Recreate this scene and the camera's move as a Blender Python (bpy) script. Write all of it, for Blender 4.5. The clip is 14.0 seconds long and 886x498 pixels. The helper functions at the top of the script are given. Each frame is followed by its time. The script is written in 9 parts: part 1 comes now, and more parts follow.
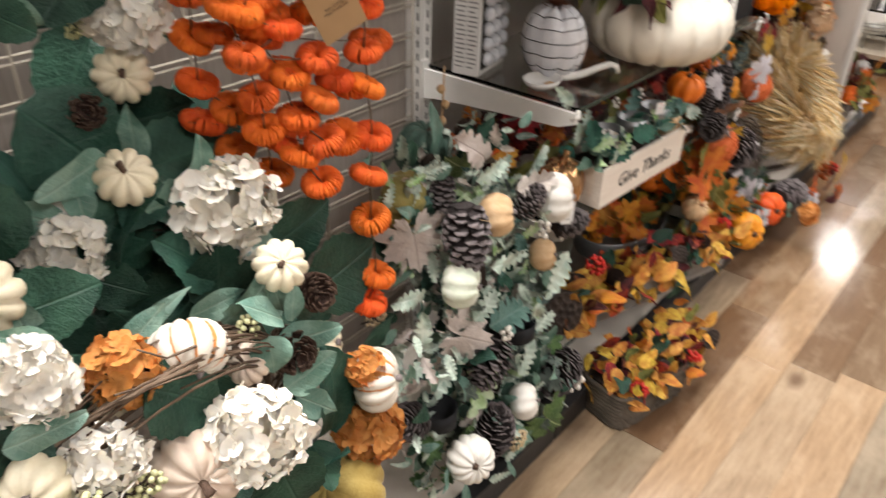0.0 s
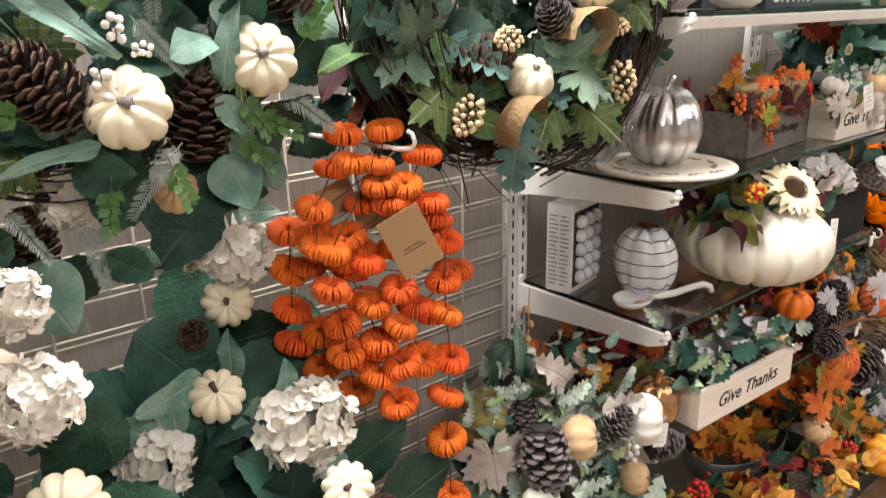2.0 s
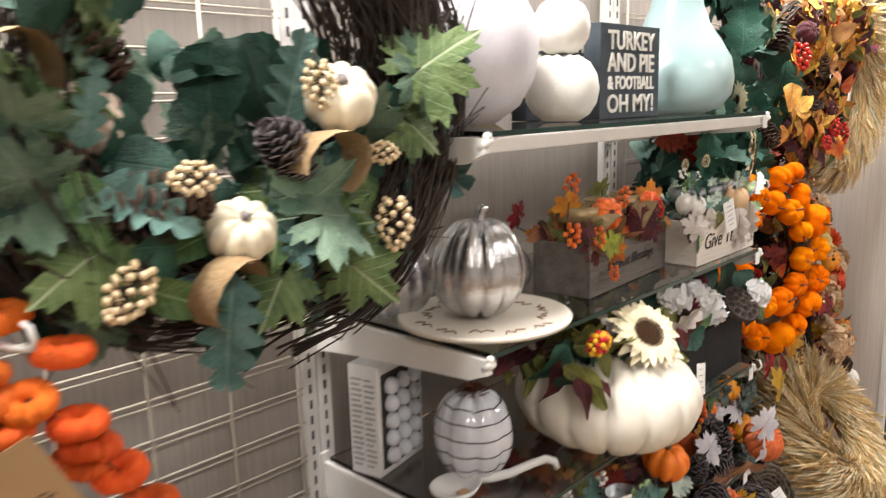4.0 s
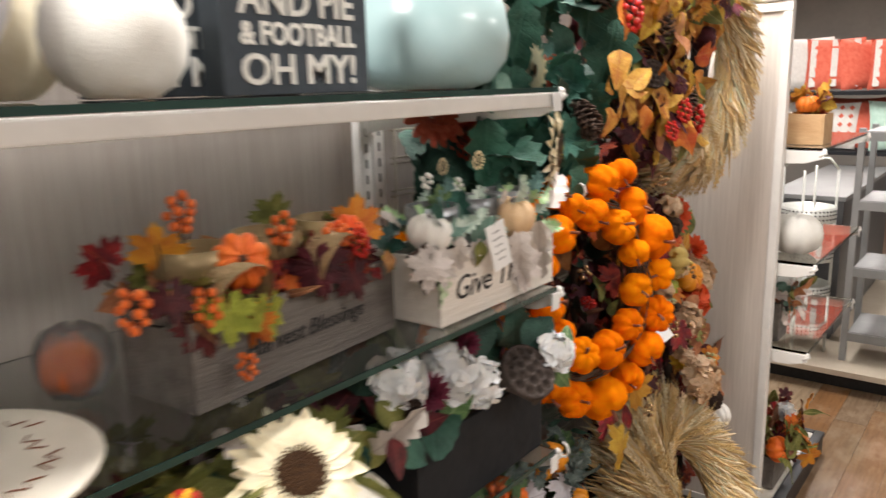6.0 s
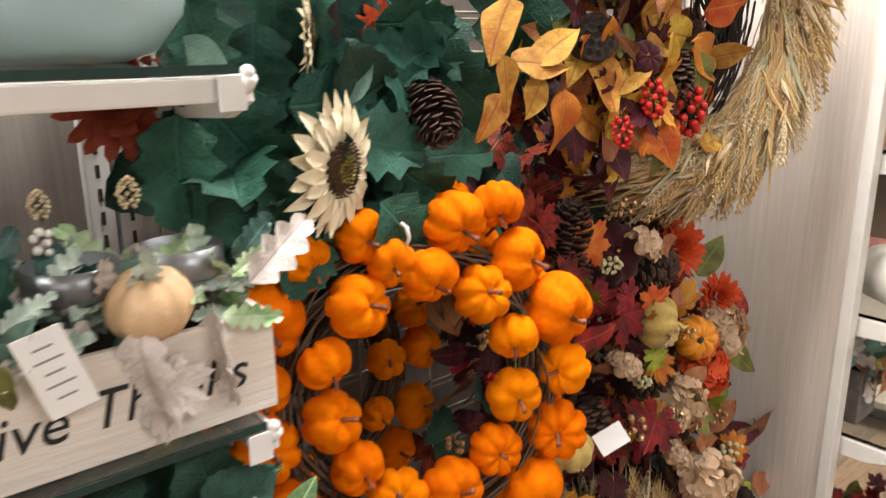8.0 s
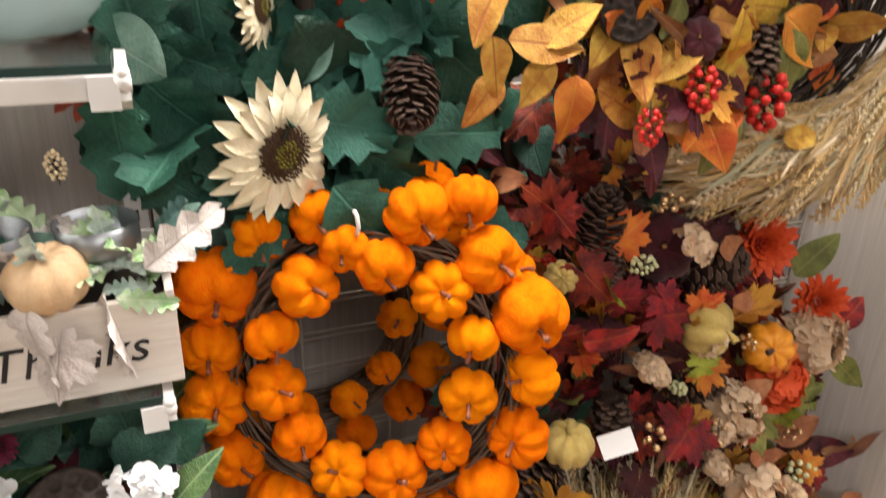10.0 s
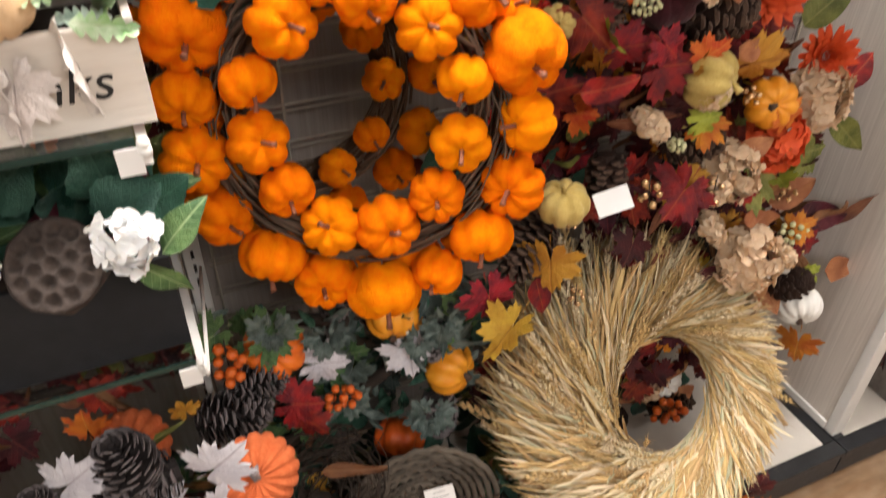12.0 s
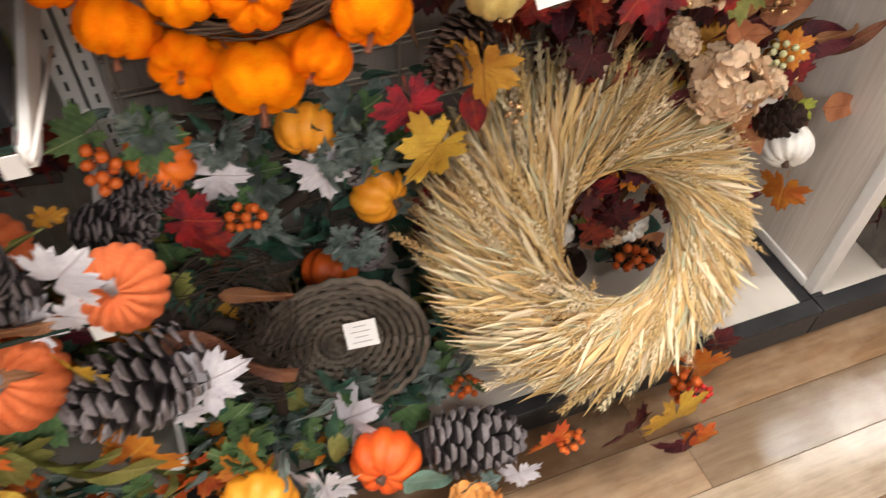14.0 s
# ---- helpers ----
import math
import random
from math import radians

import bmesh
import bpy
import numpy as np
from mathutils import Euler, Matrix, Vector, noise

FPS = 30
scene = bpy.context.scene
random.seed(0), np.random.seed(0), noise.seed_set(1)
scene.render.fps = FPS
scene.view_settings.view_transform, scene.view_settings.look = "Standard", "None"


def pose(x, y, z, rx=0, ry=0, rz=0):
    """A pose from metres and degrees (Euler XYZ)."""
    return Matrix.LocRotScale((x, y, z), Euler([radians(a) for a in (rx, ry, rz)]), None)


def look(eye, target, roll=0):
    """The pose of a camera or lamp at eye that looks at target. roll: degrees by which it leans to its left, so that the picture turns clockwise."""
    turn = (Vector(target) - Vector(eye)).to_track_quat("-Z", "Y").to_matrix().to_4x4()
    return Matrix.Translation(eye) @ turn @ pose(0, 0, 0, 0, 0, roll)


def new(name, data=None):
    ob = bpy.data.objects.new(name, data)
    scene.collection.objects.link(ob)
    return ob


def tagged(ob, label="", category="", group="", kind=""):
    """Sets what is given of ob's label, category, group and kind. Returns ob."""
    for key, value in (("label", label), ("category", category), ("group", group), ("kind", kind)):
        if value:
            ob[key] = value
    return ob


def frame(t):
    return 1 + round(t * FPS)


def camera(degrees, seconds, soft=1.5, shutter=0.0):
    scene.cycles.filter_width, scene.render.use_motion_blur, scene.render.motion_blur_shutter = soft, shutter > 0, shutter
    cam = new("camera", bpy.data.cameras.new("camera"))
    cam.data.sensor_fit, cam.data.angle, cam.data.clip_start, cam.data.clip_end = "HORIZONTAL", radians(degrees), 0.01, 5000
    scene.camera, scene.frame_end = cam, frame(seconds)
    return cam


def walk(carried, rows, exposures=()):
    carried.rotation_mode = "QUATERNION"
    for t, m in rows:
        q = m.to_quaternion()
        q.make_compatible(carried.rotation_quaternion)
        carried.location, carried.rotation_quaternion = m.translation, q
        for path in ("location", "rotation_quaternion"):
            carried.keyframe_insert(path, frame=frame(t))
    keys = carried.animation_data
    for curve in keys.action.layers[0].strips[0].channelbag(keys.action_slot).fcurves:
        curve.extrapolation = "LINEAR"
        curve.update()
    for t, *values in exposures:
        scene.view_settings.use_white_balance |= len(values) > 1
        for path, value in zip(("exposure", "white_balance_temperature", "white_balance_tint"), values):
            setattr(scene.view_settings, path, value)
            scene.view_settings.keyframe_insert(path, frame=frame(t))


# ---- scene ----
cam = camera(60.8, 14.0, soft=1.2, shutter=0.5)
PATH = [
    (0, (0.023, 0.167, 1.719), (-1.050, 1.485, 0.664), 1.7),
    (0.5, (0.107, 0.202, 1.757), (-1.208, 1.374, 0.809), -0.2),
    (1, (0.122, 0.214, 1.790), (-1.300, 1.389, 1.016), -1.8),
    (1.5, (0.119, 0.218, 1.802), (-1.322, 1.424, 1.118), -1.2),
    (2, (0.109, 0.224, 1.810), (-1.349, 1.447, 1.194), -1.1),
    (2.5, (0.104, 0.242, 1.819), (-1.379, 1.483, 1.311), -1.6),
    (3, (0.089, 0.316, 1.830), (-1.375, 1.602, 1.378), -1.6),
    (3.2, (0.071, 0.387, 1.829), (-1.346, 1.728, 1.389), -1.9),
    (5.3, (-0.098, 1.294, 1.851), (-1.418, 2.753, 1.490), -0.7),
    (5.5, (-0.092, 1.359, 1.844), (-1.392, 2.832, 1.473), -0.4),
    (6, (-0.114, 1.625, 1.795), (-1.316, 3.166, 1.368), -1.4),
    (6.5, (-0.105, 1.873, 1.793), (-1.270, 3.426, 1.314), -1.5),
    (7, (-0.065, 2.129, 1.800), (-1.320, 3.590, 1.261), -0.7),
    (7.5, (-0.082, 2.337, 1.789), (-1.465, 3.663, 1.215), -0.3),
    (7.7, (-0.123, 2.427, 1.791), (-1.537, 3.732, 1.246), -0.5),
    (9.8, (-0.027, 2.899, 1.944), (-1.726, 3.604, 1.159), 2.0),
    (10, (-0.027, 2.901, 1.933), (-1.701, 3.613, 1.103), 1.9),
    (10.5, (-0.023, 2.901, 1.907), (-1.644, 3.609, 0.974), 1.0),
    (11, (-0.021, 2.906, 1.882), (-1.587, 3.601, 0.850), 0.4),
    (11.5, (-0.020, 2.903, 1.857), (-1.528, 3.594, 0.740), 0.6),
    (12, (-0.024, 2.901, 1.819), (-1.457, 3.548, 0.583), 0.8),
    (12.5, (-0.029, 2.907, 1.768), (-1.331, 3.491, 0.367), 1.9),
    (13, (-0.025, 2.932, 1.703), (-1.244, 3.473, 0.212), 1.9),
    (13.5, (-0.005, 2.958, 1.664), (-1.219, 3.465, 0.158), 1.3),
    (14, (-0.034, 3.096, 1.637), (-1.252, 3.606, 0.135), 2.2),
]
EXPOSURES = [(0.0, 0.16), (1.0, 0.24), (3.0, 0.33), (5.5, -0.02), (6.5, 0.08), (7.5, 0.12), (10.0, 0.20), (11.5, 0.29), (14.0, 0.50)]
walk(cam, [(t, look(eye, target, roll)) for t, eye, target, roll in PATH], EXPOSURES)

# ---- world and light ----
world = bpy.data.worlds.new("world")
scene.world = world
world.use_nodes = True
world.node_tree.nodes["Background"].inputs[0].default_value = (1.0, 0.95, 0.88, 1)
world.node_tree.nodes["Background"].inputs[1].default_value = 0.01


def ceiling_lamp(x, y, w, l, power):
    data = bpy.data.lights.new("troffer", "AREA")
    data.shape, data.size, data.size_y, data.energy = "RECTANGLE", w, l, power
    data.color = (1.0, 0.955, 0.915)
    ob = new("troffer_lamp", data)
    ob.matrix_world = pose(x, y, 3.17)
    return ob


LAMPS = [(-0.95, -1.9), (-0.95, 0.9), (-0.95, 3.7), (-1.40, 6.72), (-1.3, 9.8), (1.7, 0.2), (1.7, 3.4), (1.7, 6.8)]
for lx, ly in LAMPS:
    ceiling_lamp(lx, ly, 0.35 if lx < -1.2 else 0.6, 1.2, 95 if lx < -1.2 else 108 if lx < 0 else 54)


# ---- materials ----
def nodes_of(name):
    m = bpy.data.materials.new(name)
    m.use_nodes = True
    t = m.node_tree
    return m, t, t.nodes["Principled BSDF"]


def link(t, a, b):
    t.links.new(a, b)


def math_node(t, op, a, b=None, clamp=False):
    n = t.nodes.new("ShaderNodeMath")
    n.operation, n.use_clamp = op, clamp
    for i, v in enumerate((a, b)):
        if v is None:
            continue
        if isinstance(v, (int, float)):
            n.inputs[i].default_value = v
        else:
            link(t, v, n.inputs[i])
    return n.outputs[0]


def mix_rgb(t, fac, a, b):
    n = t.nodes.new("ShaderNodeMix")
    n.data_type = "RGBA"
    if isinstance(fac, (int, float)):
        n.inputs[0].default_value = fac
    else:
        link(t, fac, n.inputs[0])
    for sock, v in ((n.inputs[6], a), (n.inputs[7], b)):
        if isinstance(v, tuple):
            sock.default_value = (*v, 1)
        else:
            link(t, v, sock)
    return n.outputs[2]


def coords(t, kind="Object", stretch=(1, 1, 1)):
    """Coordinates, shifted for every object by its random number."""
    c = t.nodes.new("ShaderNodeTexCoord")
    info = t.nodes.new("ShaderNodeObjectInfo")
    mp = t.nodes.new("ShaderNodeMapping")
    mp.inputs["Scale"].default_value = stretch
    link(t, c.outputs[kind], mp.inputs[0])
    comb = t.nodes.new("ShaderNodeCombineXYZ")
    off = math_node(t, "MULTIPLY", info.outputs["Random"], 37.0)
    link(t, off, comb.inputs[0])
    link(t, off, comb.inputs[1])
    add = t.nodes.new("ShaderNodeVectorMath")
    link(t, mp.outputs[0], add.inputs[0])
    link(t, comb.outputs[0], add.inputs[1])
    return c.outputs[kind], add.outputs[0], info.outputs["Random"]


def noise_node(t, vec, scale, detail=4, rough=0.55):
    n = t.nodes.new("ShaderNodeTexNoise")
    n.inputs["Scale"].default_value = scale
    n.inputs["Detail"].default_value = detail
    n.inputs["Roughness"].default_value = rough
    link(t, vec, n.inputs["Vector"])
    return n.outputs["Fac"]


def ramp(t, fac, lo, hi):
    n = t.nodes.new("ShaderNodeMapRange")
    n.inputs[1].default_value, n.inputs[2].default_value = lo, hi
    link(t, fac, n.inputs[0])
    return n.outputs[0]


def finish(t, b, col, rough, bump_src=None, bump=0.2, dist=0.01, vary=0.0, rnd=None, hue=0.0):
    if vary or hue:
        h = t.nodes.new("ShaderNodeHueSaturation")
        link(t, col, h.inputs["Color"])
        v = math_node(t, "ADD", math_node(t, "MULTIPLY", rnd, 2 * vary), 1 - vary)
        link(t, v, h.inputs["Value"])
        if hue:
            fr = math_node(t, "FRACT", math_node(t, "MULTIPLY", rnd, 7.31))
            link(t, math_node(t, "ADD", math_node(t, "MULTIPLY", fr, 2 * hue), 0.5 - hue), h.inputs["Hue"])
        col = h.outputs[0]
    link(t, col, b.inputs["Base Color"])
    b.inputs["Roughness"].default_value = rough
    if bump_src is not None:
        n = t.nodes.new("ShaderNodeBump")
        n.inputs["Strength"].default_value, n.inputs["Distance"].default_value = bump, dist
        link(t, bump_src, n.inputs["Height"])
        link(t, n.outputs[0], b.inputs["Normal"])


def surface(name, c1, c2, scale=4.0, rough=0.6, bump=0.2, dist=0.01, metal=0.0, sheen=0.0, vary=0.08, hue=0.0, stretch=(1, 1, 1), spec=0.35, coat=0.0):
    m, t, b = nodes_of(name)
    _, vec, rnd = coords(t, stretch=stretch)
    big = noise_node(t, vec, scale)
    fine = noise_node(t, vec, scale * 7, 5)
    both = math_node(t, "ADD", math_node(t, "MULTIPLY", big, 0.7), math_node(t, "MULTIPLY", fine, 0.3))
    col = mix_rgb(t, ramp(t, both, 0.34, 0.66), c1, c2)
    finish(t, b, col, rough, fine, bump, dist, vary, rnd, hue)
    b.inputs["Metallic"].default_value = metal
    b.inputs["Sheen Weight"].default_value = sheen
    b.inputs["Specular IOR Level"].default_value = spec
    b.inputs["Coat Weight"].default_value = coat
    return m


def leaf_mat(name, c1, c2, vein, rough=0.55, vary=0.18, hue=0.012, blotch=2.2, veins=0.5):
    """A leaf along +y: mottled, with a pale midrib and slanting side veins."""
    m, t, b = nodes_of(name)
    raw, vec, rnd = coords(t)
    big = noise_node(t, vec, blotch, 4)
    fine = noise_node(t, vec, 22, 4)
    col = mix_rgb(t, ramp(t, big, 0.38, 0.62), c1, c2)
    s = t.nodes.new("ShaderNodeSeparateXYZ")
    link(t, raw, s.inputs[0])
    ax = math_node(t, "ABSOLUTE", s.outputs[0])
    mid = ramp(t, ax, 0.022, 0.004)
    slant = math_node(t, "SUBTRACT", s.outputs[1], math_node(t, "MULTIPLY", ax, 0.75))
    saw = math_node(t, "PINGPONG", math_node(t, "MULTIPLY", slant, 7.0), 0.5)
    side = ramp(t, saw, 0.06, 0.0)
    v = math_node(t, "MAXIMUM", mid, math_node(t, "MULTIPLY", side, 0.6))
    col = mix_rgb(t, math_node(t, "MULTIPLY", v, veins), col, vein)
    h = math_node(t, "SUBTRACT", fine, math_node(t, "MULTIPLY", v, 1.5))
    finish(t, b, col, rough, h, 0.35, 0.02, vary, rnd, hue)
    b.inputs["Specular IOR Level"].default_value = 0.3
    return m


def stripe_mat(name, base1, base2, stripe, ribs, width=0.1, rough=0.5):
    """A pumpkin with painted stripes in some of its grooves."""
    m, t, b = nodes_of(name)
    raw, vec, rnd = coords(t)
    s = t.nodes.new("ShaderNodeSeparateXYZ")
    link(t, raw, s.inputs[0])
    ang = math_node(t, "ARCTAN2", s.outputs[1], s.outputs[0])
    wob = math_node(t, "MULTIPLY", noise_node(t, vec, 6), 0.12)
    turn = math_node(t, "ADD", math_node(t, "MULTIPLY", ang, ribs / (2 * math.pi)), wob)
    saw = math_node(t, "PINGPONG", turn, 0.5)
    base = mix_rgb(t, ramp(t, noise_node(t, vec, 3), 0.35, 0.65), base1, base2)
    col = mix_rgb(t, ramp(t, saw, width, width * 0.4), base, stripe)
    finish(t, b, col, rough, noise_node(t, vec, 25), 0.15, 0.02, 0.05, rnd)
    return m


def glass_mat():
    m, t, b = nodes_of("shelf_glass")
    b.inputs["Base Color"].default_value = (0.93, 0.96, 0.945, 1)
    b.inputs["Transmission Weight"].default_value = 1.0
    b.inputs["Roughness"].default_value = 0.02
    b.inputs["IOR"].default_value = 1.45
    return m


def plank_mat():
    m, t, b = nodes_of("floor_plank")
    raw, vec, rnd = coords(t, stretch=(9, 0.8, 1))
    _, vec2, _ = coords(t, stretch=(1, 0.5, 1))
    grain = noise_node(t, vec, 7, 8, 0.65)
    blot = noise_node(t, vec2, 7, 5, 0.6)
    tone = t.nodes.new("ShaderNodeValToRGB")
    tone.color_ramp.elements[0].color = (0.15, 0.085, 0.045, 1)
    tone.color_ramp.elements[1].color = (0.36, 0.235, 0.135, 1)
    for p, c in ((0.2, (0.24, 0.19, 0.13, 1)), (0.4, (0.26, 0.13, 0.055, 1)), (0.6, (0.19, 0.165, 0.125, 1)), (0.8, (0.33, 0.25, 0.17, 1))):
        e = tone.color_ramp.elements.new(p)
        e.color = c
    link(t, rnd, tone.inputs[0])
    dark = mix_rgb(t, 0.55, tone.outputs[0], (0.10, 0.055, 0.03))
    pale = mix_rgb(t, 0.35, tone.outputs[0], (0.50, 0.40, 0.29))
    col = mix_rgb(t, ramp(t, grain, 0.3, 0.62), dark, tone.outputs[0])
    col = mix_rgb(t, math_node(t, "MULTIPLY", ramp(t, blot, 0.48, 0.7), 0.8), col, pale)
    knots = t.nodes.new("ShaderNodeTexVoronoi")
    knots.inputs["Scale"].default_value = 3.2
    link(t, vec2, knots.inputs["Vector"])
    col = mix_rgb(t, math_node(t, "MULTIPLY", ramp(t, knots.outputs["Distance"], 0.11, 0.03), 0.75), col, (0.09, 0.05, 0.03))
    finish(t, b, col, 0.13, grain, 0.07, 0.002, 0.06, rnd)
    return m


def laminate_mat(name, c1, c2, rough=0.5):
    m, t, b = nodes_of(name)
    _, vec, rnd = coords(t, stretch=(26, 26, 0.7))
    _, vec2, _ = coords(t)
    grain = noise_node(t, vec, 5, 7, 0.7)
    col = mix_rgb(t, ramp(t, grain, 0.35, 0.65), c1, c2)
    col = mix_rgb(t, math_node(t, "MULTIPLY", ramp(t, noise_node(t, vec2, 1.6), 0.4, 0.75), 0.25), col, c1)
    finish(t, b, col, rough, grain, 0.1, 0.002)
    return m


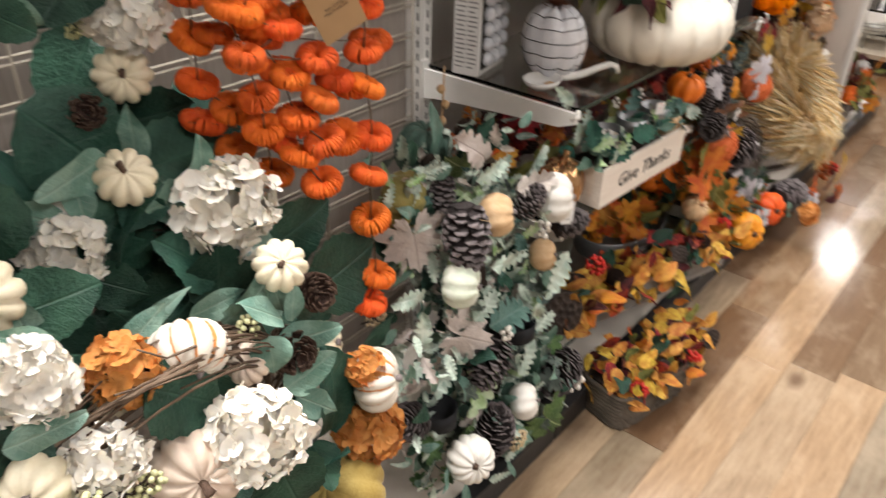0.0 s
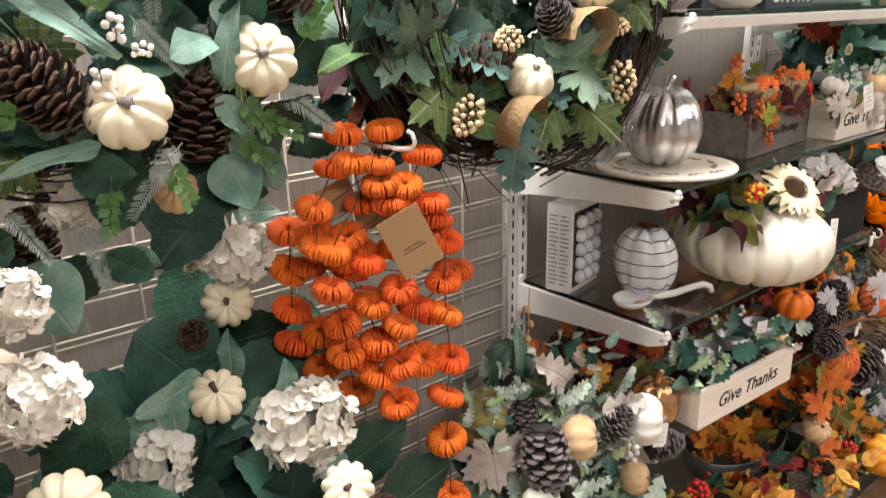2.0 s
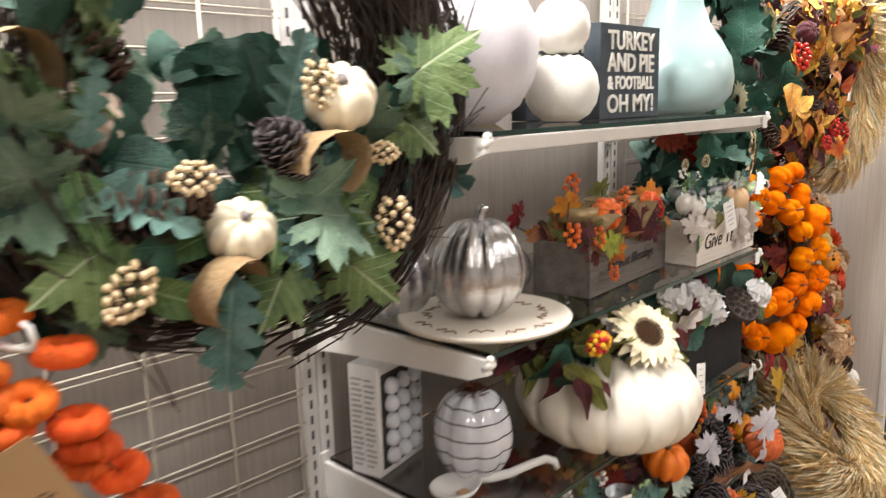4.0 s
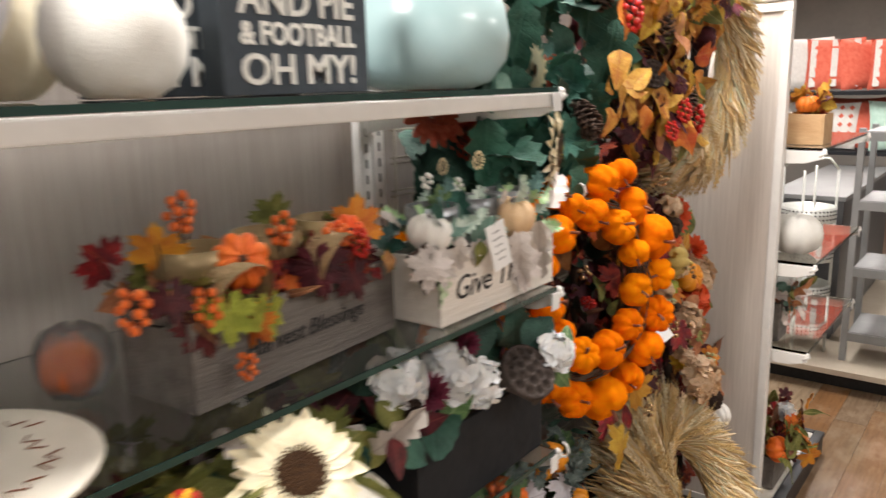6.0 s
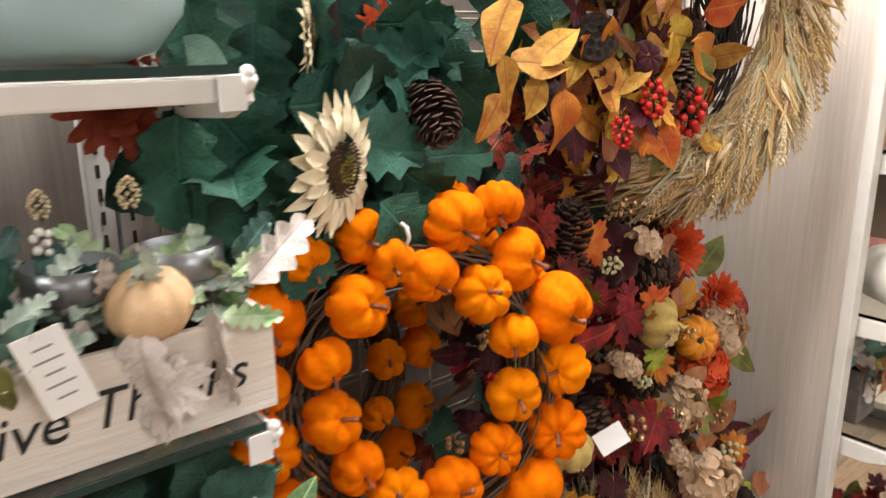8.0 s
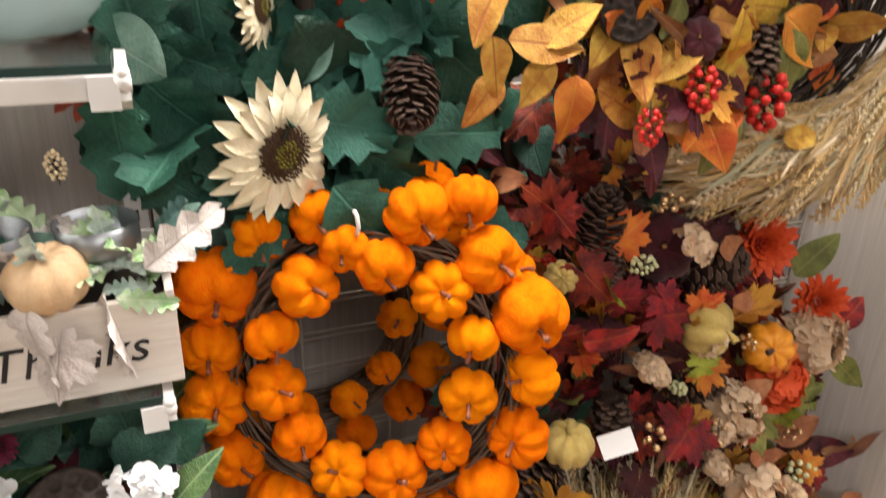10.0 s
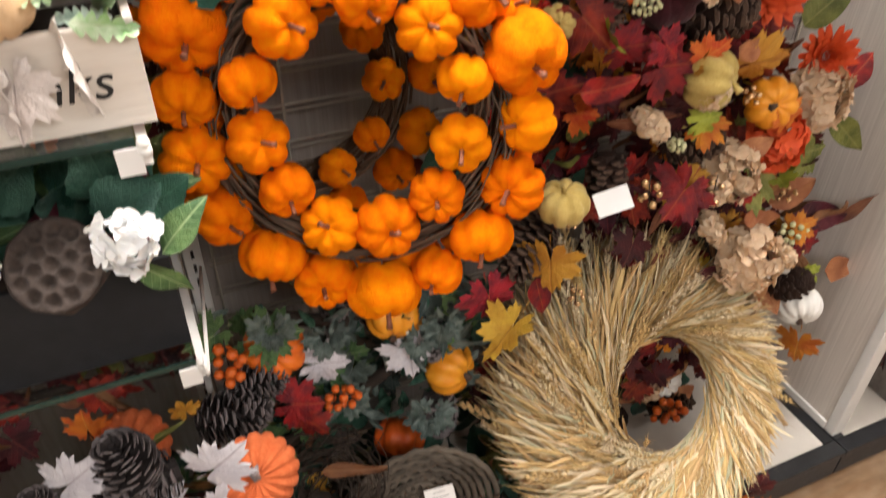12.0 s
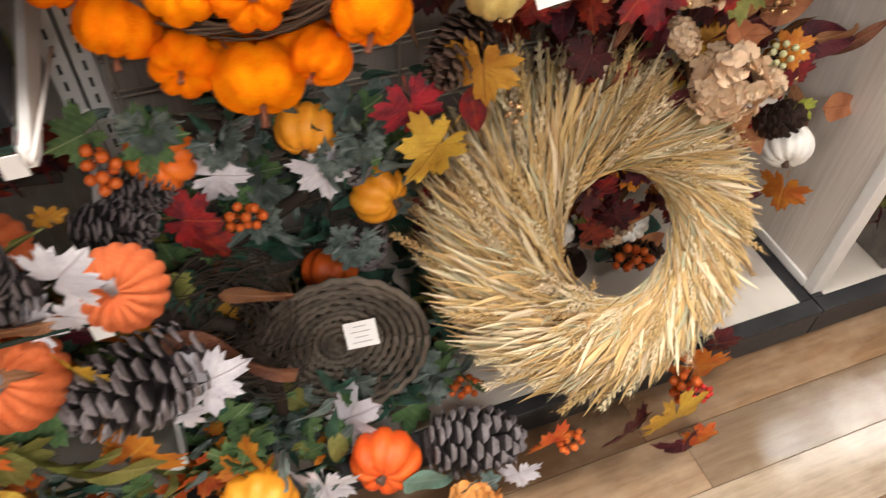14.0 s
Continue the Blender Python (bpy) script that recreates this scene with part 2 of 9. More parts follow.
M = {
    # back panels: partly darkened for the shade behind the goods; end panels stay lighter
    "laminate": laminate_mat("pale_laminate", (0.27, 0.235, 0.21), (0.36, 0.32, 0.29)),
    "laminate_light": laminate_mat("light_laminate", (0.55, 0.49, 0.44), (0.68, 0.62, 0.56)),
    "white_metal": surface("white_powder_coat", (0.66, 0.64, 0.61), (0.76, 0.74, 0.71), 5, 0.38, 0.05, vary=0.02),
    "cream_wire": surface("cream_wire", (0.36, 0.32, 0.26), (0.46, 0.41, 0.34), 8, 0.4, 0.05, vary=0.05),
    "dark_slot": surface("dark_slot", (0.03, 0.028, 0.025), (0.05, 0.045, 0.04), 8, 0.8),
    "glass": glass_mat(),
    "glass_edge": surface("green_glass_edge", (0.010, 0.030, 0.026), (0.022, 0.055, 0.046), 6, 0.12, 0.02),
    "black_base": surface("black_base", (0.012, 0.012, 0.013), (0.03, 0.03, 0.032), 6, 0.45, 0.1),
    "deck": surface("white_deck", (0.60, 0.55, 0.49), (0.70, 0.65, 0.58), 3, 0.5, 0.05),
    "plank": plank_mat(),
    "seam": surface("floor_seam", (0.10, 0.065, 0.04), (0.14, 0.09, 0.06), 5, 0.5),
    "ceiling": surface("ceiling_tile", (0.50, 0.48, 0.46), (0.60, 0.58, 0.55), 30, 0.9, 0.3),
    "shopwall": surface("painted_wall", (0.42, 0.39, 0.36), (0.50, 0.47, 0.43), 2, 0.8, 0.05),
    # leaves
    "dark_green": leaf_mat("dark_green_leaf", (0.010, 0.042, 0.028), (0.030, 0.086, 0.058), (0.05, 0.115, 0.08), rough=0.45, vary=0.3, veins=0.35),
    "ivy_green": leaf_mat("ivy_green_leaf", (0.014, 0.066, 0.045), (0.032, 0.115, 0.080), (0.06, 0.16, 0.115)),
    "magnolia": leaf_mat("magnolia_leaf", (0.045, 0.10, 0.035), (0.11, 0.20, 0.07), (0.30, 0.40, 0.20), veins=0.75),
    "fresh_green": leaf_mat("fresh_green_leaf", (0.055, 0.10, 0.030), (0.14, 0.20, 0.075), (0.40, 0.46, 0.28), veins=0.75, vary=0.25),
    "sage": leaf_mat("sage_leaf", (0.11, 0.22, 0.175), (0.21, 0.33, 0.27), (0.30, 0.40, 0.33)),
    "grey_green": leaf_mat("grey_green_leaf", (0.06, 0.115, 0.075), (0.15, 0.225, 0.155), (0.24, 0.31, 0.23), vary=0.25),
    "lime": leaf_mat("lime_leaf", (0.17, 0.19, 0.015), (0.34, 0.36, 0.045), (0.42, 0.40, 0.10)),
    "dusty": leaf_mat("dusty_leaf", (0.34, 0.45, 0.38), (0.62, 0.70, 0.62), (0.74, 0.78, 0.72), vary=0.2),
    "teal_leaf": leaf_mat("blue_green_leaf", (0.055, 0.125, 0.11), (0.12, 0.215, 0.195), (0.22, 0.32, 0.29)),
    "mint_leaf": leaf_mat("mint_leaf", (0.32, 0.55, 0.22), (0.62, 0.74, 0.52), (0.8, 0.85, 0.7), vary=0.1),
    "pale_leaf": leaf_mat("whitewashed_leaf", (0.52, 0.46, 0.42), (0.68, 0.62, 0.58), (0.34, 0.28, 0.26), vary=0.12),
    "lilac_leaf": leaf_mat("grey_lilac_leaf", (0.50, 0.48, 0.53), (0.66, 0.64, 0.68), (0.28, 0.22, 0.26), vary=0.1),
    "slate_leaf": leaf_mat("slate_green_leaf", (0.045, 0.068, 0.058), (0.13, 0.165, 0.15), (0.24, 0.27, 0.26), vary=0.3),
    "olive": leaf_mat("olive_leaf", (0.09, 0.10, 0.02), (0.20, 0.20, 0.05), (0.3, 0.28, 0.1)),
    "yellow": leaf_mat("yellow_leaf", (0.40, 0.17, 0.022), (0.60, 0.36, 0.06), (0.30, 0.075, 0.03), hue=0.025, blotch=3.2, veins=0.65),
    "gold_leaf": leaf_mat("golden_leaf", (0.42, 0.19, 0.02), (0.58, 0.33, 0.04), (0.30, 0.12, 0.03), hue=0.02),
    "orange_leaf": leaf_mat("orange_leaf", (0.46, 0.09, 0.015), (0.60, 0.20, 0.02), (0.65, 0.32, 0.06), hue=0.02),
    "red_leaf": leaf_mat("red_leaf", (0.11, 0.006, 0.009), (0.30, 0.022, 0.012), (0.44, 0.12, 0.04), hue=0.012, blotch=3.4, vary=0.25),
    "burgundy": leaf_mat("burgundy_leaf", (0.028, 0.004, 0.007), (0.085, 0.009, 0.014), (0.2, 0.05, 0.04)),
    "brown_leaf": leaf_mat("brown_leaf", (0.10, 0.035, 0.015), (0.19, 0.075, 0.03), (0.25, 0.12, 0.06)),
    "copper_leaf": leaf_mat("copper_leaf", (0.30, 0.12, 0.05), (0.44, 0.20, 0.08), (0.28, 0.10, 0.04)),
    "frond": surface("silver_frond", (0.20, 0.25, 0.23), (0.38, 0.43, 0.40), 6, 0.6),
    # fruit and flowers
    "cream": surface("cream_pumpkin", (0.70, 0.62, 0.44), (0.80, 0.74, 0.58), 1.6, 0.48, 0.12, vary=0.05),
    "white_fruit": surface("white_pumpkin", (0.74, 0.71, 0.66), (0.82, 0.80, 0.76), 2, 0.6, 0.1, vary=0.05),
    "blush": surface("blush_pumpkin", (0.74, 0.58, 0.47), (0.80, 0.70, 0.60), 1.3, 0.5, 0.12, vary=0.04),
    "peach": surface("peach_pumpkin", (0.60, 0.38, 0.20), (0.72, 0.52, 0.32), 1.8, 0.62, 0.12, vary=0.06),
    "mint_fruit": surface("pale_green_pumpkin", (0.55, 0.63, 0.50), (0.74, 0.76, 0.68), 1.6, 0.55, 0.1),
    "olive_velvet": surface("olive_velvet", (0.20, 0.17, 0.05), (0.34, 0.29, 0.10), 2, 0.85, 0.3, sheen=0.1),
    "gold_velvet": surface("gold_velvet", (0.40, 0.28, 0.07), (0.56, 0.42, 0.14), 2, 0.8, 0.3, sheen=0.1),
    "teal_velvet": surface("teal_velvet", (0.05, 0.10, 0.08), (0.09, 0.16, 0.13), 2, 0.85, 0.3, sheen=0.1),
    "wine_velvet": surface("wine_velvet", (0.035, 0.004, 0.008), (0.07, 0.008, 0.014), 2, 0.9, 0.3, sheen=0.1),
    "velvet": surface("orange_velvet", (0.92, 0.165, 0.001), (1.0, 0.28, 0.002), 3.0, 1.0, 0.5, 0.03, vary=0.08, hue=0.006, spec=0.06),
    "orange_fruit": surface("orange_pumpkin", (0.72, 0.11, 0.012), (0.82, 0.18, 0.02), 1.8, 0.42, 0.1, vary=0.08, hue=0.01),
    "amber_fruit": surface("amber_pumpkin", (0.74, 0.24, 0.012), (0.84, 0.36, 0.03), 1.8, 0.42, 0.1, vary=0.06),
    "corduroy": surface("orange_cloth", (0.66, 0.12, 0.03), (0.80, 0.21, 0.07), 3, 0.9, 0.6, 0.03, vary=0.08, stretch=(1, 1, 5)),
    "striped": stripe_mat("striped_pumpkin", (0.78, 0.72, 0.62), (0.84, 0.78, 0.70), (0.62, 0.22, 0.04), 11),
    "raffia": surface("orange_raffia", (0.74, 0.10, 0.010), (0.92, 0.19, 0.022), 3, 0.55, 0.4, 0.02, vary=0.16, hue=0.008, stretch=(1, 1, 0.3)),
    "stem": surface("dry_stem", (0.06, 0.035, 0.025), (0.16, 0.10, 0.07), 5, 0.8, 0.5),
    "grey_stem": surface("grey_stem", (0.18, 0.15, 0.15), (0.34, 0.30, 0.30), 5, 0.85, 0.5),
    "copper_stem": surface("copper_stem", (0.17, 0.055, 0.03), (0.30, 0.11, 0.06), 5, 0.5, 0.4),
    "cone": surface("pine_cone", (0.018, 0.008, 0.006), (0.045, 0.022, 0.014), 5, 0.75, 0.4),
    "cone_tip": surface("pine_cone_tip", (0.060, 0.034, 0.024), (0.14, 0.088, 0.062), 5, 0.75, 0.4),
    "grey_cone": surface("grey_pine_cone", (0.016, 0.012, 0.012), (0.045, 0.036, 0.036), 5, 0.8, 0.4),
    "grey_tip": surface("frosted_cone_tip", (0.075, 0.062, 0.064), (0.24, 0.21, 0.215), 5, 0.8, 0.4),
    "pod": surface("lotus_pod", (0.035, 0.026, 0.022), (0.085, 0.062, 0.052), 4, 0.85, 0.5),
    "petal_cream": surface("cream_petal", (0.84, 0.78, 0.68), (0.91, 0.87, 0.79), 4, 0.7, 0.1, vary=0.04),
    "petal_white": surface("white_petal", (0.82, 0.81, 0.80), (0.88, 0.87, 0.86), 4, 0.7, 0.1, vary=0.03),
    "petal_peach": surface("peach_petal", (0.62, 0.40, 0.24), (0.74, 0.56, 0.38), 4, 0.7, 0.1, vary=0.08),
    "petal_orange": surface("orange_petal", (0.58, 0.20, 0.04), (0.72, 0.32, 0.09), 4, 0.7, 0.1, vary=0.1),
    "petal_rust": surface("rust_petal", (0.42, 0.055, 0.028), (0.60, 0.13, 0.07), 4, 0.7, 0.1, vary=0.12),
    "petal_red": surface("scarlet_petal", (0.55, 0.05, 0.012), (0.70, 0.10, 0.02), 4, 0.65, 0.1, vary=0.12),
    "petal_wine": surface("wine_petal", (0.08, 0.006, 0.02), (0.15, 0.015, 0.04), 4, 0.7, 0.1, vary=0.1),
    "sun_petal": surface("ivory_sunflower_petal", (0.74, 0.63, 0.40), (0.84, 0.77, 0.58), 4, 0.65, 0.2, vary=0.05),
    "seed": surface("sunflower_seeds", (0.028, 0.013, 0.007), (0.13, 0.06, 0.02), 20, 0.8, 0.6),
    "seed_green": surface("sunflower_heart", (0.22, 0.21, 0.012), (0.36, 0.34, 0.04), 14, 0.8, 0.6),
    "berry_white": surface("white_berry", (0.72, 0.68, 0.62), (0.8, 0.77, 0.72), 3, 0.4, 0.05),
    "berry_cream": surface("cream_berry", (0.62, 0.46, 0.26), (0.74, 0.60, 0.40), 3, 0.45, 0.05, vary=0.1),
    "berry_green": surface("green_berry", (0.46, 0.47, 0.24), (0.62, 0.62, 0.38), 3, 0.45, 0.05, vary=0.1),
    "berry_red": surface("red_berry", (0.42, 0.012, 0.01), (0.56, 0.03, 0.02), 3, 0.3, 0.05, vary=0.1),
    "berry_orange": surface("orange_berry", (0.62, 0.10, 0.012), (0.74, 0.17, 0.03), 3, 0.35, 0.05, vary=0.1),
    "berry_yellow": surface("yellow_berry", (0.70, 0.34, 0.015), (0.80, 0.46, 0.03), 3, 0.35, 0.05, vary=0.1),
    "berry_gold": surface("gold_berry", (0.55, 0.33, 0.16), (0.7, 0.46, 0.24), 3, 0.25, 0.05, metal=0.7),
    "twig": surface("brown_twig", (0.018, 0.012, 0.009), (0.05, 0.034, 0.025), 6, 0.85, 0.3, vary=0.1),
    "vine": surface("grape_vine", (0.07, 0.045, 0.03), (0.16, 0.11, 0.075), 6, 0.85, 0.3, vary=0.1),
    "straw": surface("wheat_straw", (0.42, 0.27, 0.105), (0.64, 0.45, 0.21), 5, 0.6, 0.2, vary=0.18, hue=0.008),
    "straw_pale": surface("pale_straw", (0.56, 0.44, 0.26), (0.74, 0.62, 0.42), 5, 0.55, 0.2, vary=0.15, hue=0.01),
    "straw_green": surface("faded_green_straw", (0.34, 0.32, 0.19), (0.50, 0.48, 0.32), 5, 0.6, 0.2, vary=0.15),
    "boxwood": surface("boxwood_green", (0.035, 0.10, 0.022), (0.08, 0.18, 0.045), 5, 0.45, 0.1, vary=0.2),
    "burlap": surface("burlap", (0.22, 0.14, 0.07), (0.36, 0.25, 0.135), 16, 0.95, 0.6),
    "kraft": surface("kraft_card", (0.38, 0.23, 0.11), (0.46, 0.29, 0.15), 3, 0.8, 0.1),
    "paper": surface("white_paper", (0.74, 0.73, 0.72), (0.8, 0.79, 0.78), 3, 0.6, 0.03),
    "ink": surface("black_ink", (0.015, 0.014, 0.014), (0.03, 0.028, 0.028), 12, 0.7),
    "ink_brown": surface("brown_ink", (0.18, 0.07, 0.03), (0.30, 0.13, 0.07), 12, 0.7),
    "ink_red": surface("red_ink", (0.5, 0.03, 0.05), (0.6, 0.05, 0.07), 12, 0.6),
    # shelf goods
    "silver": surface("silver_leaf", (0.50, 0.50, 0.515), (0.72, 0.72, 0.74), 3, 0.17, 0.12, 0.02, metal=0.92, vary=0.04),
    "gold": surface("gold_mirror", (0.48, 0.27, 0.13), (0.64, 0.40, 0.22), 3, 0.16, 0.1, metal=0.95),
    "lace_metal": surface("pierced_silver", (0.50, 0.50, 0.47), (0.68, 0.68, 0.64), 6, 0.4, 0.2, metal=0.5),
    "tin": surface("galvanised_tin", (0.20, 0.21, 0.22), (0.36, 0.37, 0.39), 6, 0.38, 0.15, metal=0.8),
    "tin_gold": surface("brass_tin", (0.24, 0.17, 0.09), (0.38, 0.28, 0.15), 6, 0.42, 0.15, metal=0.6),
    "ceramic": surface("white_ceramic", (0.74, 0.73, 0.71), (0.8, 0.79, 0.77), 2, 0.18, 0.02, coat=0.5),
    "jar_glaze": surface("grey_white_glaze", (0.62, 0.63, 0.68), (0.74, 0.75, 0.79), 2, 0.15, 0.02, coat=0.6),
    "ivory": surface("ivory_resin", (0.70, 0.65, 0.56), (0.79, 0.75, 0.66), 1.4, 0.42, 0.1, vary=0.03),
    "lavender": surface("pale_grey_wood", (0.62, 0.60, 0.65), (0.72, 0.70, 0.74), 1.6, 0.5, 0.1),
    "chalk": surface("chalk_white_wood", (0.72, 0.70, 0.64), (0.80, 0.78, 0.73), 2, 0.55, 0.15),
    "mint": surface("mint_glaze", (0.38, 0.55, 0.56), (0.49, 0.65, 0.66), 1.6, 0.3, 0.1, coat=0.3),
    "slate": surface("slate_paint", (0.035, 0.046, 0.058), (0.058, 0.072, 0.088), 6, 0.6, 0.2),
    "whitewash": surface("whitewashed_wood", (0.64, 0.57, 0.50), (0.80, 0.74, 0.67), 5, 0.7, 0.3, stretch=(1, 0.3, 3)),
    "grey_wood": surface("grey_wood", (0.11, 0.095, 0.085), (0.20, 0.18, 0.16), 5, 0.7, 0.35, stretch=(6, 0.5, 6)),
    "pale_wood": surface("weathered_wood", (0.17, 0.165, 0.16), (0.30, 0.29, 0.28), 5, 0.75, 0.35, stretch=(6, 0.5, 6)),
    "pine": surface("pine_wood", (0.42, 0.25, 0.12), (0.56, 0.37, 0.20), 4, 0.6, 0.2, stretch=(1, 4, 4)),
    "black_wood": surface("black_painted_wood", (0.006, 0.0065, 0.008), (0.013, 0.014, 0.017), 6, 0.8, 0.2),
    "wicker": surface("dark_wicker", (0.045, 0.036, 0.028), (0.14, 0.115, 0.09), 9, 0.8, 0.4),
    "plate": surface("cream_enamel", (0.66, 0.61, 0.52), (0.76, 0.71, 0.62), 3, 0.4, 0.08),
    "brown_bowl": surface("dark_brown_wood", (0.035, 0.02, 0.014), (0.075, 0.045, 0.03), 4, 0.5, 0.2),
    "grey_paint": surface("grey_paint", (0.07, 0.07, 0.075), (0.10, 0.10, 0.105), 2, 0.5, 0.05),
    "mid_grey": surface("mid_grey_paint", (0.22, 0.22, 0.22), (0.30, 0.30, 0.30), 2, 0.5, 0.05),
    "coral": surface("coral_cloth", (0.60, 0.10, 0.06), (0.70, 0.17, 0.11), 8, 0.9, 0.3),
    "cloth_white": surface("white_cloth", (0.62, 0.58, 0.54), (0.74, 0.70, 0.66), 8, 0.9, 0.3),
    "cloth_mint": surface("mint_cloth", (0.40, 0.58, 0.50), (0.52, 0.68, 0.60), 8, 0.9, 0.3),
    "platform": surface("beige_platform", (0.56, 0.48, 0.38), (0.66, 0.58, 0.47), 3, 0.45, 0.05),
    "bag": surface("clear_film", (0.6, 0.6, 0.6), (0.75, 0.75, 0.75), 8, 0.15, 0.4, 0.03),
}
film = M["bag"].node_tree.nodes["Principled BSDF"]
film.inputs["Transmission Weight"].default_value = 0.85
film.inputs["IOR"].default_value = 1.2
M["raffia"].node_tree.nodes["Principled BSDF"].inputs["Specular IOR Level"].default_value = 0.35


def by_island(key):
    """The same material for joined pieces: its tone varies by island."""
    m = M[key].copy()
    m.name = M[key].name + "_joined"
    t = m.node_tree
    geo = t.nodes.new("ShaderNodeNewGeometry")
    for n in [n for n in t.nodes if n.type == "OBJECT_INFO"]:
        for l in list(n.outputs["Random"].links):
            t.links.new(geo.outputs["Random Per Island"], l.to_socket)
    return m


for key in ("petal_cream", "petal_white", "petal_peach", "petal_orange"):
    soft_petal = M[key].node_tree.nodes["Principled BSDF"]
    soft_petal.inputs["Subsurface Weight"].default_value = 0.4
    soft_petal.inputs["Subsurface Radius"].default_value = (1.0, 0.85, 0.7)
    soft_petal.inputs["Subsurface Scale"].default_value = 0.02

for key in ("plank", "straw", "straw_pale", "straw_green"):
    M[key + "_rest"] = by_island(key)


# ---- builders ----
def to_mesh(name, bm, mats, smooth=True):
    me = bpy.data.meshes.new(name)
    bm.normal_update()
    bm.to_mesh(me)
    bm.free()
    for m in mats if isinstance(mats, (list, tuple)) else [mats]:
        me.materials.append(M[m])
    if smooth:
        me.polygons.foreach_set("use_smooth", [True] * len(me.polygons))
    return me


def raw_mesh(name, verts, faces, mats, index=None, smooth=True):
    me = bpy.data.meshes.new(name)
    me.from_pydata([tuple(v) for v in verts], [], faces)
    for m in mats if isinstance(mats, (list, tuple)) else [mats]:
        me.materials.append(M[m])
    if index:
        me.polygons.foreach_set("material_index", index)
    if smooth:
        me.polygons.foreach_set("use_smooth", [True] * len(me.polygons))
    me.update()
    return me


def thing(name, at, label, category, group="", kind=""):
    ob = new(name)
    ob.empty_display_size = 0.02
    ob.location = at
    return tagged(ob, label, category, group, kind)


def world_of(ob):
    m = ob.matrix_basis
    return world_of(ob.parent) @ m if ob.parent else m


def part(name, me, parent, m=None, label=""):
    """Links a mesh (or bmesh mesh) as one object under a thing or a part; m is its pose in the world."""
    ob = new(name, me)
    ob.parent = parent
    m = Matrix() if m is None else m
    ob.matrix_basis = world_of(parent).inverted() @ m
    if label:
        ob["label"] = label
    return ob


def box_bm(x0, x1, y0, y1, z0, z1, bevel=0.002):
    bm = bmesh.new()
    bmesh.ops.create_cube(bm, size=1)
    for v in bm.verts:
        v.co = Vector(((x0 + x1) / 2 + v.co.x * (x1 - x0), (y0 + y1) / 2 + v.co.y * (y1 - y0), (z0 + z1) / 2 + v.co.z * (z1 - z0)))
    if bevel:
        bmesh.ops.bevel(bm, geom=bm.edges[:], offset=bevel, segments=2, affect="EDGES", profile=0.6)
    return bm


def box(name, dims, mat, parent=None, bevel=0.002, label="", m=None, **tags):
    me = to_mesh(name, box_bm(*dims, bevel=bevel), mat, smooth=False)
    if parent is not None:
        return part(name, me, parent, m, label)
    ob = new(name, me)
    if m is not None:
        ob.matrix_basis = m
    return tagged(ob, label, **tags)


def tube_data(points, radius, sides=6, taper=None):
    """Vertices and faces of a tube along points."""
    pts = [Vector(p) for p in points]
    verts, faces = [], []
    side = None
    for i, p in enumerate(pts):
        d = (pts[min(i + 1, len(pts) - 1)] - pts[max(i - 1, 0)]).normalized()
        if side is None:
            side = d.orthogonal().normalized()
        side = (side - d * side.dot(d)).normalized()
        up = d.cross(side)
        r = radius if taper is None else radius * (1 + (taper - 1) * i / (len(pts) - 1))
        for k in range(sides):
            a = 2 * math.pi * k / sides
            verts.append(p + side * (r * math.cos(a)) + up * (r * math.sin(a)))
    for i in range(len(pts) - 1):
        for k in range(sides):
            a, b = i * sides + k, i * sides + (k + 1) % sides
            faces.append((a, b, b + sides, a + sides))
    faces.append(tuple(range(sides))[::-1])
    n = len(verts)
    faces.append(tuple(range(n - sides, n)))
    return verts, faces


class Joined:
    """Many small pieces in one mesh."""

    def __init__(self):
        self.v, self.f, self.i = [], [], []

    def add(self, verts, faces, index=0):
        o = len(self.v)
        self.v.extend(verts)
        self.f.extend(tuple(a + o for a in f) for f in faces)
        self.i.extend([index] * len(faces))

    def mesh(self, name, mats, smooth=True):
        return raw_mesh(name, self.v, self.f, mats, self.i, smooth)


def tube(name, points, radius, mat, parent=None, sides=8, taper=None, label="", **tags):
    v, f = tube_data(points, radius, sides, taper)
    me = raw_mesh(name, v, f, mat)
    if parent is not None:
        return part(name, me, parent, None, label)
    return tagged(new(name, me), label, **tags)


def lathe_bm(profile, seg=40, wobble=None):
    """A turned form: profile of (radius, height), closed at both ends when the radius is 0."""
    bm = bmesh.new()
    rings = []
    for r, z in profile:
        if r < 1e-5:
            rings.append([bm.verts.new((0, 0, z))])
        else:
            ring = []
            for k in range(seg):
                a = 2 * math.pi * k / seg
                s = wobble(a, z) if wobble else 1
                ring.append(bm.verts.new((r * s * math.cos(a), r * s * math.sin(a), z)))
            rings.append(ring)
    for a, b in zip(rings, rings[1:]):
        if len(a) == 1 and len(b) == 1:
            continue
        for k in range(seg):
            k2 = (k + 1) % seg
            if len(a) == 1:
                bm.faces.new((a[0], b[k2], b[k]))
            elif len(b) == 1:
                bm.faces.new((a[k], a[k2], b[0]))
            else:
                bm.faces.new((a[k], a[k2], b[k2], b[k]))
    bmesh.ops.recalc_face_normals(bm, faces=bm.faces[:])
    return bm


CACHE = {}


def cached(key, make):
    if key not in CACHE:
        CACHE[key] = make()
    return CACHE[key]


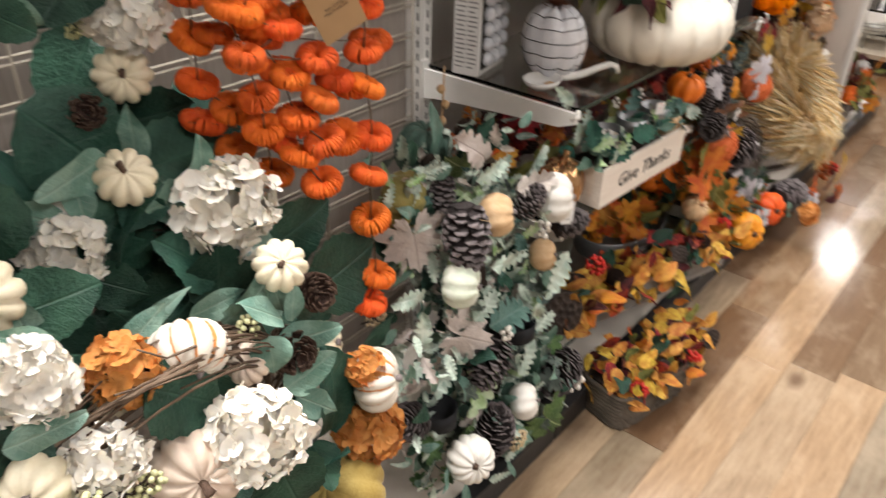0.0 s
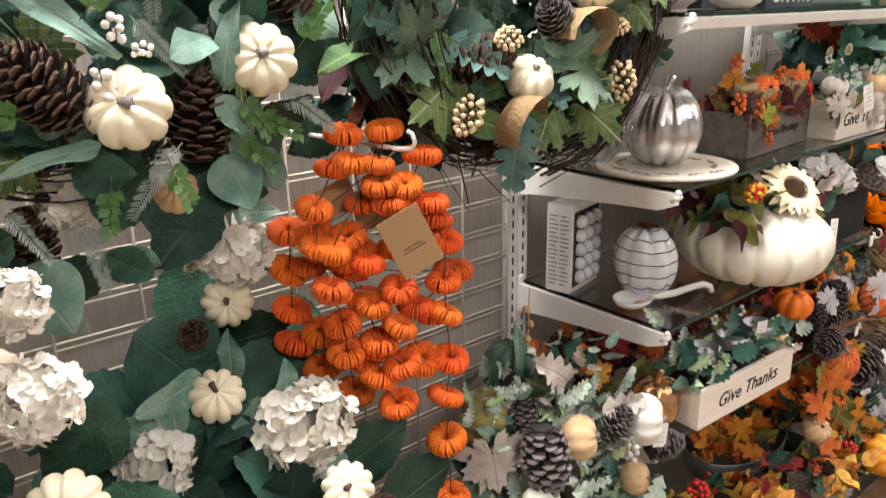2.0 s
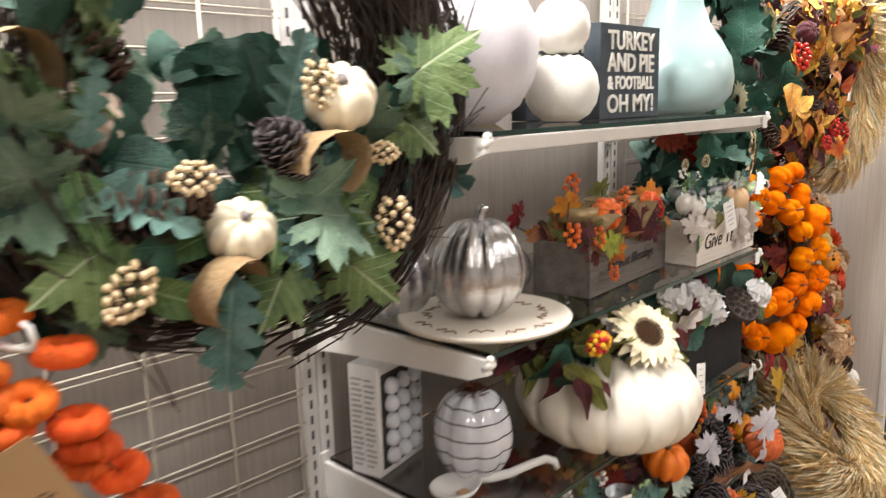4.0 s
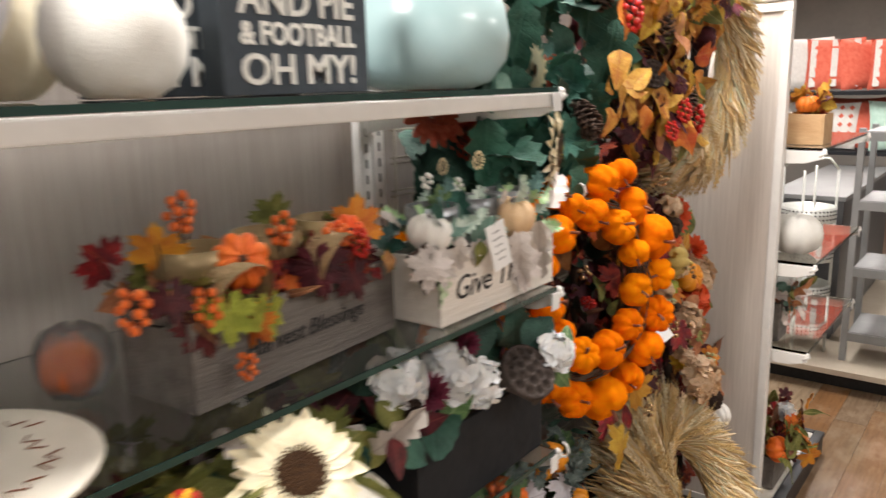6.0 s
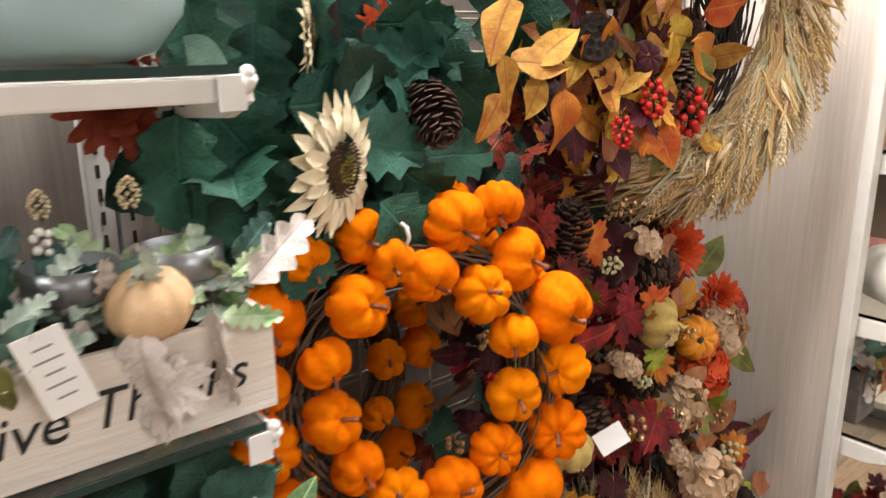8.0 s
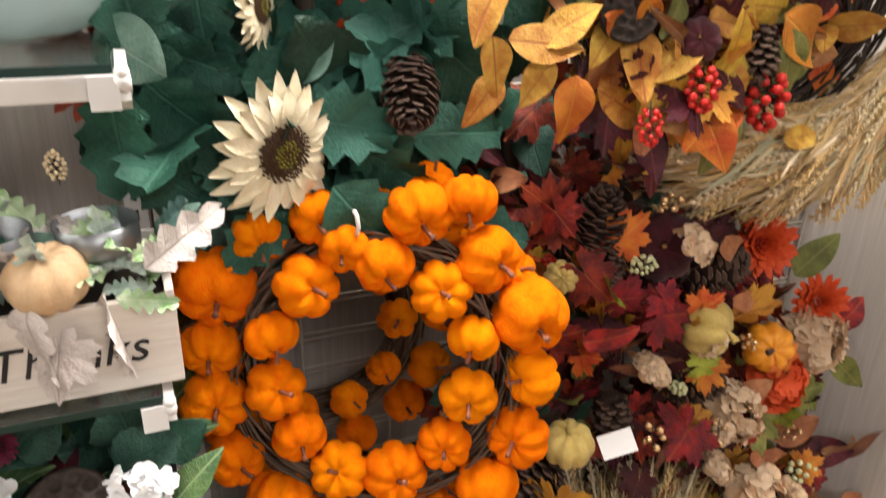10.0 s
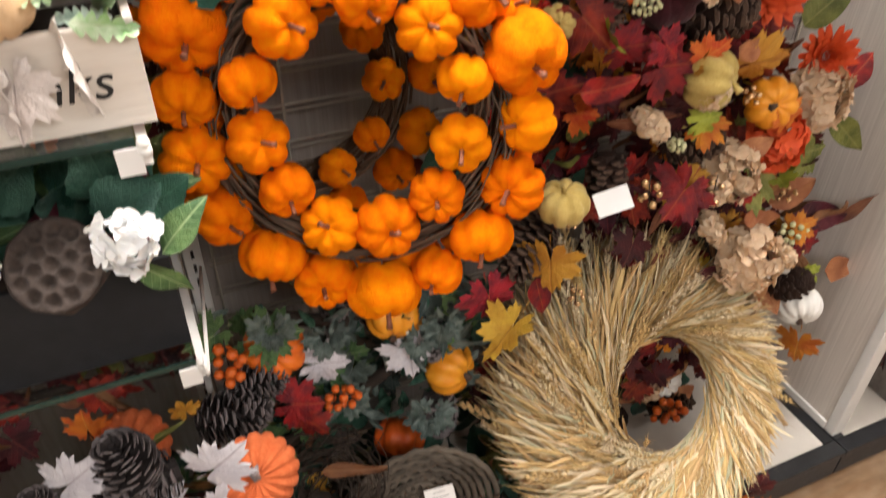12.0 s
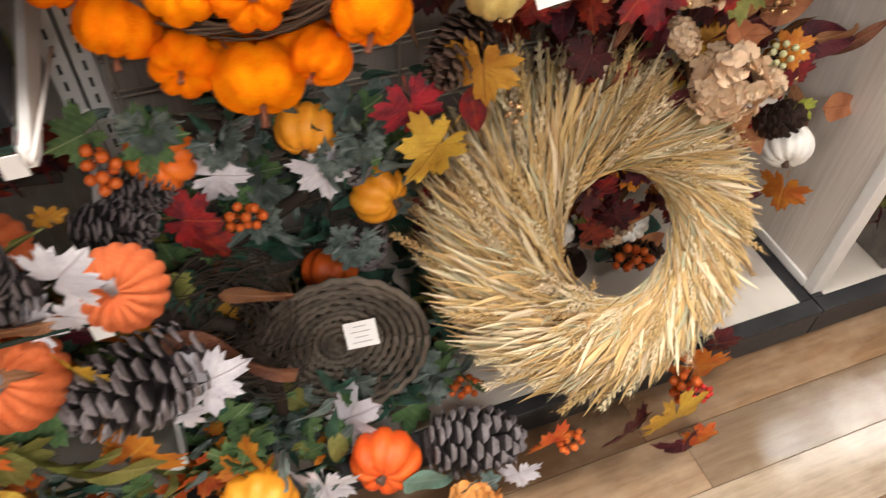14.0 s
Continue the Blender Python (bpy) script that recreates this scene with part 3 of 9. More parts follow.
def pumpkin_mesh(mat, ribs=9, flat=0.74, depth=0.16, dimple=0.24, per=5, rings=13, seed=0, pear=0.0, sharp=0.6):
    """A ribbed pumpkin of radius 1 with its stem along +z."""

    def make():
        rnd = random.Random(seed * 31 + ribs)
        amp = [1 + rnd.uniform(-0.05, 0.05) for _ in range(ribs)]
        lean = rnd.uniform(0, 6.28)
        seg = ribs * per
        v, f = [], []
        for i in range(rings + 1):
            ph = -math.pi / 2 + math.pi * i / rings
            for k in range(seg):
                a = 2 * math.pi * k / seg
                rib = abs(math.sin(ribs * a / 2)) ** sharp
                lobe = amp[int(ribs * a / (2 * math.pi)) % ribs]
                rr = max(0.02, math.cos(ph)) ** 0.82 * (1 - depth + depth * rib * lobe)
                z = math.sin(ph)
                rr *= 1 - pear * z * (0.6 + 0.4 * z)
                zz = flat * z * (1 - 0.10 * (1 - rib)) - dimple * math.exp(-(rr / 0.33) ** 2) * (1 if z > 0 else -0.7) * flat
                zz += 0.03 * math.cos(a - lean) * rr
                v.append((rr * math.cos(a), rr * math.sin(a), zz))
        for i in range(rings):
            for k in range(seg):
                k2 = (k + 1) % seg
                f.append((i * seg + k, i * seg + k2, (i + 1) * seg + k2, (i + 1) * seg + k))
        f.append(tuple(range(seg))[::-1])
        f.append(tuple(range(rings * seg, rings * seg + seg)))
        return raw_mesh("pumpkin", v, f, mat)

    return cached(("pumpkin", mat, ribs, flat, depth, dimple, seed, pear, sharp), make)


def stem_mesh(mat, length=0.45, radius=0.12, bend=0.2):
    def make():
        pts = [(bend * (i / 5) ** 2, 0, length * i / 5) for i in range(6)]
        j = Joined()
        rr = [radius * 1.5, radius * 1.0, radius * 0.85, radius * 0.8, radius * 0.9, radius * 1.15]
        v, f = tube_data(pts, 1, 10)
        for n, p in enumerate(v):
            c = Vector(pts[n // 10])
            k = n % 10
            v[n] = c + (p - c) * rr[n // 10] * (1.0 if k % 2 else 0.78)
        j.add(v, f)
        return j.mesh("stem", mat)

    return cached(("stem", mat, length, radius, bend), make)


def raffia_mesh(seed=0):
    """A small pumpkin wound of raffia: thick loops round a hollow middle."""

    def make():
        rnd = random.Random(seed)
        n = 29
        j = Joined()
        for k in range(n):
            a = 2 * math.pi * (k + rnd.uniform(-0.2, 0.2)) / n
            out = Vector((math.cos(a), math.sin(a), 0))
            side = Vector((-math.sin(a), math.cos(a), 0))
            w = 0.090 + rnd.uniform(-0.022, 0.022)
            h = 0.37 + rnd.uniform(-0.06, 0.05)
            verts, m = [], 9
            for i in range(m):
                b = 2 * math.pi * i / m
                c = out * (0.60 + 0.40 * math.cos(b) + rnd.uniform(-0.02, 0.02)) + Vector((0, 0, h * math.sin(b)))
                nrm = out * math.cos(b) + Vector((0, 0, math.sin(b)))
                wide = w * (0.55 + 0.45 * (0.6 + 0.4 * math.cos(b)))
                for s, q in ((-1, -0.03), (-0.45, 0.045), (0.45, 0.045), (1, -0.03)):
                    verts.append(c + side * (wide * s) + nrm * q)
            faces = []
            for i in range(m):
                i2 = (i + 1) % m
                for s in range(3):
                    faces.append((i * 4 + s, i * 4 + s + 1, i2 * 4 + s + 1, i2 * 4 + s))
            j.add(verts, faces)
        return j.mesh("raffia_pumpkin", "raffia")

    return cached(("raffia", seed), make)


def cone_mesh(mat="cone", tip="cone_tip", seed=0, n=92, fat=0.34, open_=1.0):
    """A pine cone of length 1 along z, its base at -0.5."""

    def make():
        rnd = random.Random(seed)
        j = Joined()
        prof = lambda t: fat * (0.30 + 0.70 * math.sin(math.pi * min(1, 0.16 + 0.80 * t)) ** 0.8) * (1 if t < 0.9 else 0.8)
        core = []
        for i in range(7):
            t = i / 6
            core.append((0, 0, -0.48 + 0.94 * t))
        v, f = tube_data(core, fat * 0.45, 8, 0.25)
        j.add(v, f, 0)
        for i in range(n):
            t = (i + 0.5) / n
            a = i * 2.39996 + rnd.uniform(-0.22, 0.22)
            z = -0.46 + 0.92 * t + rnd.uniform(-0.012, 0.012)
            r = prof(t)
            out = Vector((math.cos(a), math.sin(a), 0))
            side = Vector((-math.sin(a), math.cos(a), 0))
            up = Vector((0, 0, 1))
            tilt = 0.1 + 0.75 * t
            d = (out * math.cos(tilt) + up * math.sin(tilt)).normalized()
            nn = side.cross(d).normalized()
            if nn.z > 0:
                nn = -nn
            w = 0.078 * rnd.uniform(0.85, 1.15) * (0.55 + 0.75 * math.sin(math.pi * min(1, 0.2 + 0.75 * t))) * open_
            p0 = out * (r * 0.35) + up * z
            reach = rnd.uniform(0.92, 1.06)
            p1 = out * (r * 0.35) + up * z + d * (r * 0.66 * reach)
            p2 = out * (r * 0.35) + up * z + d * (r * 0.80 * reach) + up * 0.022
            th = 0.014
            vs = [p0 - side * w * 0.4, p0 + side * w * 0.4, p1 + side * w, p1 - side * w, p0 - side * w * 0.4 + nn * th, p0 + side * w * 0.4 + nn * th, p1 + side * w + nn * th, p1 - side * w + nn * th]
            j.add(vs, [(0, 1, 2, 3), (7, 6, 5, 4), (1, 5, 6, 2), (0, 3, 7, 4)], 0)
            ts = [p1 + side * w, p1 - side * w, p1 - side * w + nn * th, p1 + side * w + nn * th, p2 + side * w * 0.55, p2 - side * w * 0.55, p2 - side * w * 0.45 + nn * th * 1.3, p2 + side * w * 0.45 + nn * th * 1.3]
            j.add(ts, [(0, 1, 5, 4), (2, 3, 7, 6), (4, 5, 6, 7), (1, 2, 6, 5), (3, 0, 4, 7)], 1)
        return j.mesh("pine_cone", [mat, tip], smooth=False)

    return cached(("cone", mat, tip, seed, n, fat, open_), make)


def ovate_mesh(mat, width=0.6, fold=0.12, droop=0.25, point=1.0, saw=0.02, seed=0, thick=True):
    """A leaf of length 1 along +y from its stalk, facing +z."""

    def make():
        rnd = random.Random(seed)
        n = 14
        v, f = [], []
        twist = rnd.uniform(-0.45, 0.45)
        wave = rnd.uniform(0.03, 0.075)
        for i in range(n + 1):
            t = i / n
            w = width / 2 * math.sin(math.pi * t ** (0.72 * point)) ** 0.75 if 0 < t < 1 else 0.012
            w += saw * (1 if i % 2 else -1) * (0 < i < n)
            for s in (-1, -0.55, 0, 0.55, 1):
                x = s * w
                z = fold * abs(s) ** 1.3 * w * 2 - droop * t * t + wave * math.sin(7 * t + seed + (1.3 if s > 0 else 0)) * s * abs(s) + twist * t * x
                z -= 0.10 * (abs(s) > 0.9) * w
                v.append((x, t, z))
        for i in range(n):
            for s in range(4):
                a = i * 5 + s
                f.append((a, a + 1, a + 6, a + 5))
        return raw_mesh("leaf", v, f, mat)

    return cached(("ovate", mat, width, fold, droop, point, saw, seed), make)


def maple_mesh(mat, seed=0, cup=0.12, deep=0.42, teeth=2):
    """A five-lobed leaf, its stalk at the origin and its tip at y = 1."""

    def make():
        rnd = random.Random(seed)
        c = Vector((0, 0.34, 0))
        outline = []
        lobes = [(-58, 0.46), (-12, 0.60), (38, 0.58), (90, 0.68), (142, 0.58), (192, 0.60), (238, 0.46)]
        for n, (deg, ln) in enumerate(lobes):
            ln *= rnd.uniform(0.9, 1.08)
            for k, (da, q) in enumerate(((-20, 0.66), (-14, 0.86), (-8, 0.80), (0, 1.0), (8, 0.80), (14, 0.86), (20, 0.66))):
                outline.append((deg + da, ln * q))
            if n < len(lobes) - 1:
                mid = (deg + lobes[n + 1][0]) / 2
                outline.append((mid, ln * deep * 1.38))
        v = [c + Vector((0, 0, 0.0))]
        inner, outer = [], []
        ph = rnd.uniform(0, 6)
        for deg, ln in outline:
            a = radians(deg)
            for ring, q in ((inner, 0.55), (outer, 1.0)):
                p = c + Vector((math.cos(a), math.sin(a), 0)) * ln * q
                rr = ln * q
                p.z = cup * math.sin(2.0 * a + ph) * rr - 0.25 * rr * rr + 0.03 * rnd.uniform(-1, 1) * q
                ring.append(len(v))
                v.append(p)
        f = []
        m = len(inner)
        for k in range(m - 1):
            f.append((0, inner[k], inner[k + 1]))
            f.append((inner[k], outer[k], outer[k + 1], inner[k + 1]))
        st = [c + Vector((0, -0.2, -0.01)), Vector((0.012, -0.12, -0.05)), Vector((-0.012, -0.12, -0.05))]
        o = len(v)
        v.extend(st)
        f.append((o, o + 1, o + 2))
        return raw_mesh("leaf", v, f, mat)

    return cached(("maple", mat, seed, cup, deep), make)


def lobed_mesh(mat, lobes=5, width=0.5, cut=0.55, seed=0, droop=0.2, lean=0.09):
    """A deeply lobed leaf (dusty miller, oak) of length 1 along +y."""

    def make():
        rnd = random.Random(seed)
        v, f = [], []
        n = lobes * 4
        for i in range(n + 1):
            t = i / n
            env = math.sin(math.pi * min(0.97, 0.12 + 0.86 * t) ** 0.9) ** 0.6
            ph = (i % 4)
            q = (1 - cut, 0.80, 1.0, 0.86)[ph]
            w = max(0.02, width / 2 * env * q)
            if i == n:
                w = 0.03
            for s in (-1, -0.4, 0, 0.4, 1):
                y = t + lean * abs(s) * (0.4 + 0.6 * q)
                z = 0.06 * abs(s) - droop * t * t + 0.05 * math.sin(5 * t + seed + 2 * s) + rnd.uniform(-0.012, 0.012)
                v.append((s * w, y, z))
        for i in range(n):
            for s in range(4):
                a = i * 5 + s
                f.append((a, a + 1, a + 6, a + 5))
        return raw_mesh("leaf", v, f, mat)

    return cached(("lobed", mat, lobes, width, cut, seed, droop), make)


def frond_mesh(mat="frond", seed=0, n=26, width=0.22):
    """A needle frond of length 1 along +y."""

    def make():
        rnd = random.Random(seed)
        j = Joined()
        spine = [(0.02 * math.sin(3 * t / 8), t / 8, -0.25 * (t / 8) ** 2) for t in range(9)]
        j.add(*tube_data(spine, 0.008, 4, 0.4))
        for i in range(n):
            t = 0.08 + 0.9 * i / n
            for s in (-1, 1):
                b = Vector((0, t, -0.25 * t * t))
                ln = width * (1 - 0.65 * t) * rnd.uniform(0.8, 1.15)
                d = Vector((s * 0.8, 0.7, rnd.uniform(-0.2, 0.35))).normalized()
                tip = b + d * ln
                q = Vector((0, 0, 1)).cross(d) * 0.012
                mid = b + d * ln * 0.5
                up = Vector((0, 0, 0.012))
                j.add([b - q * 0.4, b + q * 0.4, mid + q + up, tip, mid - q + up], [(0, 1, 2, 3, 4)])
                for e in (0.4, 0.65, 0.85):
                    m = b + d * ln * e
                    for s2 in (-1, 1):
                        d2 = (d + s2 * q.normalized() * 1.1).normalized()
                        j.add([m - d * 0.006, m + d * 0.006, m + d2 * ln * 0.25 * (1.1 - e * 0.5) + up], [(0, 1, 2)])
        return j.mesh("frond", mat, smooth=False)

    return cached(("frond", mat, seed, n, width), make)


def bloom_mesh(mat, n=44, seed=0, heart=None, large=1.0):
    """A hydrangea head of radius 1, its face towards +z, of four-petalled florets."""

    def make():
        rnd = random.Random(seed)
        j = Joined()
        j.add(*ball_data((0, 0, -0.25), 0.42, 14, 9))
        lumps = [Vector((rnd.uniform(-1, 1), rnd.uniform(-1, 1), rnd.uniform(-0.2, 1))).normalized() for _ in range(5)]
        for i in range(n):
            t = (i + 0.5) / n
            z = 1 - 1.25 * t
            r = math.sqrt(max(0, 1 - z * z))
            a = i * 2.39996 + rnd.uniform(-0.3, 0.3)
            d = Vector((r * math.cos(a), r * math.sin(a), z * 0.75)).normalized()
            bulge = 0.70 + 0.24 * max(q.dot(d) for q in lumps) + rnd.uniform(-0.12, 0.12)
            c = Vector((d.x, d.y, d.z * 0.8)) * bulge
            d = (d + Vector((rnd.uniform(-1, 1), rnd.uniform(-1, 1), rnd.uniform(-1, 1))) * 0.5).normalized()
            u = d.orthogonal().normalized()
            w = d.cross(u)
            spin = rnd.uniform(0, 6.28)
            size = rnd.uniform(0.24, 0.36) * large
            for p in range(4):
                b = spin + p * math.pi / 2 + rnd.uniform(-0.15, 0.15)
                o = u * math.cos(b) + w * math.sin(b)
                s = -u * math.sin(b) + w * math.cos(b)
                lift = rnd.uniform(-0.05, 0.14)
                ruf = rnd.uniform(-0.05, 0.05)
                edge = ((0.14, 0.22), (0.40, 0.54), (0.72, 0.58), (0.95, 0.36), (1.03, 0.0), (0.95, -0.36), (0.72, -0.58), (0.40, -0.54), (0.14, -0.22))
                pts = [c] + [c + o * size * x + s * size * y + d * (lift * x + ruf * y + 0.03 * math.sin(9 * y + k0)) for x, y in edge for k0 in (spin,)] + [c + o * size * 0.6 + d * (lift * 0.5 - 0.035)]
                j.add(pts, [(0, 1, 10)] + [(q, q + 1, 10) for q in range(1, 9)] + [(9, 0, 10)])
            if heart:
                k = c + d * 0.04
                e = 0.035
                vs = [k + u * e, k + w * e, k - u * e, k - w * e, k + d * e]
                j.add(vs, [(0, 1, 4), (1, 2, 4), (2, 3, 4), (3, 0, 4)], 1)
        mats = [mat, heart] if heart else [mat]
        return j.mesh("bloom", mats)

    return cached(("bloom", mat, n, seed, heart, large), make)


def ball_data(c, r, seg=7, rings=5):
    v, f = [], []
    for i in range(1, rings):
        ph = -math.pi / 2 + math.pi * i / rings
        for k in range(seg):
            a = 2 * math.pi * k / seg
            v.append(Vector(c) + Vector((math.cos(ph) * math.cos(a), math.cos(ph) * math.sin(a), math.sin(ph))) * r)
    lo, hi = len(v), len(v) + 1
    v += [Vector(c) - Vector((0, 0, r)), Vector(c) + Vector((0, 0, r))]
    for i in range(rings - 2):
        for k in range(seg):
            k2 = (k + 1) % seg
            f.append((i * seg + k, i * seg + k2, (i + 1) * seg + k2, (i + 1) * seg + k))
    for k in range(seg):
        k2 = (k + 1) % seg
        f.append((lo, k2, k))
        f.append((hi, (rings - 2) * seg + k, (rings - 2) * seg + k2))
    return v, f


def berries_mesh(mat, n=22, seed=0, size=0.17, long_=1.3, stalk="twig", second=None):
    """A spray of berries about 1 in radius, hanging along +y."""

    def make():
        rnd = random.Random(seed)
        j = Joined()
        for i in range(n):
            t = i / n
            y = -0.2 + long_ * 1.4 * t
            rr = 0.55 * math.sin(math.pi * (0.15 + 0.8 * t)) + 0.05
            a = i * 2.4
            p = Vector((rr * math.cos(a), y, rr * math.sin(a) * 0.7))
            j.add(*ball_data(p, size * rnd.uniform(0.8, 1.1)), 2 if second and i % 3 == 0 else 0)
            j.add(*tube_data([(0, y - 0.25, 0), tuple(p)], 0.025, 3), 1)
        j.add(*tube_data([(0, -0.7, 0), (0.03, 0.2, 0), (0, long_, 0)], 0.04, 4), 1)
        return j.mesh("berry_spray", [mat, stalk] + ([second] if second else []))

    return cached(("berries", mat, n, seed, size, long_, second), make)


def sunflower_mesh(petal="sun_petal", n=38, seed=0, heart="seed_green"):
    """A sunflower of radius 1 facing +z."""

    def make():
        rnd = random.Random(seed)
        j = Joined()
        for ring, (r0, ln, lift) in enumerate(((0.30, 0.72, 0.0), (0.28, 0.62, 0.10))):
            for k in range(n // 2):
                a = 2 * math.pi * (k + 0.5 * ring) / (n // 2) + rnd.uniform(-0.08, 0.08)
                o = Vector((math.cos(a), math.sin(a), 0))
                s = Vector((-math.sin(a), math.cos(a), 0))
                L = ln * rnd.uniform(0.85, 1.08)
                w = 0.125
                dz = rnd.uniform(-0.16, 0.06)
                rows = [(0, 0.5, 0), (0.35, 1, 0.06), (0.7, 0.85, 0.03), (0.92, 0.35, dz * 0.7), (1.0, 0.04, dz)]
                pts = []
                for t, q, z in rows:
                    c = o * (r0 + L * t) + Vector((0, 0, lift + z))
                    pts += [c - s * w * q + Vector((0, 0, 0.03)), c, c + s * w * q + Vector((0, 0, 0.03))]
                fs = []
                for i in range(4):
                    for q in (0, 1):
                        b = i * 3 + q
                        fs.append((b, b + 1, b + 4, b + 3))
                j.add(pts, fs, 0)
        for i in range(170):
            r = 0.40 * math.sqrt((i + 0.5) / 170)
            a = i * 2.39996
            z = 0.16 + 0.10 * math.cos(r / 0.40 * 1.5) - 0.09 * math.exp(-(r / 0.12) ** 2)
            c = Vector((r * math.cos(a), r * math.sin(a), z))
            e = 0.022
            vs = [c + Vector((e, 0, 0)), c + Vector((0, e, 0)), c + Vector((-e, 0, 0)), c + Vector((0, -e, 0)), c + Vector((0, 0, 0.06 if r > 0.17 else 0.035))]
            j.add(vs, [(0, 1, 4), (1, 2, 4), (2, 3, 4), (3, 0, 4)], 2 if r < 0.19 else 1)
        disc = [(0.36 * math.cos(2 * math.pi * k / 20), 0.36 * math.sin(2 * math.pi * k / 20), 0.13) for k in range(20)]
        j.add([Vector(p) for p in disc] + [Vector((0, 0, 0.2))], [(k, (k + 1) % 20, 20) for k in range(20)], 1)
        return j.mesh("sunflower", [petal, "seed", heart])

    return cached(("sunflower", petal, n, seed, heart), make)


def dahlia_mesh(mat, seed=0):
    """A full many-petalled flower of radius 1 facing +z."""

    def make():
        rnd = random.Random(seed)
        j = Joined()
        for ring in range(6):
            r0, tilt, n = 0.08 + 0.03 * ring, 1.35 - 0.24 * ring, 7 + 2 * ring
            L = 0.42 + 0.10 * ring
            for k in range(n):
                a = 2 * math.pi * (k + 0.5 * (ring % 2)) / n + rnd.uniform(-0.1, 0.1)
                o = Vector((math.cos(a), math.sin(a), 0))
                s = Vector((-math.sin(a), math.cos(a), 0))
                d = o * math.cos(tilt) + Vector((0, 0, 1)) * math.sin(tilt)
                w = 0.15
                b = o * r0 + Vector((0, 0, 0.05))
                u = s.cross(d)
                pts = [b, b + d * L * 0.5 - s * w - u * 0.03, b + d * L * 0.5 + u * 0.02, b + d * L * 0.5 + s * w - u * 0.03, b + d * L * 0.85 - s * w * 0.7, b + d * L * 0.85 + s * w * 0.7, b + d * L - u * 0.05]
                j.add(pts, [(0, 1, 2), (0, 2, 3), (1, 4, 2), (2, 5, 3), (4, 6, 2), (2, 6, 5)])
        return j.mesh("dahlia", mat)

    return cached(("dahlia", mat, seed), make)


def wheat_mesh(mat="straw", seed=0, awn=0.35, stalk=0.45):
    """An ear of wheat of length 1 along +y: a stalk, rows of grains, bristles."""

    def make():
        rnd = random.Random(seed)
        j = Joined()
        j.add(*tube_data([(0, 0, 0), (0.01, stalk * 0.6, 0.01), (0, 0.98, 0)], 0.011, 4, 0.6))
        n = 20
        for i in range(n):
            t = stalk + (0.97 - stalk) * i / n
            a = (i % 2) * math.pi + (i % 4 >= 2) * math.pi / 2 + rnd.uniform(-0.3, 0.3)
            o = Vector((math.cos(a), 0, math.sin(a)))
            c = Vector((0, t, 0)) + o * 0.030
            d = (Vector((0, 1, 0)) + o * 0.35).normalized()
            s = d.cross(o).normalized()
            w, L = 0.023, 0.062
            vs = [c - d * L * 0.5, c + s * w, c + o * w, c - s * w, c - o * w, c + d * L * 0.7]
            j.add(vs, [(0, 2, 1), (0, 3, 2), (0, 4, 3), (0, 1, 4), (5, 1, 2), (5, 2, 3), (5, 3, 4), (5, 4, 1)])
            if awn:
                tip = c + (d + o * 0.15).normalized() * awn * rnd.uniform(0.6, 1)
                j.add([c - s * 0.004, c + s * 0.004, tip], [(0, 1, 2)])
        return j.mesh("wheat_ear", mat, smooth=False)

    return cached(("wheat", mat, seed, awn, stalk), make)


def pod_mesh():
    """A lotus pod of radius 1 facing +z, with sunk seed holes."""

    def make():
        j = Joined()
        holes = [(0, 0)] + [(0.38 * math.cos(k * 1.047), 0.38 * math.sin(k * 1.047)) for k in range(6)] + [(0.74 * math.cos(k * 0.5236 + 0.2), 0.74 * math.sin(k * 0.5236 + 0.2)) for k in range(12)]
        n = 46
        v, f = [], []
        for i in range(n + 1):
            for k in range(n + 1):
                x, y = -1.05 + 2.1 * i / n, -1.05 + 2.1 * k / n
                r = math.hypot(x, y)
                z = 0.12 * (1 - r * r)
                near = min(math.hypot(x - a, y - b) for a, b in holes)
                if near < 0.17:
                    z -= 0.16 * (1 - (near / 0.17) ** 4)
                elif near < 0.21:
                    z += 0.02
                if r > 1:
                    x, y, z = x / r, y / r, -0.06 - (r - 1) * 1.5
                v.append(Vector((x, y, z)))
        for i in range(n):
            for k in range(n):
                a = i * (n + 1) + k
                c = v[a]
                if max(math.hypot(v[q].x, v[q].y) for q in (a, a + 1, a + n + 1, a + n + 2)) <= 1.0001:
                    f.append((a, a + n + 1, a + n + 2, a + 1))
        j.add(v, f)
        bowl = [(1.0, 0.0), (0.98, -0.1), (0.8, -0.35), (0.5, -0.7), (0.2, -1.0)]
        seg = 24
        bv, bf = [], []
        for r, z in bowl:
            for k in range(seg):
                a = 2 * math.pi * k / seg
                bv.append(Vector((r * math.cos(a) * (1 + 0.03 * (k % 2)), r * math.sin(a) * (1 + 0.03 * (k % 2)), z)))
        for i in range(len(bowl) - 1):
            for k in range(seg):
                k2 = (k + 1) % seg
                bf.append((i * seg + k, (i + 1) * seg + k, (i + 1) * seg + k2, i * seg + k2))
        j.add(bv, bf)
        return j.mesh("seed_pod", "pod")

    return cached("pod", make)


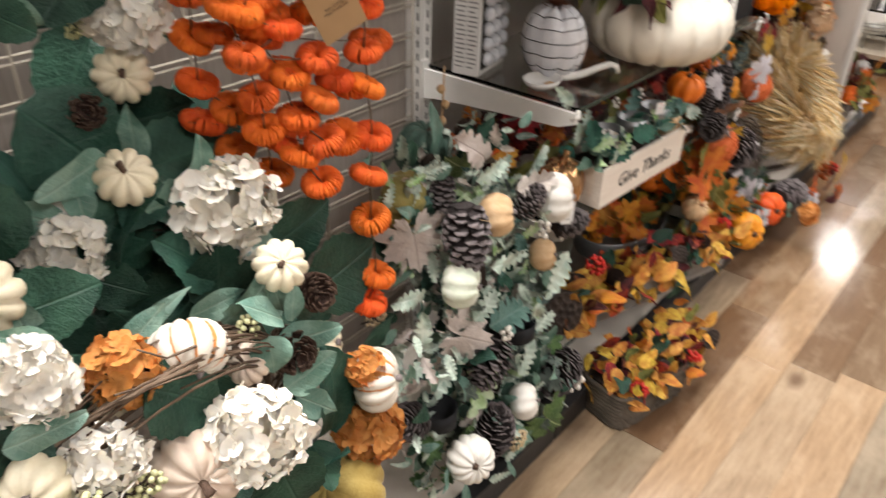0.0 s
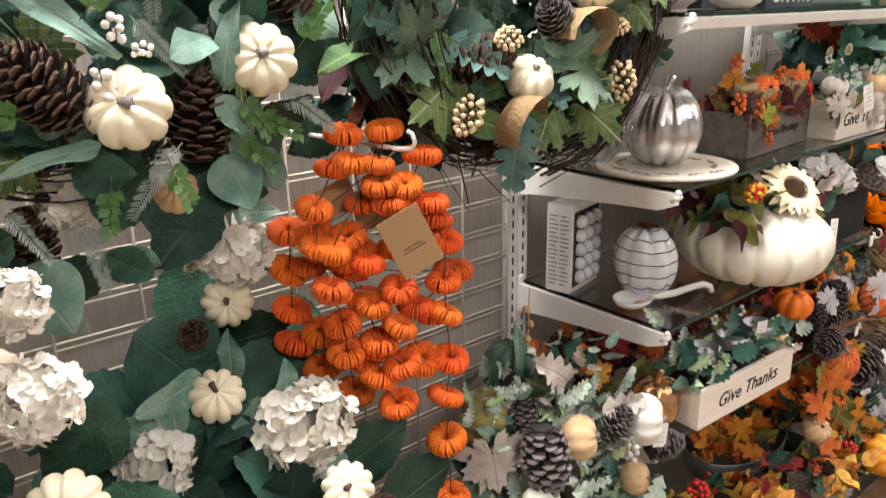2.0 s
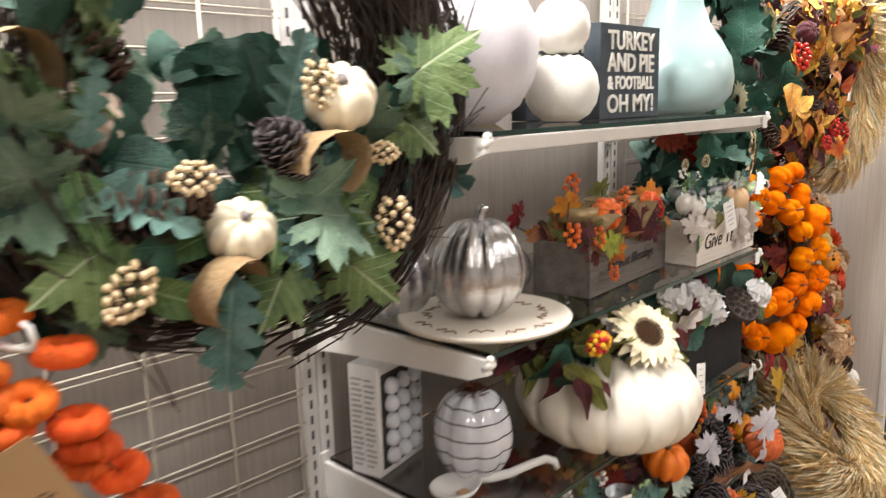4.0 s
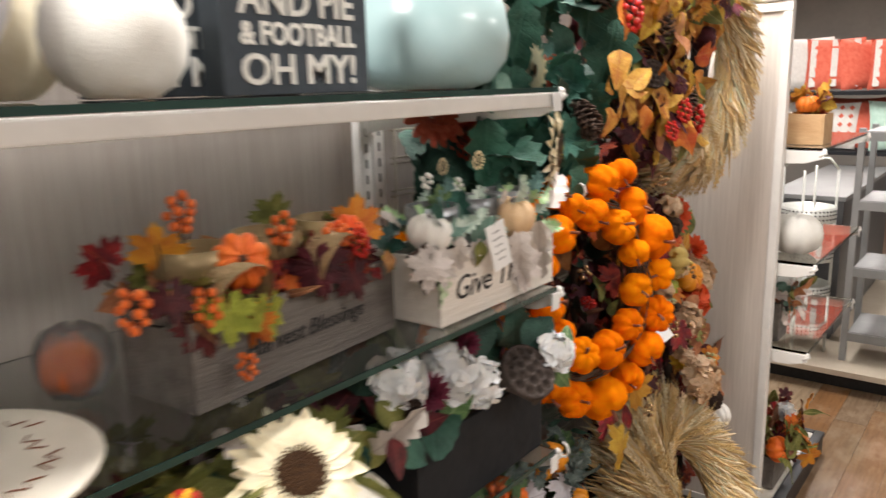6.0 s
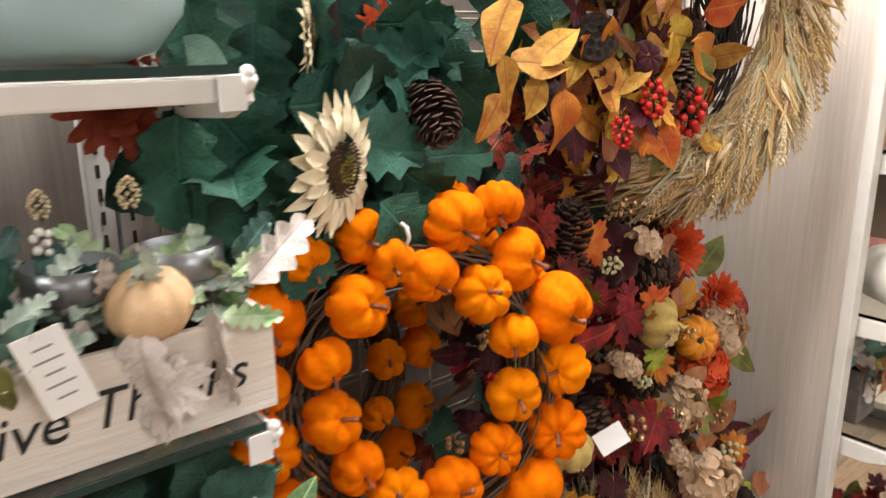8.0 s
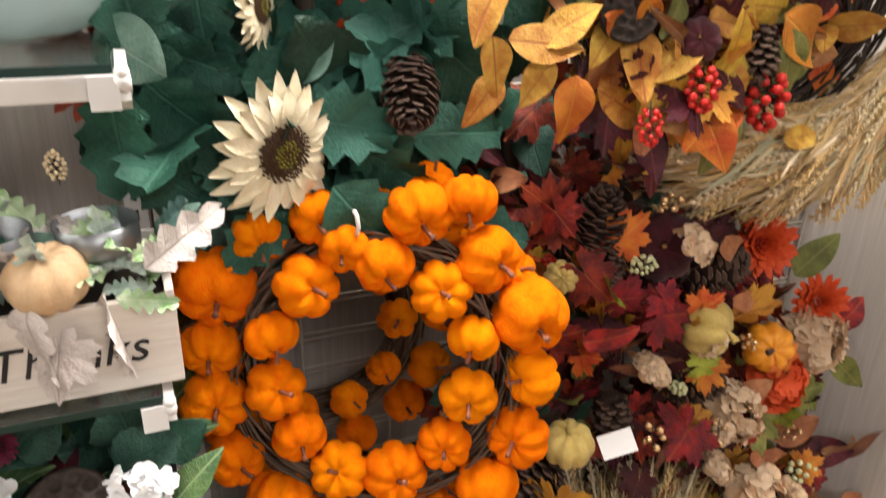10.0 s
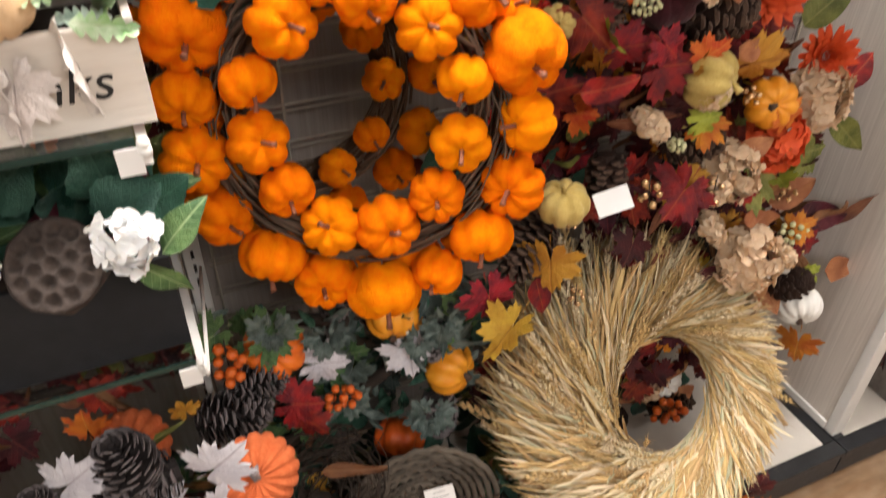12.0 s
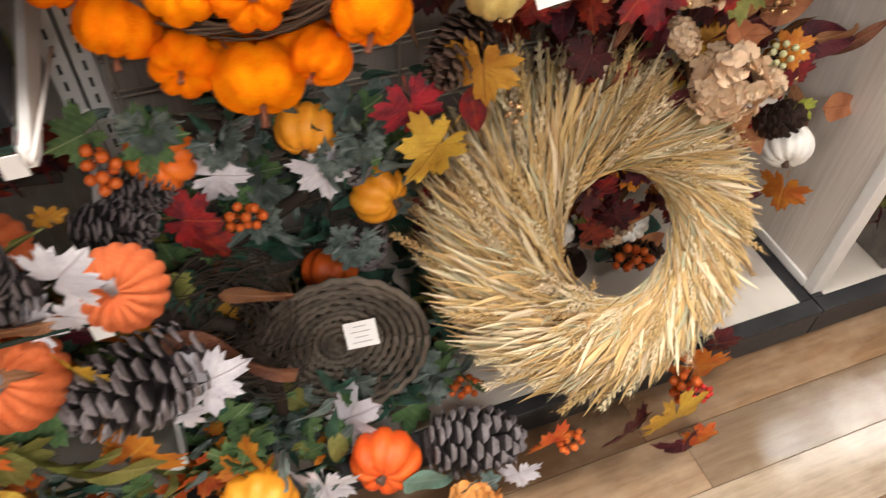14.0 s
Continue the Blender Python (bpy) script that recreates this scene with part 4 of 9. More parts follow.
def ring_mesh(mat, centre_r, tube_r, n=90, seed=0, wire=0.0028, stray=6, arc=(0, 360)):
    """A ring of wound twigs in the plane of local x and y."""
    rnd = random.Random(seed)
    j = Joined()
    for i in range(n):
        a0 = radians(rnd.uniform(*arc))
        span = rnd.uniform(0.8, 2.2)
        ph = rnd.uniform(0, 6.28)
        rr = tube_r * math.sqrt(rnd.random())
        tw = rnd.uniform(-2.5, 2.5)
        pts = []
        for k in range(8):
            a = a0 + span * k / 7
            q = ph + tw * k / 7
            R = centre_r + rr * math.cos(q)
            pts.append((R * math.cos(a), R * math.sin(a), rr * math.sin(q)))
        if i < stray:
            e = Vector(pts[-1])
            pts[-1] = tuple(e * rnd.uniform(1.1, 1.3))
        j.add(*tube_data(pts, wire * rnd.uniform(0.5, 1.3), 4, 0.6))
    return j.mesh("twig_ring", mat)


# ---- placing ----
LOOK = {
    "f": (0.86, -0.36, 0.30), "fu": (0.66, -0.26, 0.70), "u": (0.12, -0.04, 1.0), "fd": (0.75, -0.3, -0.55), "d": (0.15, 0, -1.0),
    "fl": (0.60, -0.80, 0.08), "fr": (0.80, 0.55, 0.12), "l": (0.2, -1.0, 0.05), "r": (0.2, 1.0, 0.05), "b": (-0.5, 0, -0.6),
    "fx": (0.94, 0.28, 0.02), "fc": (0.80, 0.36, -0.06), "rx": (0.55, 0.83, 0.0), "ul": (0.2, -0.75, 0.7), "ur": (0.2, 0.75, 0.7), "dl": (0.2, -0.75, -0.7), "dr": (0.2, 0.75, -0.7),
}
rng = random.Random(7)


def jitter(v, amount):
    return (Vector(v) + Vector((rng.uniform(-1, 1), rng.uniform(-1, 1), rng.uniform(-1, 1))) * amount).normalized()


def axis_pose(p, axis, r, spin=None, scale=None):
    """A pose whose +z points along axis, at p, with size r."""
    z = Vector(axis).normalized()
    x = z.orthogonal().normalized()
    s = rng.uniform(0, 6.28) if spin is None else spin
    x = Matrix.Rotation(s, 3, z) @ x
    y = z.cross(x)
    m = Matrix((x, y, z)).transposed().to_4x4()
    m.translation = Vector(p)
    sc = scale or (1, 1, 1)
    return m @ Matrix.Diagonal((r * sc[0], r * sc[1], r * sc[2], 1))


def leaf_pose(p, along, face, r, wide=1.0):
    """A pose whose +y runs along the leaf and whose +z is its face."""
    y = Vector(along).normalized()
    z = Vector(face)
    z = (z - y * z.dot(y))
    z = z.normalized() if z.length > 1e-4 else y.orthogonal().normalized()
    x = y.cross(z)
    m = Matrix((x, y, z)).transposed().to_4x4()
    m.translation = Vector(p)
    return m @ Matrix.Diagonal((r * wide, r, r, 1))


PUMPKINS = {
    "cream_pumpkin": ("cream", dict(ribs=9, flat=0.80, depth=0.13), "grey_stem", 0.30, 0.16),
    "cream_mini": ("cream", dict(ribs=10, flat=0.72, depth=0.17), "stem", 0.42, 0.12),
    "blush_pumpkin": ("blush", dict(ribs=11, flat=0.70, depth=0.15), "stem", 0.40, 0.11),
    "striped_pumpkin": ("striped", dict(ribs=11, flat=0.72, depth=0.13), "grey_stem", 0.3, 0.12),
    "white_pumpkin": ("white_fruit", dict(ribs=8, flat=0.80, depth=0.12), "grey_stem", 0.34, 0.13),
    "black_stem_pumpkin": ("white_fruit", dict(ribs=12, flat=0.82, depth=0.14), "stem", 0.3, 0.14),
    "peach_pumpkin": ("peach", dict(ribs=9, flat=0.84, depth=0.08), "grey_stem", 0.34, 0.13),
    "mint_pumpkin": ("mint_fruit", dict(ribs=8, flat=0.82, depth=0.12), "grey_stem", 0.34, 0.13),
    "olive_pumpkin": ("olive_velvet", dict(ribs=8, flat=0.78, depth=0.14), "copper_stem", 0.3, 0.1),
    "gold_pumpkin": ("gold_velvet", dict(ribs=8, flat=0.80, depth=0.16), "gold_velvet", 0.5, 0.12),
    "teal_pumpkin": ("teal_velvet", dict(ribs=10, flat=1.0, depth=0.15), "stem", 0.3, 0.1),
    "wine_pumpkin": ("wine_velvet", dict(ribs=8, flat=0.8, depth=0.1), "gold", 0.3, 0.1),
    "velvet_pumpkin": ("velvet", dict(ribs=8, flat=0.80, depth=0.12), "copper_stem", 0.34, 0.10),
    "orange_pumpkin": ("orange_fruit", dict(ribs=8, flat=0.78, depth=0.17), "stem", 0.32, 0.14),
    "amber_pumpkin": ("amber_fruit", dict(ribs=8, flat=0.80, depth=0.15), "stem", 0.32, 0.14),
    "cloth_pumpkin": ("corduroy", dict(ribs=16, flat=0.80, depth=0.10), "grey_stem", 0.30, 0.17),
    "copper_pumpkin": ("peach", dict(ribs=9, flat=0.82, depth=0.15), "copper_stem", 0.3, 0.12),
}
CONES = {"pine_cone": ("cone", "cone_tip", 0.34), "grey_cone": ("grey_cone", "grey_tip", 0.33), "wide_cone": ("cone", "cone_tip", 0.42), "dark_cone": ("cone", "cone", 0.36)}
BLOOMS = {"hydrangea": ("petal_cream", None), "white_hydrangea": ("petal_white", None), "peach_hydrangea": ("petal_peach", None), "orange_bloom": ("petal_orange", None), "red_bloom": ("petal_red", None)}
SPRAYS = {"white_berries": ("berry_white", 7, 0.34), "cream_berries": ("berry_cream", 38, 0.145), "green_berries": ("berry_green", 22, 0.19), "red_berries": ("berry_red", 26, 0.18), "orange_berries": ("berry_orange", 12, 0.26), "gold_berries": ("berry_gold", 8, 0.24)}
LEAVES = {
    "eucalyptus_leaf": ("ovate", "sage", dict(width=0.95, saw=0.0, fold=0.05)),
    "sage_leaf": ("ovate", "sage", dict(width=0.5, saw=0.0)),
    "blade_leaf": ("ovate", "sage", dict(width=0.26, saw=0.0, point=0.9)),
    "dark_leaf": ("ovate", "dark_green", dict(width=0.84, saw=0.014)),
    "ivy_leaf": ("lobed", "ivy_green", dict(lobes=4, width=0.85, cut=0.30)),
    "fresh_leaf": ("maple", "fresh_green", {}),
    "magnolia_leaf": ("ovate", "magnolia", dict(width=0.5, saw=0.0)),
    "grey_green_leaf": ("maple", "grey_green", {}),
    "lime_leaf": ("maple", "lime", {}),
    "dusty_leaf": ("lobed", "dusty", dict(lobes=6, width=0.5)),
    "teal_oak_leaf": ("lobed", "teal_leaf", dict(lobes=5, width=0.62)),
    "mint_leaf": ("lobed", "mint_leaf", dict(lobes=5, width=0.5)),
    "pale_oak_leaf": ("lobed", "pale_leaf", dict(lobes=4, width=0.55, cut=0.45)),
    "pale_maple_leaf": ("maple", "pale_leaf", {}),
    "lilac_leaf": ("maple", "lilac_leaf", {}),
    "yellow_leaf": ("ovate", "yellow", dict(width=0.55, saw=0.0)),
    "gold_maple_leaf": ("maple", "gold_leaf", {}),
    "orange_maple_leaf": ("maple", "orange_leaf", {}),
    "red_maple_leaf": ("maple", "red_leaf", {}),
    "burgundy_leaf": ("maple", "burgundy", {}),
    "wine_leaf": ("ovate", "burgundy", dict(width=0.5, saw=0.0)),
    "brown_blade": ("ovate", "brown_leaf", dict(width=0.22, saw=0.0, point=0.9)),
    "copper_leaf": ("ovate", "copper_leaf", dict(width=0.62, saw=0.0)),
    "olive_leaf": ("ovate", "olive", dict(width=0.5, saw=0.0)),
    "olive_maple_leaf": ("maple", "olive", {}),
    "olive_blade": ("ovate", "olive", dict(width=0.2, saw=0.0, point=0.9)),
    "orange_leaf": ("ovate", "orange_leaf", dict(width=0.6, saw=0.0)),
    "red_leaf": ("ovate", "red_leaf", dict(width=0.55, saw=0.0)),
    "green_maple_leaf": ("maple", "magnolia", {}),
    "slate_blade": ("ovate", "slate_leaf", dict(width=0.26, saw=0.0, point=0.9)),
    "green_blade": ("ovate", "dark_green", dict(width=0.28, saw=0.0, point=0.9)),
    "slate_ivy": ("maple", "slate_leaf", {}),
    "needle_frond": ("frond", "frond", {}),
}


def leaf_mesh(kind, seed):
    shape, mat, kw = LEAVES[kind]
    if shape == "ovate":
        return ovate_mesh(mat, seed=seed % 4, droop=(0.12, 0.28, 0.4, 0.05)[seed % 4], **kw)
    if shape == "maple":
        return maple_mesh(mat, seed=seed % 4, cup=(0.10, 0.2, -0.12, 0.15)[seed % 4])
    if shape == "lobed":
        return lobed_mesh(mat, seed=seed % 3, droop=(0.1, 0.25, 0.35)[seed % 3], **kw)
    return frond_mesh(mat, seed % 3)


def stemmed(owner, name, me, stem, length, width, m):
    ob = part(name, me, owner, m)
    st = part("stem", stem_mesh(stem, length, width, rng.choice((0.08, 0.18, 0.25))), ob)
    top = max(v.co.z for v in me.vertices) * 0.62
    st.matrix_basis = Matrix.Translation((0, 0, top))
    return ob


def place(owner, kind, x, y, z, r, way="f"):
    """Puts one piece of a kind on a thing, at a place in the world."""
    p, d = Vector((x, y, z)), LOOK[way]
    if kind in PUMPKINS:
        mat, kw, stem, length, width = PUMPKINS[kind]
        me = pumpkin_mesh(mat, seed=rng.randrange(3), **kw)
        return stemmed(owner, "pumpkin", me, stem, length, width, axis_pose(p, jitter(d, 0.12), r))
    if kind in CONES:
        a, b, fat = CONES[kind]
        return part("pine_cone", cone_mesh(a, b, rng.randrange(2), fat=fat), owner, axis_pose(p, jitter(d, 0.1), r * 2.1))
    if kind in BLOOMS:
        a, h = BLOOMS[kind]
        few = kind == "white_hydrangea"
        return part("flower", bloom_mesh(a, 30 if few else 76, rng.randrange(3), h, 1.5 if few else 1.0), owner, axis_pose(p, jitter(d, 0.15), r))
    if kind == "harvest_berries":
        return part("berry_spray", berries_mesh("berry_yellow", 40, 0, 0.16, 0.9, second="berry_red"), owner, leaf_pose(p, jitter(d, 0.1), LOOK["f"], r))
    if kind in SPRAYS:
        a, n, s = SPRAYS[kind]
        return part("berry_spray", berries_mesh(a, n, rng.randrange(2), s), owner, leaf_pose(p, jitter(d, 0.1), LOOK["f"], r))
    if kind == "lotus_pod":
        return part("seed_pod", pod_mesh(), owner, axis_pose(p, jitter(d, 0.1), r))
    if kind == "sunflower":
        return part("sunflower", sunflower_mesh(), owner, axis_pose(p, d, r))
    if kind == "dark_sunflower":
        return part("sunflower", sunflower_mesh(heart="seed"), owner, axis_pose(p, d, r))
    if kind == "dahlia":
        return part("flower", dahlia_mesh("petal_rust"), owner, axis_pose(p, d, r))
    if kind == "red_dahlia":
        return part("flower", dahlia_mesh("petal_red"), owner, axis_pose(p, d, r))
    if kind == "succulent":
        for k in range(11):
            a = 2.4 * k
            side = Vector((0.25, math.cos(a), math.sin(a)))
            tuft = part("leaf", leaf_mesh("slate_ivy" if k % 3 else "slate_blade", rng.randrange(12)), owner, leaf_pose(p + side * r * 0.25 + Vector((0.004 * (k % 4), 0, 0)), jitter(side, 0.3), jitter(d, 0.4), r * rng.uniform(0.75, 1.1)))
        return tuft
    if kind == "wine_dahlia":
        return part("flower", dahlia_mesh("petal_wine"), owner, axis_pose(p, d, r))
    me = leaf_mesh(kind, rng.randrange(12))
    face = jitter(LOOK["f"], 0.5)
    along = jitter(d, 0.22)
    m = leaf_pose(p, along, face, 2 * r)
    m.translation = p - along * r
    return part("leaf" if kind != "needle_frond" else "frond", me, owner, m)


def dress(owner, rows):
    for row in rows:
        place(owner, *row)


def leaves_on_ring(owner, centre, normal, R, tube_r, kinds, count, size, arc=(0, 360), out=0.5, depth=0.0):
    """Scatters leaves over a ring: kinds is a list with repeats for weight."""
    n = Vector(normal).normalized()
    u = Vector((0, 0, 1)).cross(n).normalized()
    w = n.cross(u)
    for _ in range(count):
        a = radians(rng.uniform(*arc))
        e = u * math.cos(a) + w * math.sin(a)
        tang = -u * math.sin(a) + w * math.cos(a)
        ph = rng.uniform(-1.9, 1.9)
        base = Vector(centre) + e * (R + tube_r * math.sin(ph)) + n * (tube_r * math.cos(ph) * 0.8 + depth)
        along = jitter(e * (math.sin(ph) * out + 0.15) + tang * rng.choice((-0.7, 0.7)) + n * 0.25, 0.45)
        face = jitter(n + e * math.sin(ph) * 0.6, 0.3)
        kind = rng.choice(kinds)
        r = size * rng.uniform(0.7, 1.25)
        part("frond" if kind == "needle_frond" else "leaf", leaf_mesh(kind, rng.randrange(12)), owner, leaf_pose(base, along, face, r))


def leaves_in_box(owner, lo, hi, kinds, count, size, up=0.2, spread=0.5):
    """Scatters leaves through a block of space, facing the aisle."""
    for _ in range(count):
        p = Vector([rng.uniform(a, b) for a, b in zip(lo, hi)])
        along = jitter((0.35, rng.uniform(-1, 1), rng.uniform(-1, 1) + up), spread)
        kind = rng.choice(kinds)
        r = size * rng.uniform(0.65, 1.25)
        part("frond" if kind == "needle_frond" else "leaf", leaf_mesh(kind, rng.randrange(12)), owner, leaf_pose(p, along, jitter(LOOK["f"], 0.65), r))


def text_mesh(body, size, mat, depth=0.0006, shear=0.0, bold=0.0):
    cu = bpy.data.curves.new("lettering", "FONT")
    cu.body, cu.size, cu.extrude, cu.shear, cu.offset = body, size, depth, shear, bold
    cu.align_x, cu.align_y = "CENTER", "CENTER"
    cu.resolution_u = 3
    ob = bpy.data.objects.new("lettering", cu)
    scene.collection.objects.link(ob)
    dg = bpy.context.evaluated_depsgraph_get()
    me = bpy.data.meshes.new_from_object(ob.evaluated_get(dg))
    bpy.data.objects.remove(ob)
    me.materials.clear()
    me.materials.append(M[mat])
    return me


def facing(p, right, up):
    """A pose with +x along right and +y along up."""
    x = Vector(right).normalized()
    y = Vector(up)
    y = (y - x * y.dot(x)).normalized()
    m = Matrix((x, y, x.cross(y))).transposed().to_4x4()
    m.translation = Vector(p)
    return m


def swing_tag(name, p, right, up, w, h, mat, label, owner=None, bars=4, ink="mid_grey", accent=None):
    """A price or hang tag: card with rounded corners, lines of print as bars."""
    base = facing(p, right, up)
    card = box_bm(-w / 2, w / 2, -h / 2, h / 2, -0.0006, 0.0006, 0.0004)
    if owner is None:
        t = new(name, to_mesh(name, card, mat, smooth=False))
        t.matrix_basis = base
        tagged(t, label, "price tag")
    else:
        t = part(name, to_mesh(name, card, mat, smooth=False), owner, base, label)
    j = Joined()
    for k in range(bars):
        y = h * (0.30 - 0.6 * k / max(1, bars - 1))
        ww = w * (0.30 if k % 2 else 0.20)
        j.add([Vector(q) for q in ((-ww, y, 0.0009), (ww, y, 0.0009), (ww, y + h * 0.028, 0.0009), (-ww, y + h * 0.028, 0.0009))], [(0, 1, 2, 3)])
    me = j.mesh("print", accent or ink, smooth=False)
    part("print", me, t, base)
    return t

# ---- what hangs and lies where: kind, place, size, way it faces ----
EVERGREEN = [
    ("cream_pumpkin", -0.93, 0.556, 1.687, 0.0523, "f"), ("cream_pumpkin", -0.94, 0.758, 1.738, 0.0507, "f"), ("cream_pumpkin", -0.95, 0.784, 1.922, 0.0385, "f"),
    ("cream_pumpkin", -1.05, 0.71, 1.863, 0.0267, "f"), ("peach_pumpkin", -1.02, 0.639, 1.545, 0.0353, "f"), ("pine_cone", -0.98, 0.823, 1.853, 0.0722, "ul"),
    ("pine_cone", -0.98, 0.671, 1.659, 0.0634, "u"), ("pine_cone", -0.95, 0.464, 1.719, 0.0633, "ul"), ("pine_cone", -1.08, 0.442, 1.493, 0.0475, "u"),
    ("white_berries", -0.92, 0.526, 1.733, 0.0223, "d"), ("white_berries", -0.92, 0.552, 1.779, 0.0183, "u"), ("white_berries", -0.93, 0.738, 1.893, 0.0217, "d"),
    ("white_berries", -0.92, 0.573, 1.76, 0.0143, "r"), ("eucalyptus_leaf", -0.93, 0.657, 1.772, 0.0341, "l"), ("eucalyptus_leaf", -0.95, 0.753, 1.573, 0.0357, "d"),
    ("blade_leaf", -0.92, 0.7, 1.77, 0.0735, "u"),
]
EVERGREEN2 = [
    ("blade_leaf", -0.92, 0.455, 1.64, 0.0614, "l"), ("blade_leaf", -0.93, 0.499, 1.798, 0.0748, "dr"), ("eucalyptus_leaf", -0.95, 0.868, 1.793, 0.0389, "dr"),
    ("eucalyptus_leaf", -0.97, 0.525, 1.869, 0.0421, "l"), ("needle_frond", -0.95, 0.617, 1.868, 0.0733, "d"), ("needle_frond", -0.93, 0.608, 1.764, 0.0516, "dr"),
    ("needle_frond", -0.95, 0.841, 1.657, 0.0658, "dr"), ("needle_frond", -0.93, 0.579, 1.591, 0.0641, "dl"), ("needle_frond", -1, 0.506, 1.471, 0.0586, "d"),
    ("fresh_leaf", -0.93, 0.718, 1.709, 0.032, "d"), ("sage_leaf", -0.93, 0.713, 1.658, 0.0443, "dr"), ("dark_leaf", -0.95, 0.531, 1.592, 0.0557, "d"),
    ("dark_leaf", -0.99, 0.702, 1.558, 0.0724, "r"), ("dark_leaf", -1.05, 0.653, 1.466, 0.0703, "dl"), ("hydrangea", -1.08, 0.498, 1.555, 0.0483, "f"),
    ("dark_leaf", -0.98, 0.855, 1.737, 0.062, "dr"),
]
HYDRANGEA = [
    ("hydrangea", -1.110, 0.761, 1.400, 0.0586, "f"), ("cream_mini", -1.121, 0.744, 1.304, 0.0480, "f"), ("cream_mini", -1.012, 0.660, 1.188, 0.0481, "fu"),
    ("hydrangea", -0.945, 0.787, 1.110, 0.0787, "f"), ("cream_mini", -0.808, 0.780, 1.058, 0.0448, "fu"), ("wide_cone", -0.810, 0.849, 0.971, 0.0359, "f"),
    ("cream_mini", -0.912, 0.391, 1.151, 0.0571, "f"), ("hydrangea", -1.043, 0.557, 1.093, 0.0596, "f"), ("green_berries", -1.040, 0.539, 1.108, 0.0284, "d"),
    ("hydrangea", -0.859, 0.373, 1.352, 0.0499, "f"), ("hydrangea", -0.878, 0.369, 1.478, 0.0399, "f"), ("wide_cone", -1.064, 0.723, 1.084, 0.0399, "fd"),
    ("wide_cone", -1.111, 0.670, 1.266, 0.0322, "f"), ("blush_pumpkin", -0.920, 0.345, 1.372, 0.0349, "fl"), ("green_berries", -1.140, 0.700, 1.392, 0.0180, "dl"),
]
HYDRANGEA2 = [
    ("dark_leaf", -1.12, 0.677, 1.472, 0.072, "ul"), ("dark_leaf", -1.18, 0.688, 1.297, 0.0885, "dl"), ("dark_leaf", -1.15, 0.799, 1.21, 0.0769, "r"),
    ("dark_leaf", -1.09, 0.639, 1.219, 0.1041, "dr"), ("dark_leaf", -1.08, 0.501, 1.192, 0.0884, "ul"), ("dark_leaf", -1.02, 0.443, 1.185, 0.0743, "dl"),
    ("dark_leaf", -1, 0.496, 1.044, 0.0784, "r"), ("dark_leaf", -1.02, 0.657, 1.078, 0.0948, "dr"), ("dark_leaf", -1.06, 0.794, 1.166, 0.0847, "r"),
    ("dark_leaf", -0.92, 0.739, 0.997, 0.0751, "d"), ("dark_leaf", -0.9, 0.893, 1.034, 0.0893, "r"), ("dark_leaf", -0.88, 0.98, 0.923, 0.0941, "r"),
    ("sage_leaf", -1.08, 0.719, 1.218, 0.0511, "u"), ("sage_leaf", -1.02, 0.589, 1.21, 0.0653, "l"), ("sage_leaf", -1.02, 0.588, 1.167, 0.0472, "d"),
    ("sage_leaf", -0.97, 0.77, 1.186, 0.0497, "u"),
]
HYDRANGEA3 = [
    ("sage_leaf", -1.04, 0.524, 1.163, 0.0556, "ul"), ("sage_leaf", -0.9, 0.807, 1.047, 0.0555, "dr"), ("sage_leaf", -0.82, 0.73, 1.003, 0.0565, "r"),
    ("sage_leaf", -0.84, 0.788, 0.999, 0.0539, "u"), ("eucalyptus_leaf", -0.97, 0.801, 1.152, 0.0407, "ur"), ("eucalyptus_leaf", -1, 0.713, 1.127, 0.04, "l"),
    ("sage_leaf", -1.1, 0.809, 1.467, 0.0404, "r"), ("sage_leaf", -1.12, 0.802, 1.373, 0.0417, "dr"), ("olive_pumpkin", -1.2, 0.749, 0.836, 0.0839, "fd"),
    ("sage_leaf", -0.9, 0.425, 1.105, 0.0493, "u"), ("sage_leaf", -0.9, 0.382, 1.127, 0.0319, "ul"),
]
STRIPED = [
    ("striped_pumpkin", -0.8, 0.597, 1.002, 0.0612, "fd"), ("striped_pumpkin", -0.78, 0.959, 0.716, 0.065, "fr"), ("blush_pumpkin", -0.74, 0.543, 0.842, 0.0731, "f"),
    ("cream_pumpkin", -0.78, 0.351, 0.942, 0.0464, "fl"), ("blush_pumpkin", -0.8, 0.692, 0.917, 0.0371, "ul"), ("gold_pumpkin", -0.78, 0.862, 0.487, 0.0872, "dr"),
    ("cream_mini", -0.82, 0.488, 0.981, 0.0367, "f"), ("hydrangea", -0.7, 0.628, 0.88, 0.074, "f"), ("hydrangea", -0.76, 0.431, 0.94, 0.052, "f"),
    ("hydrangea", -0.80, 0.385, 1.085, 0.052, "f"), ("hydrangea", -0.8, 0.341, 1.125, 0.041, "f"), ("orange_bloom", -0.8, 0.501, 1.027, 0.0493, "f"),
    ("orange_bloom", -0.78, 0.932, 0.596, 0.0635, "f"), ("orange_bloom", -0.78, 0.93, 0.763, 0.0381, "f"), ("wide_cone", -0.82, 0.793, 0.873, 0.045, "f"),
    ("wide_cone", -0.82, 0.437, 0.951, 0.0241, "f"),
]
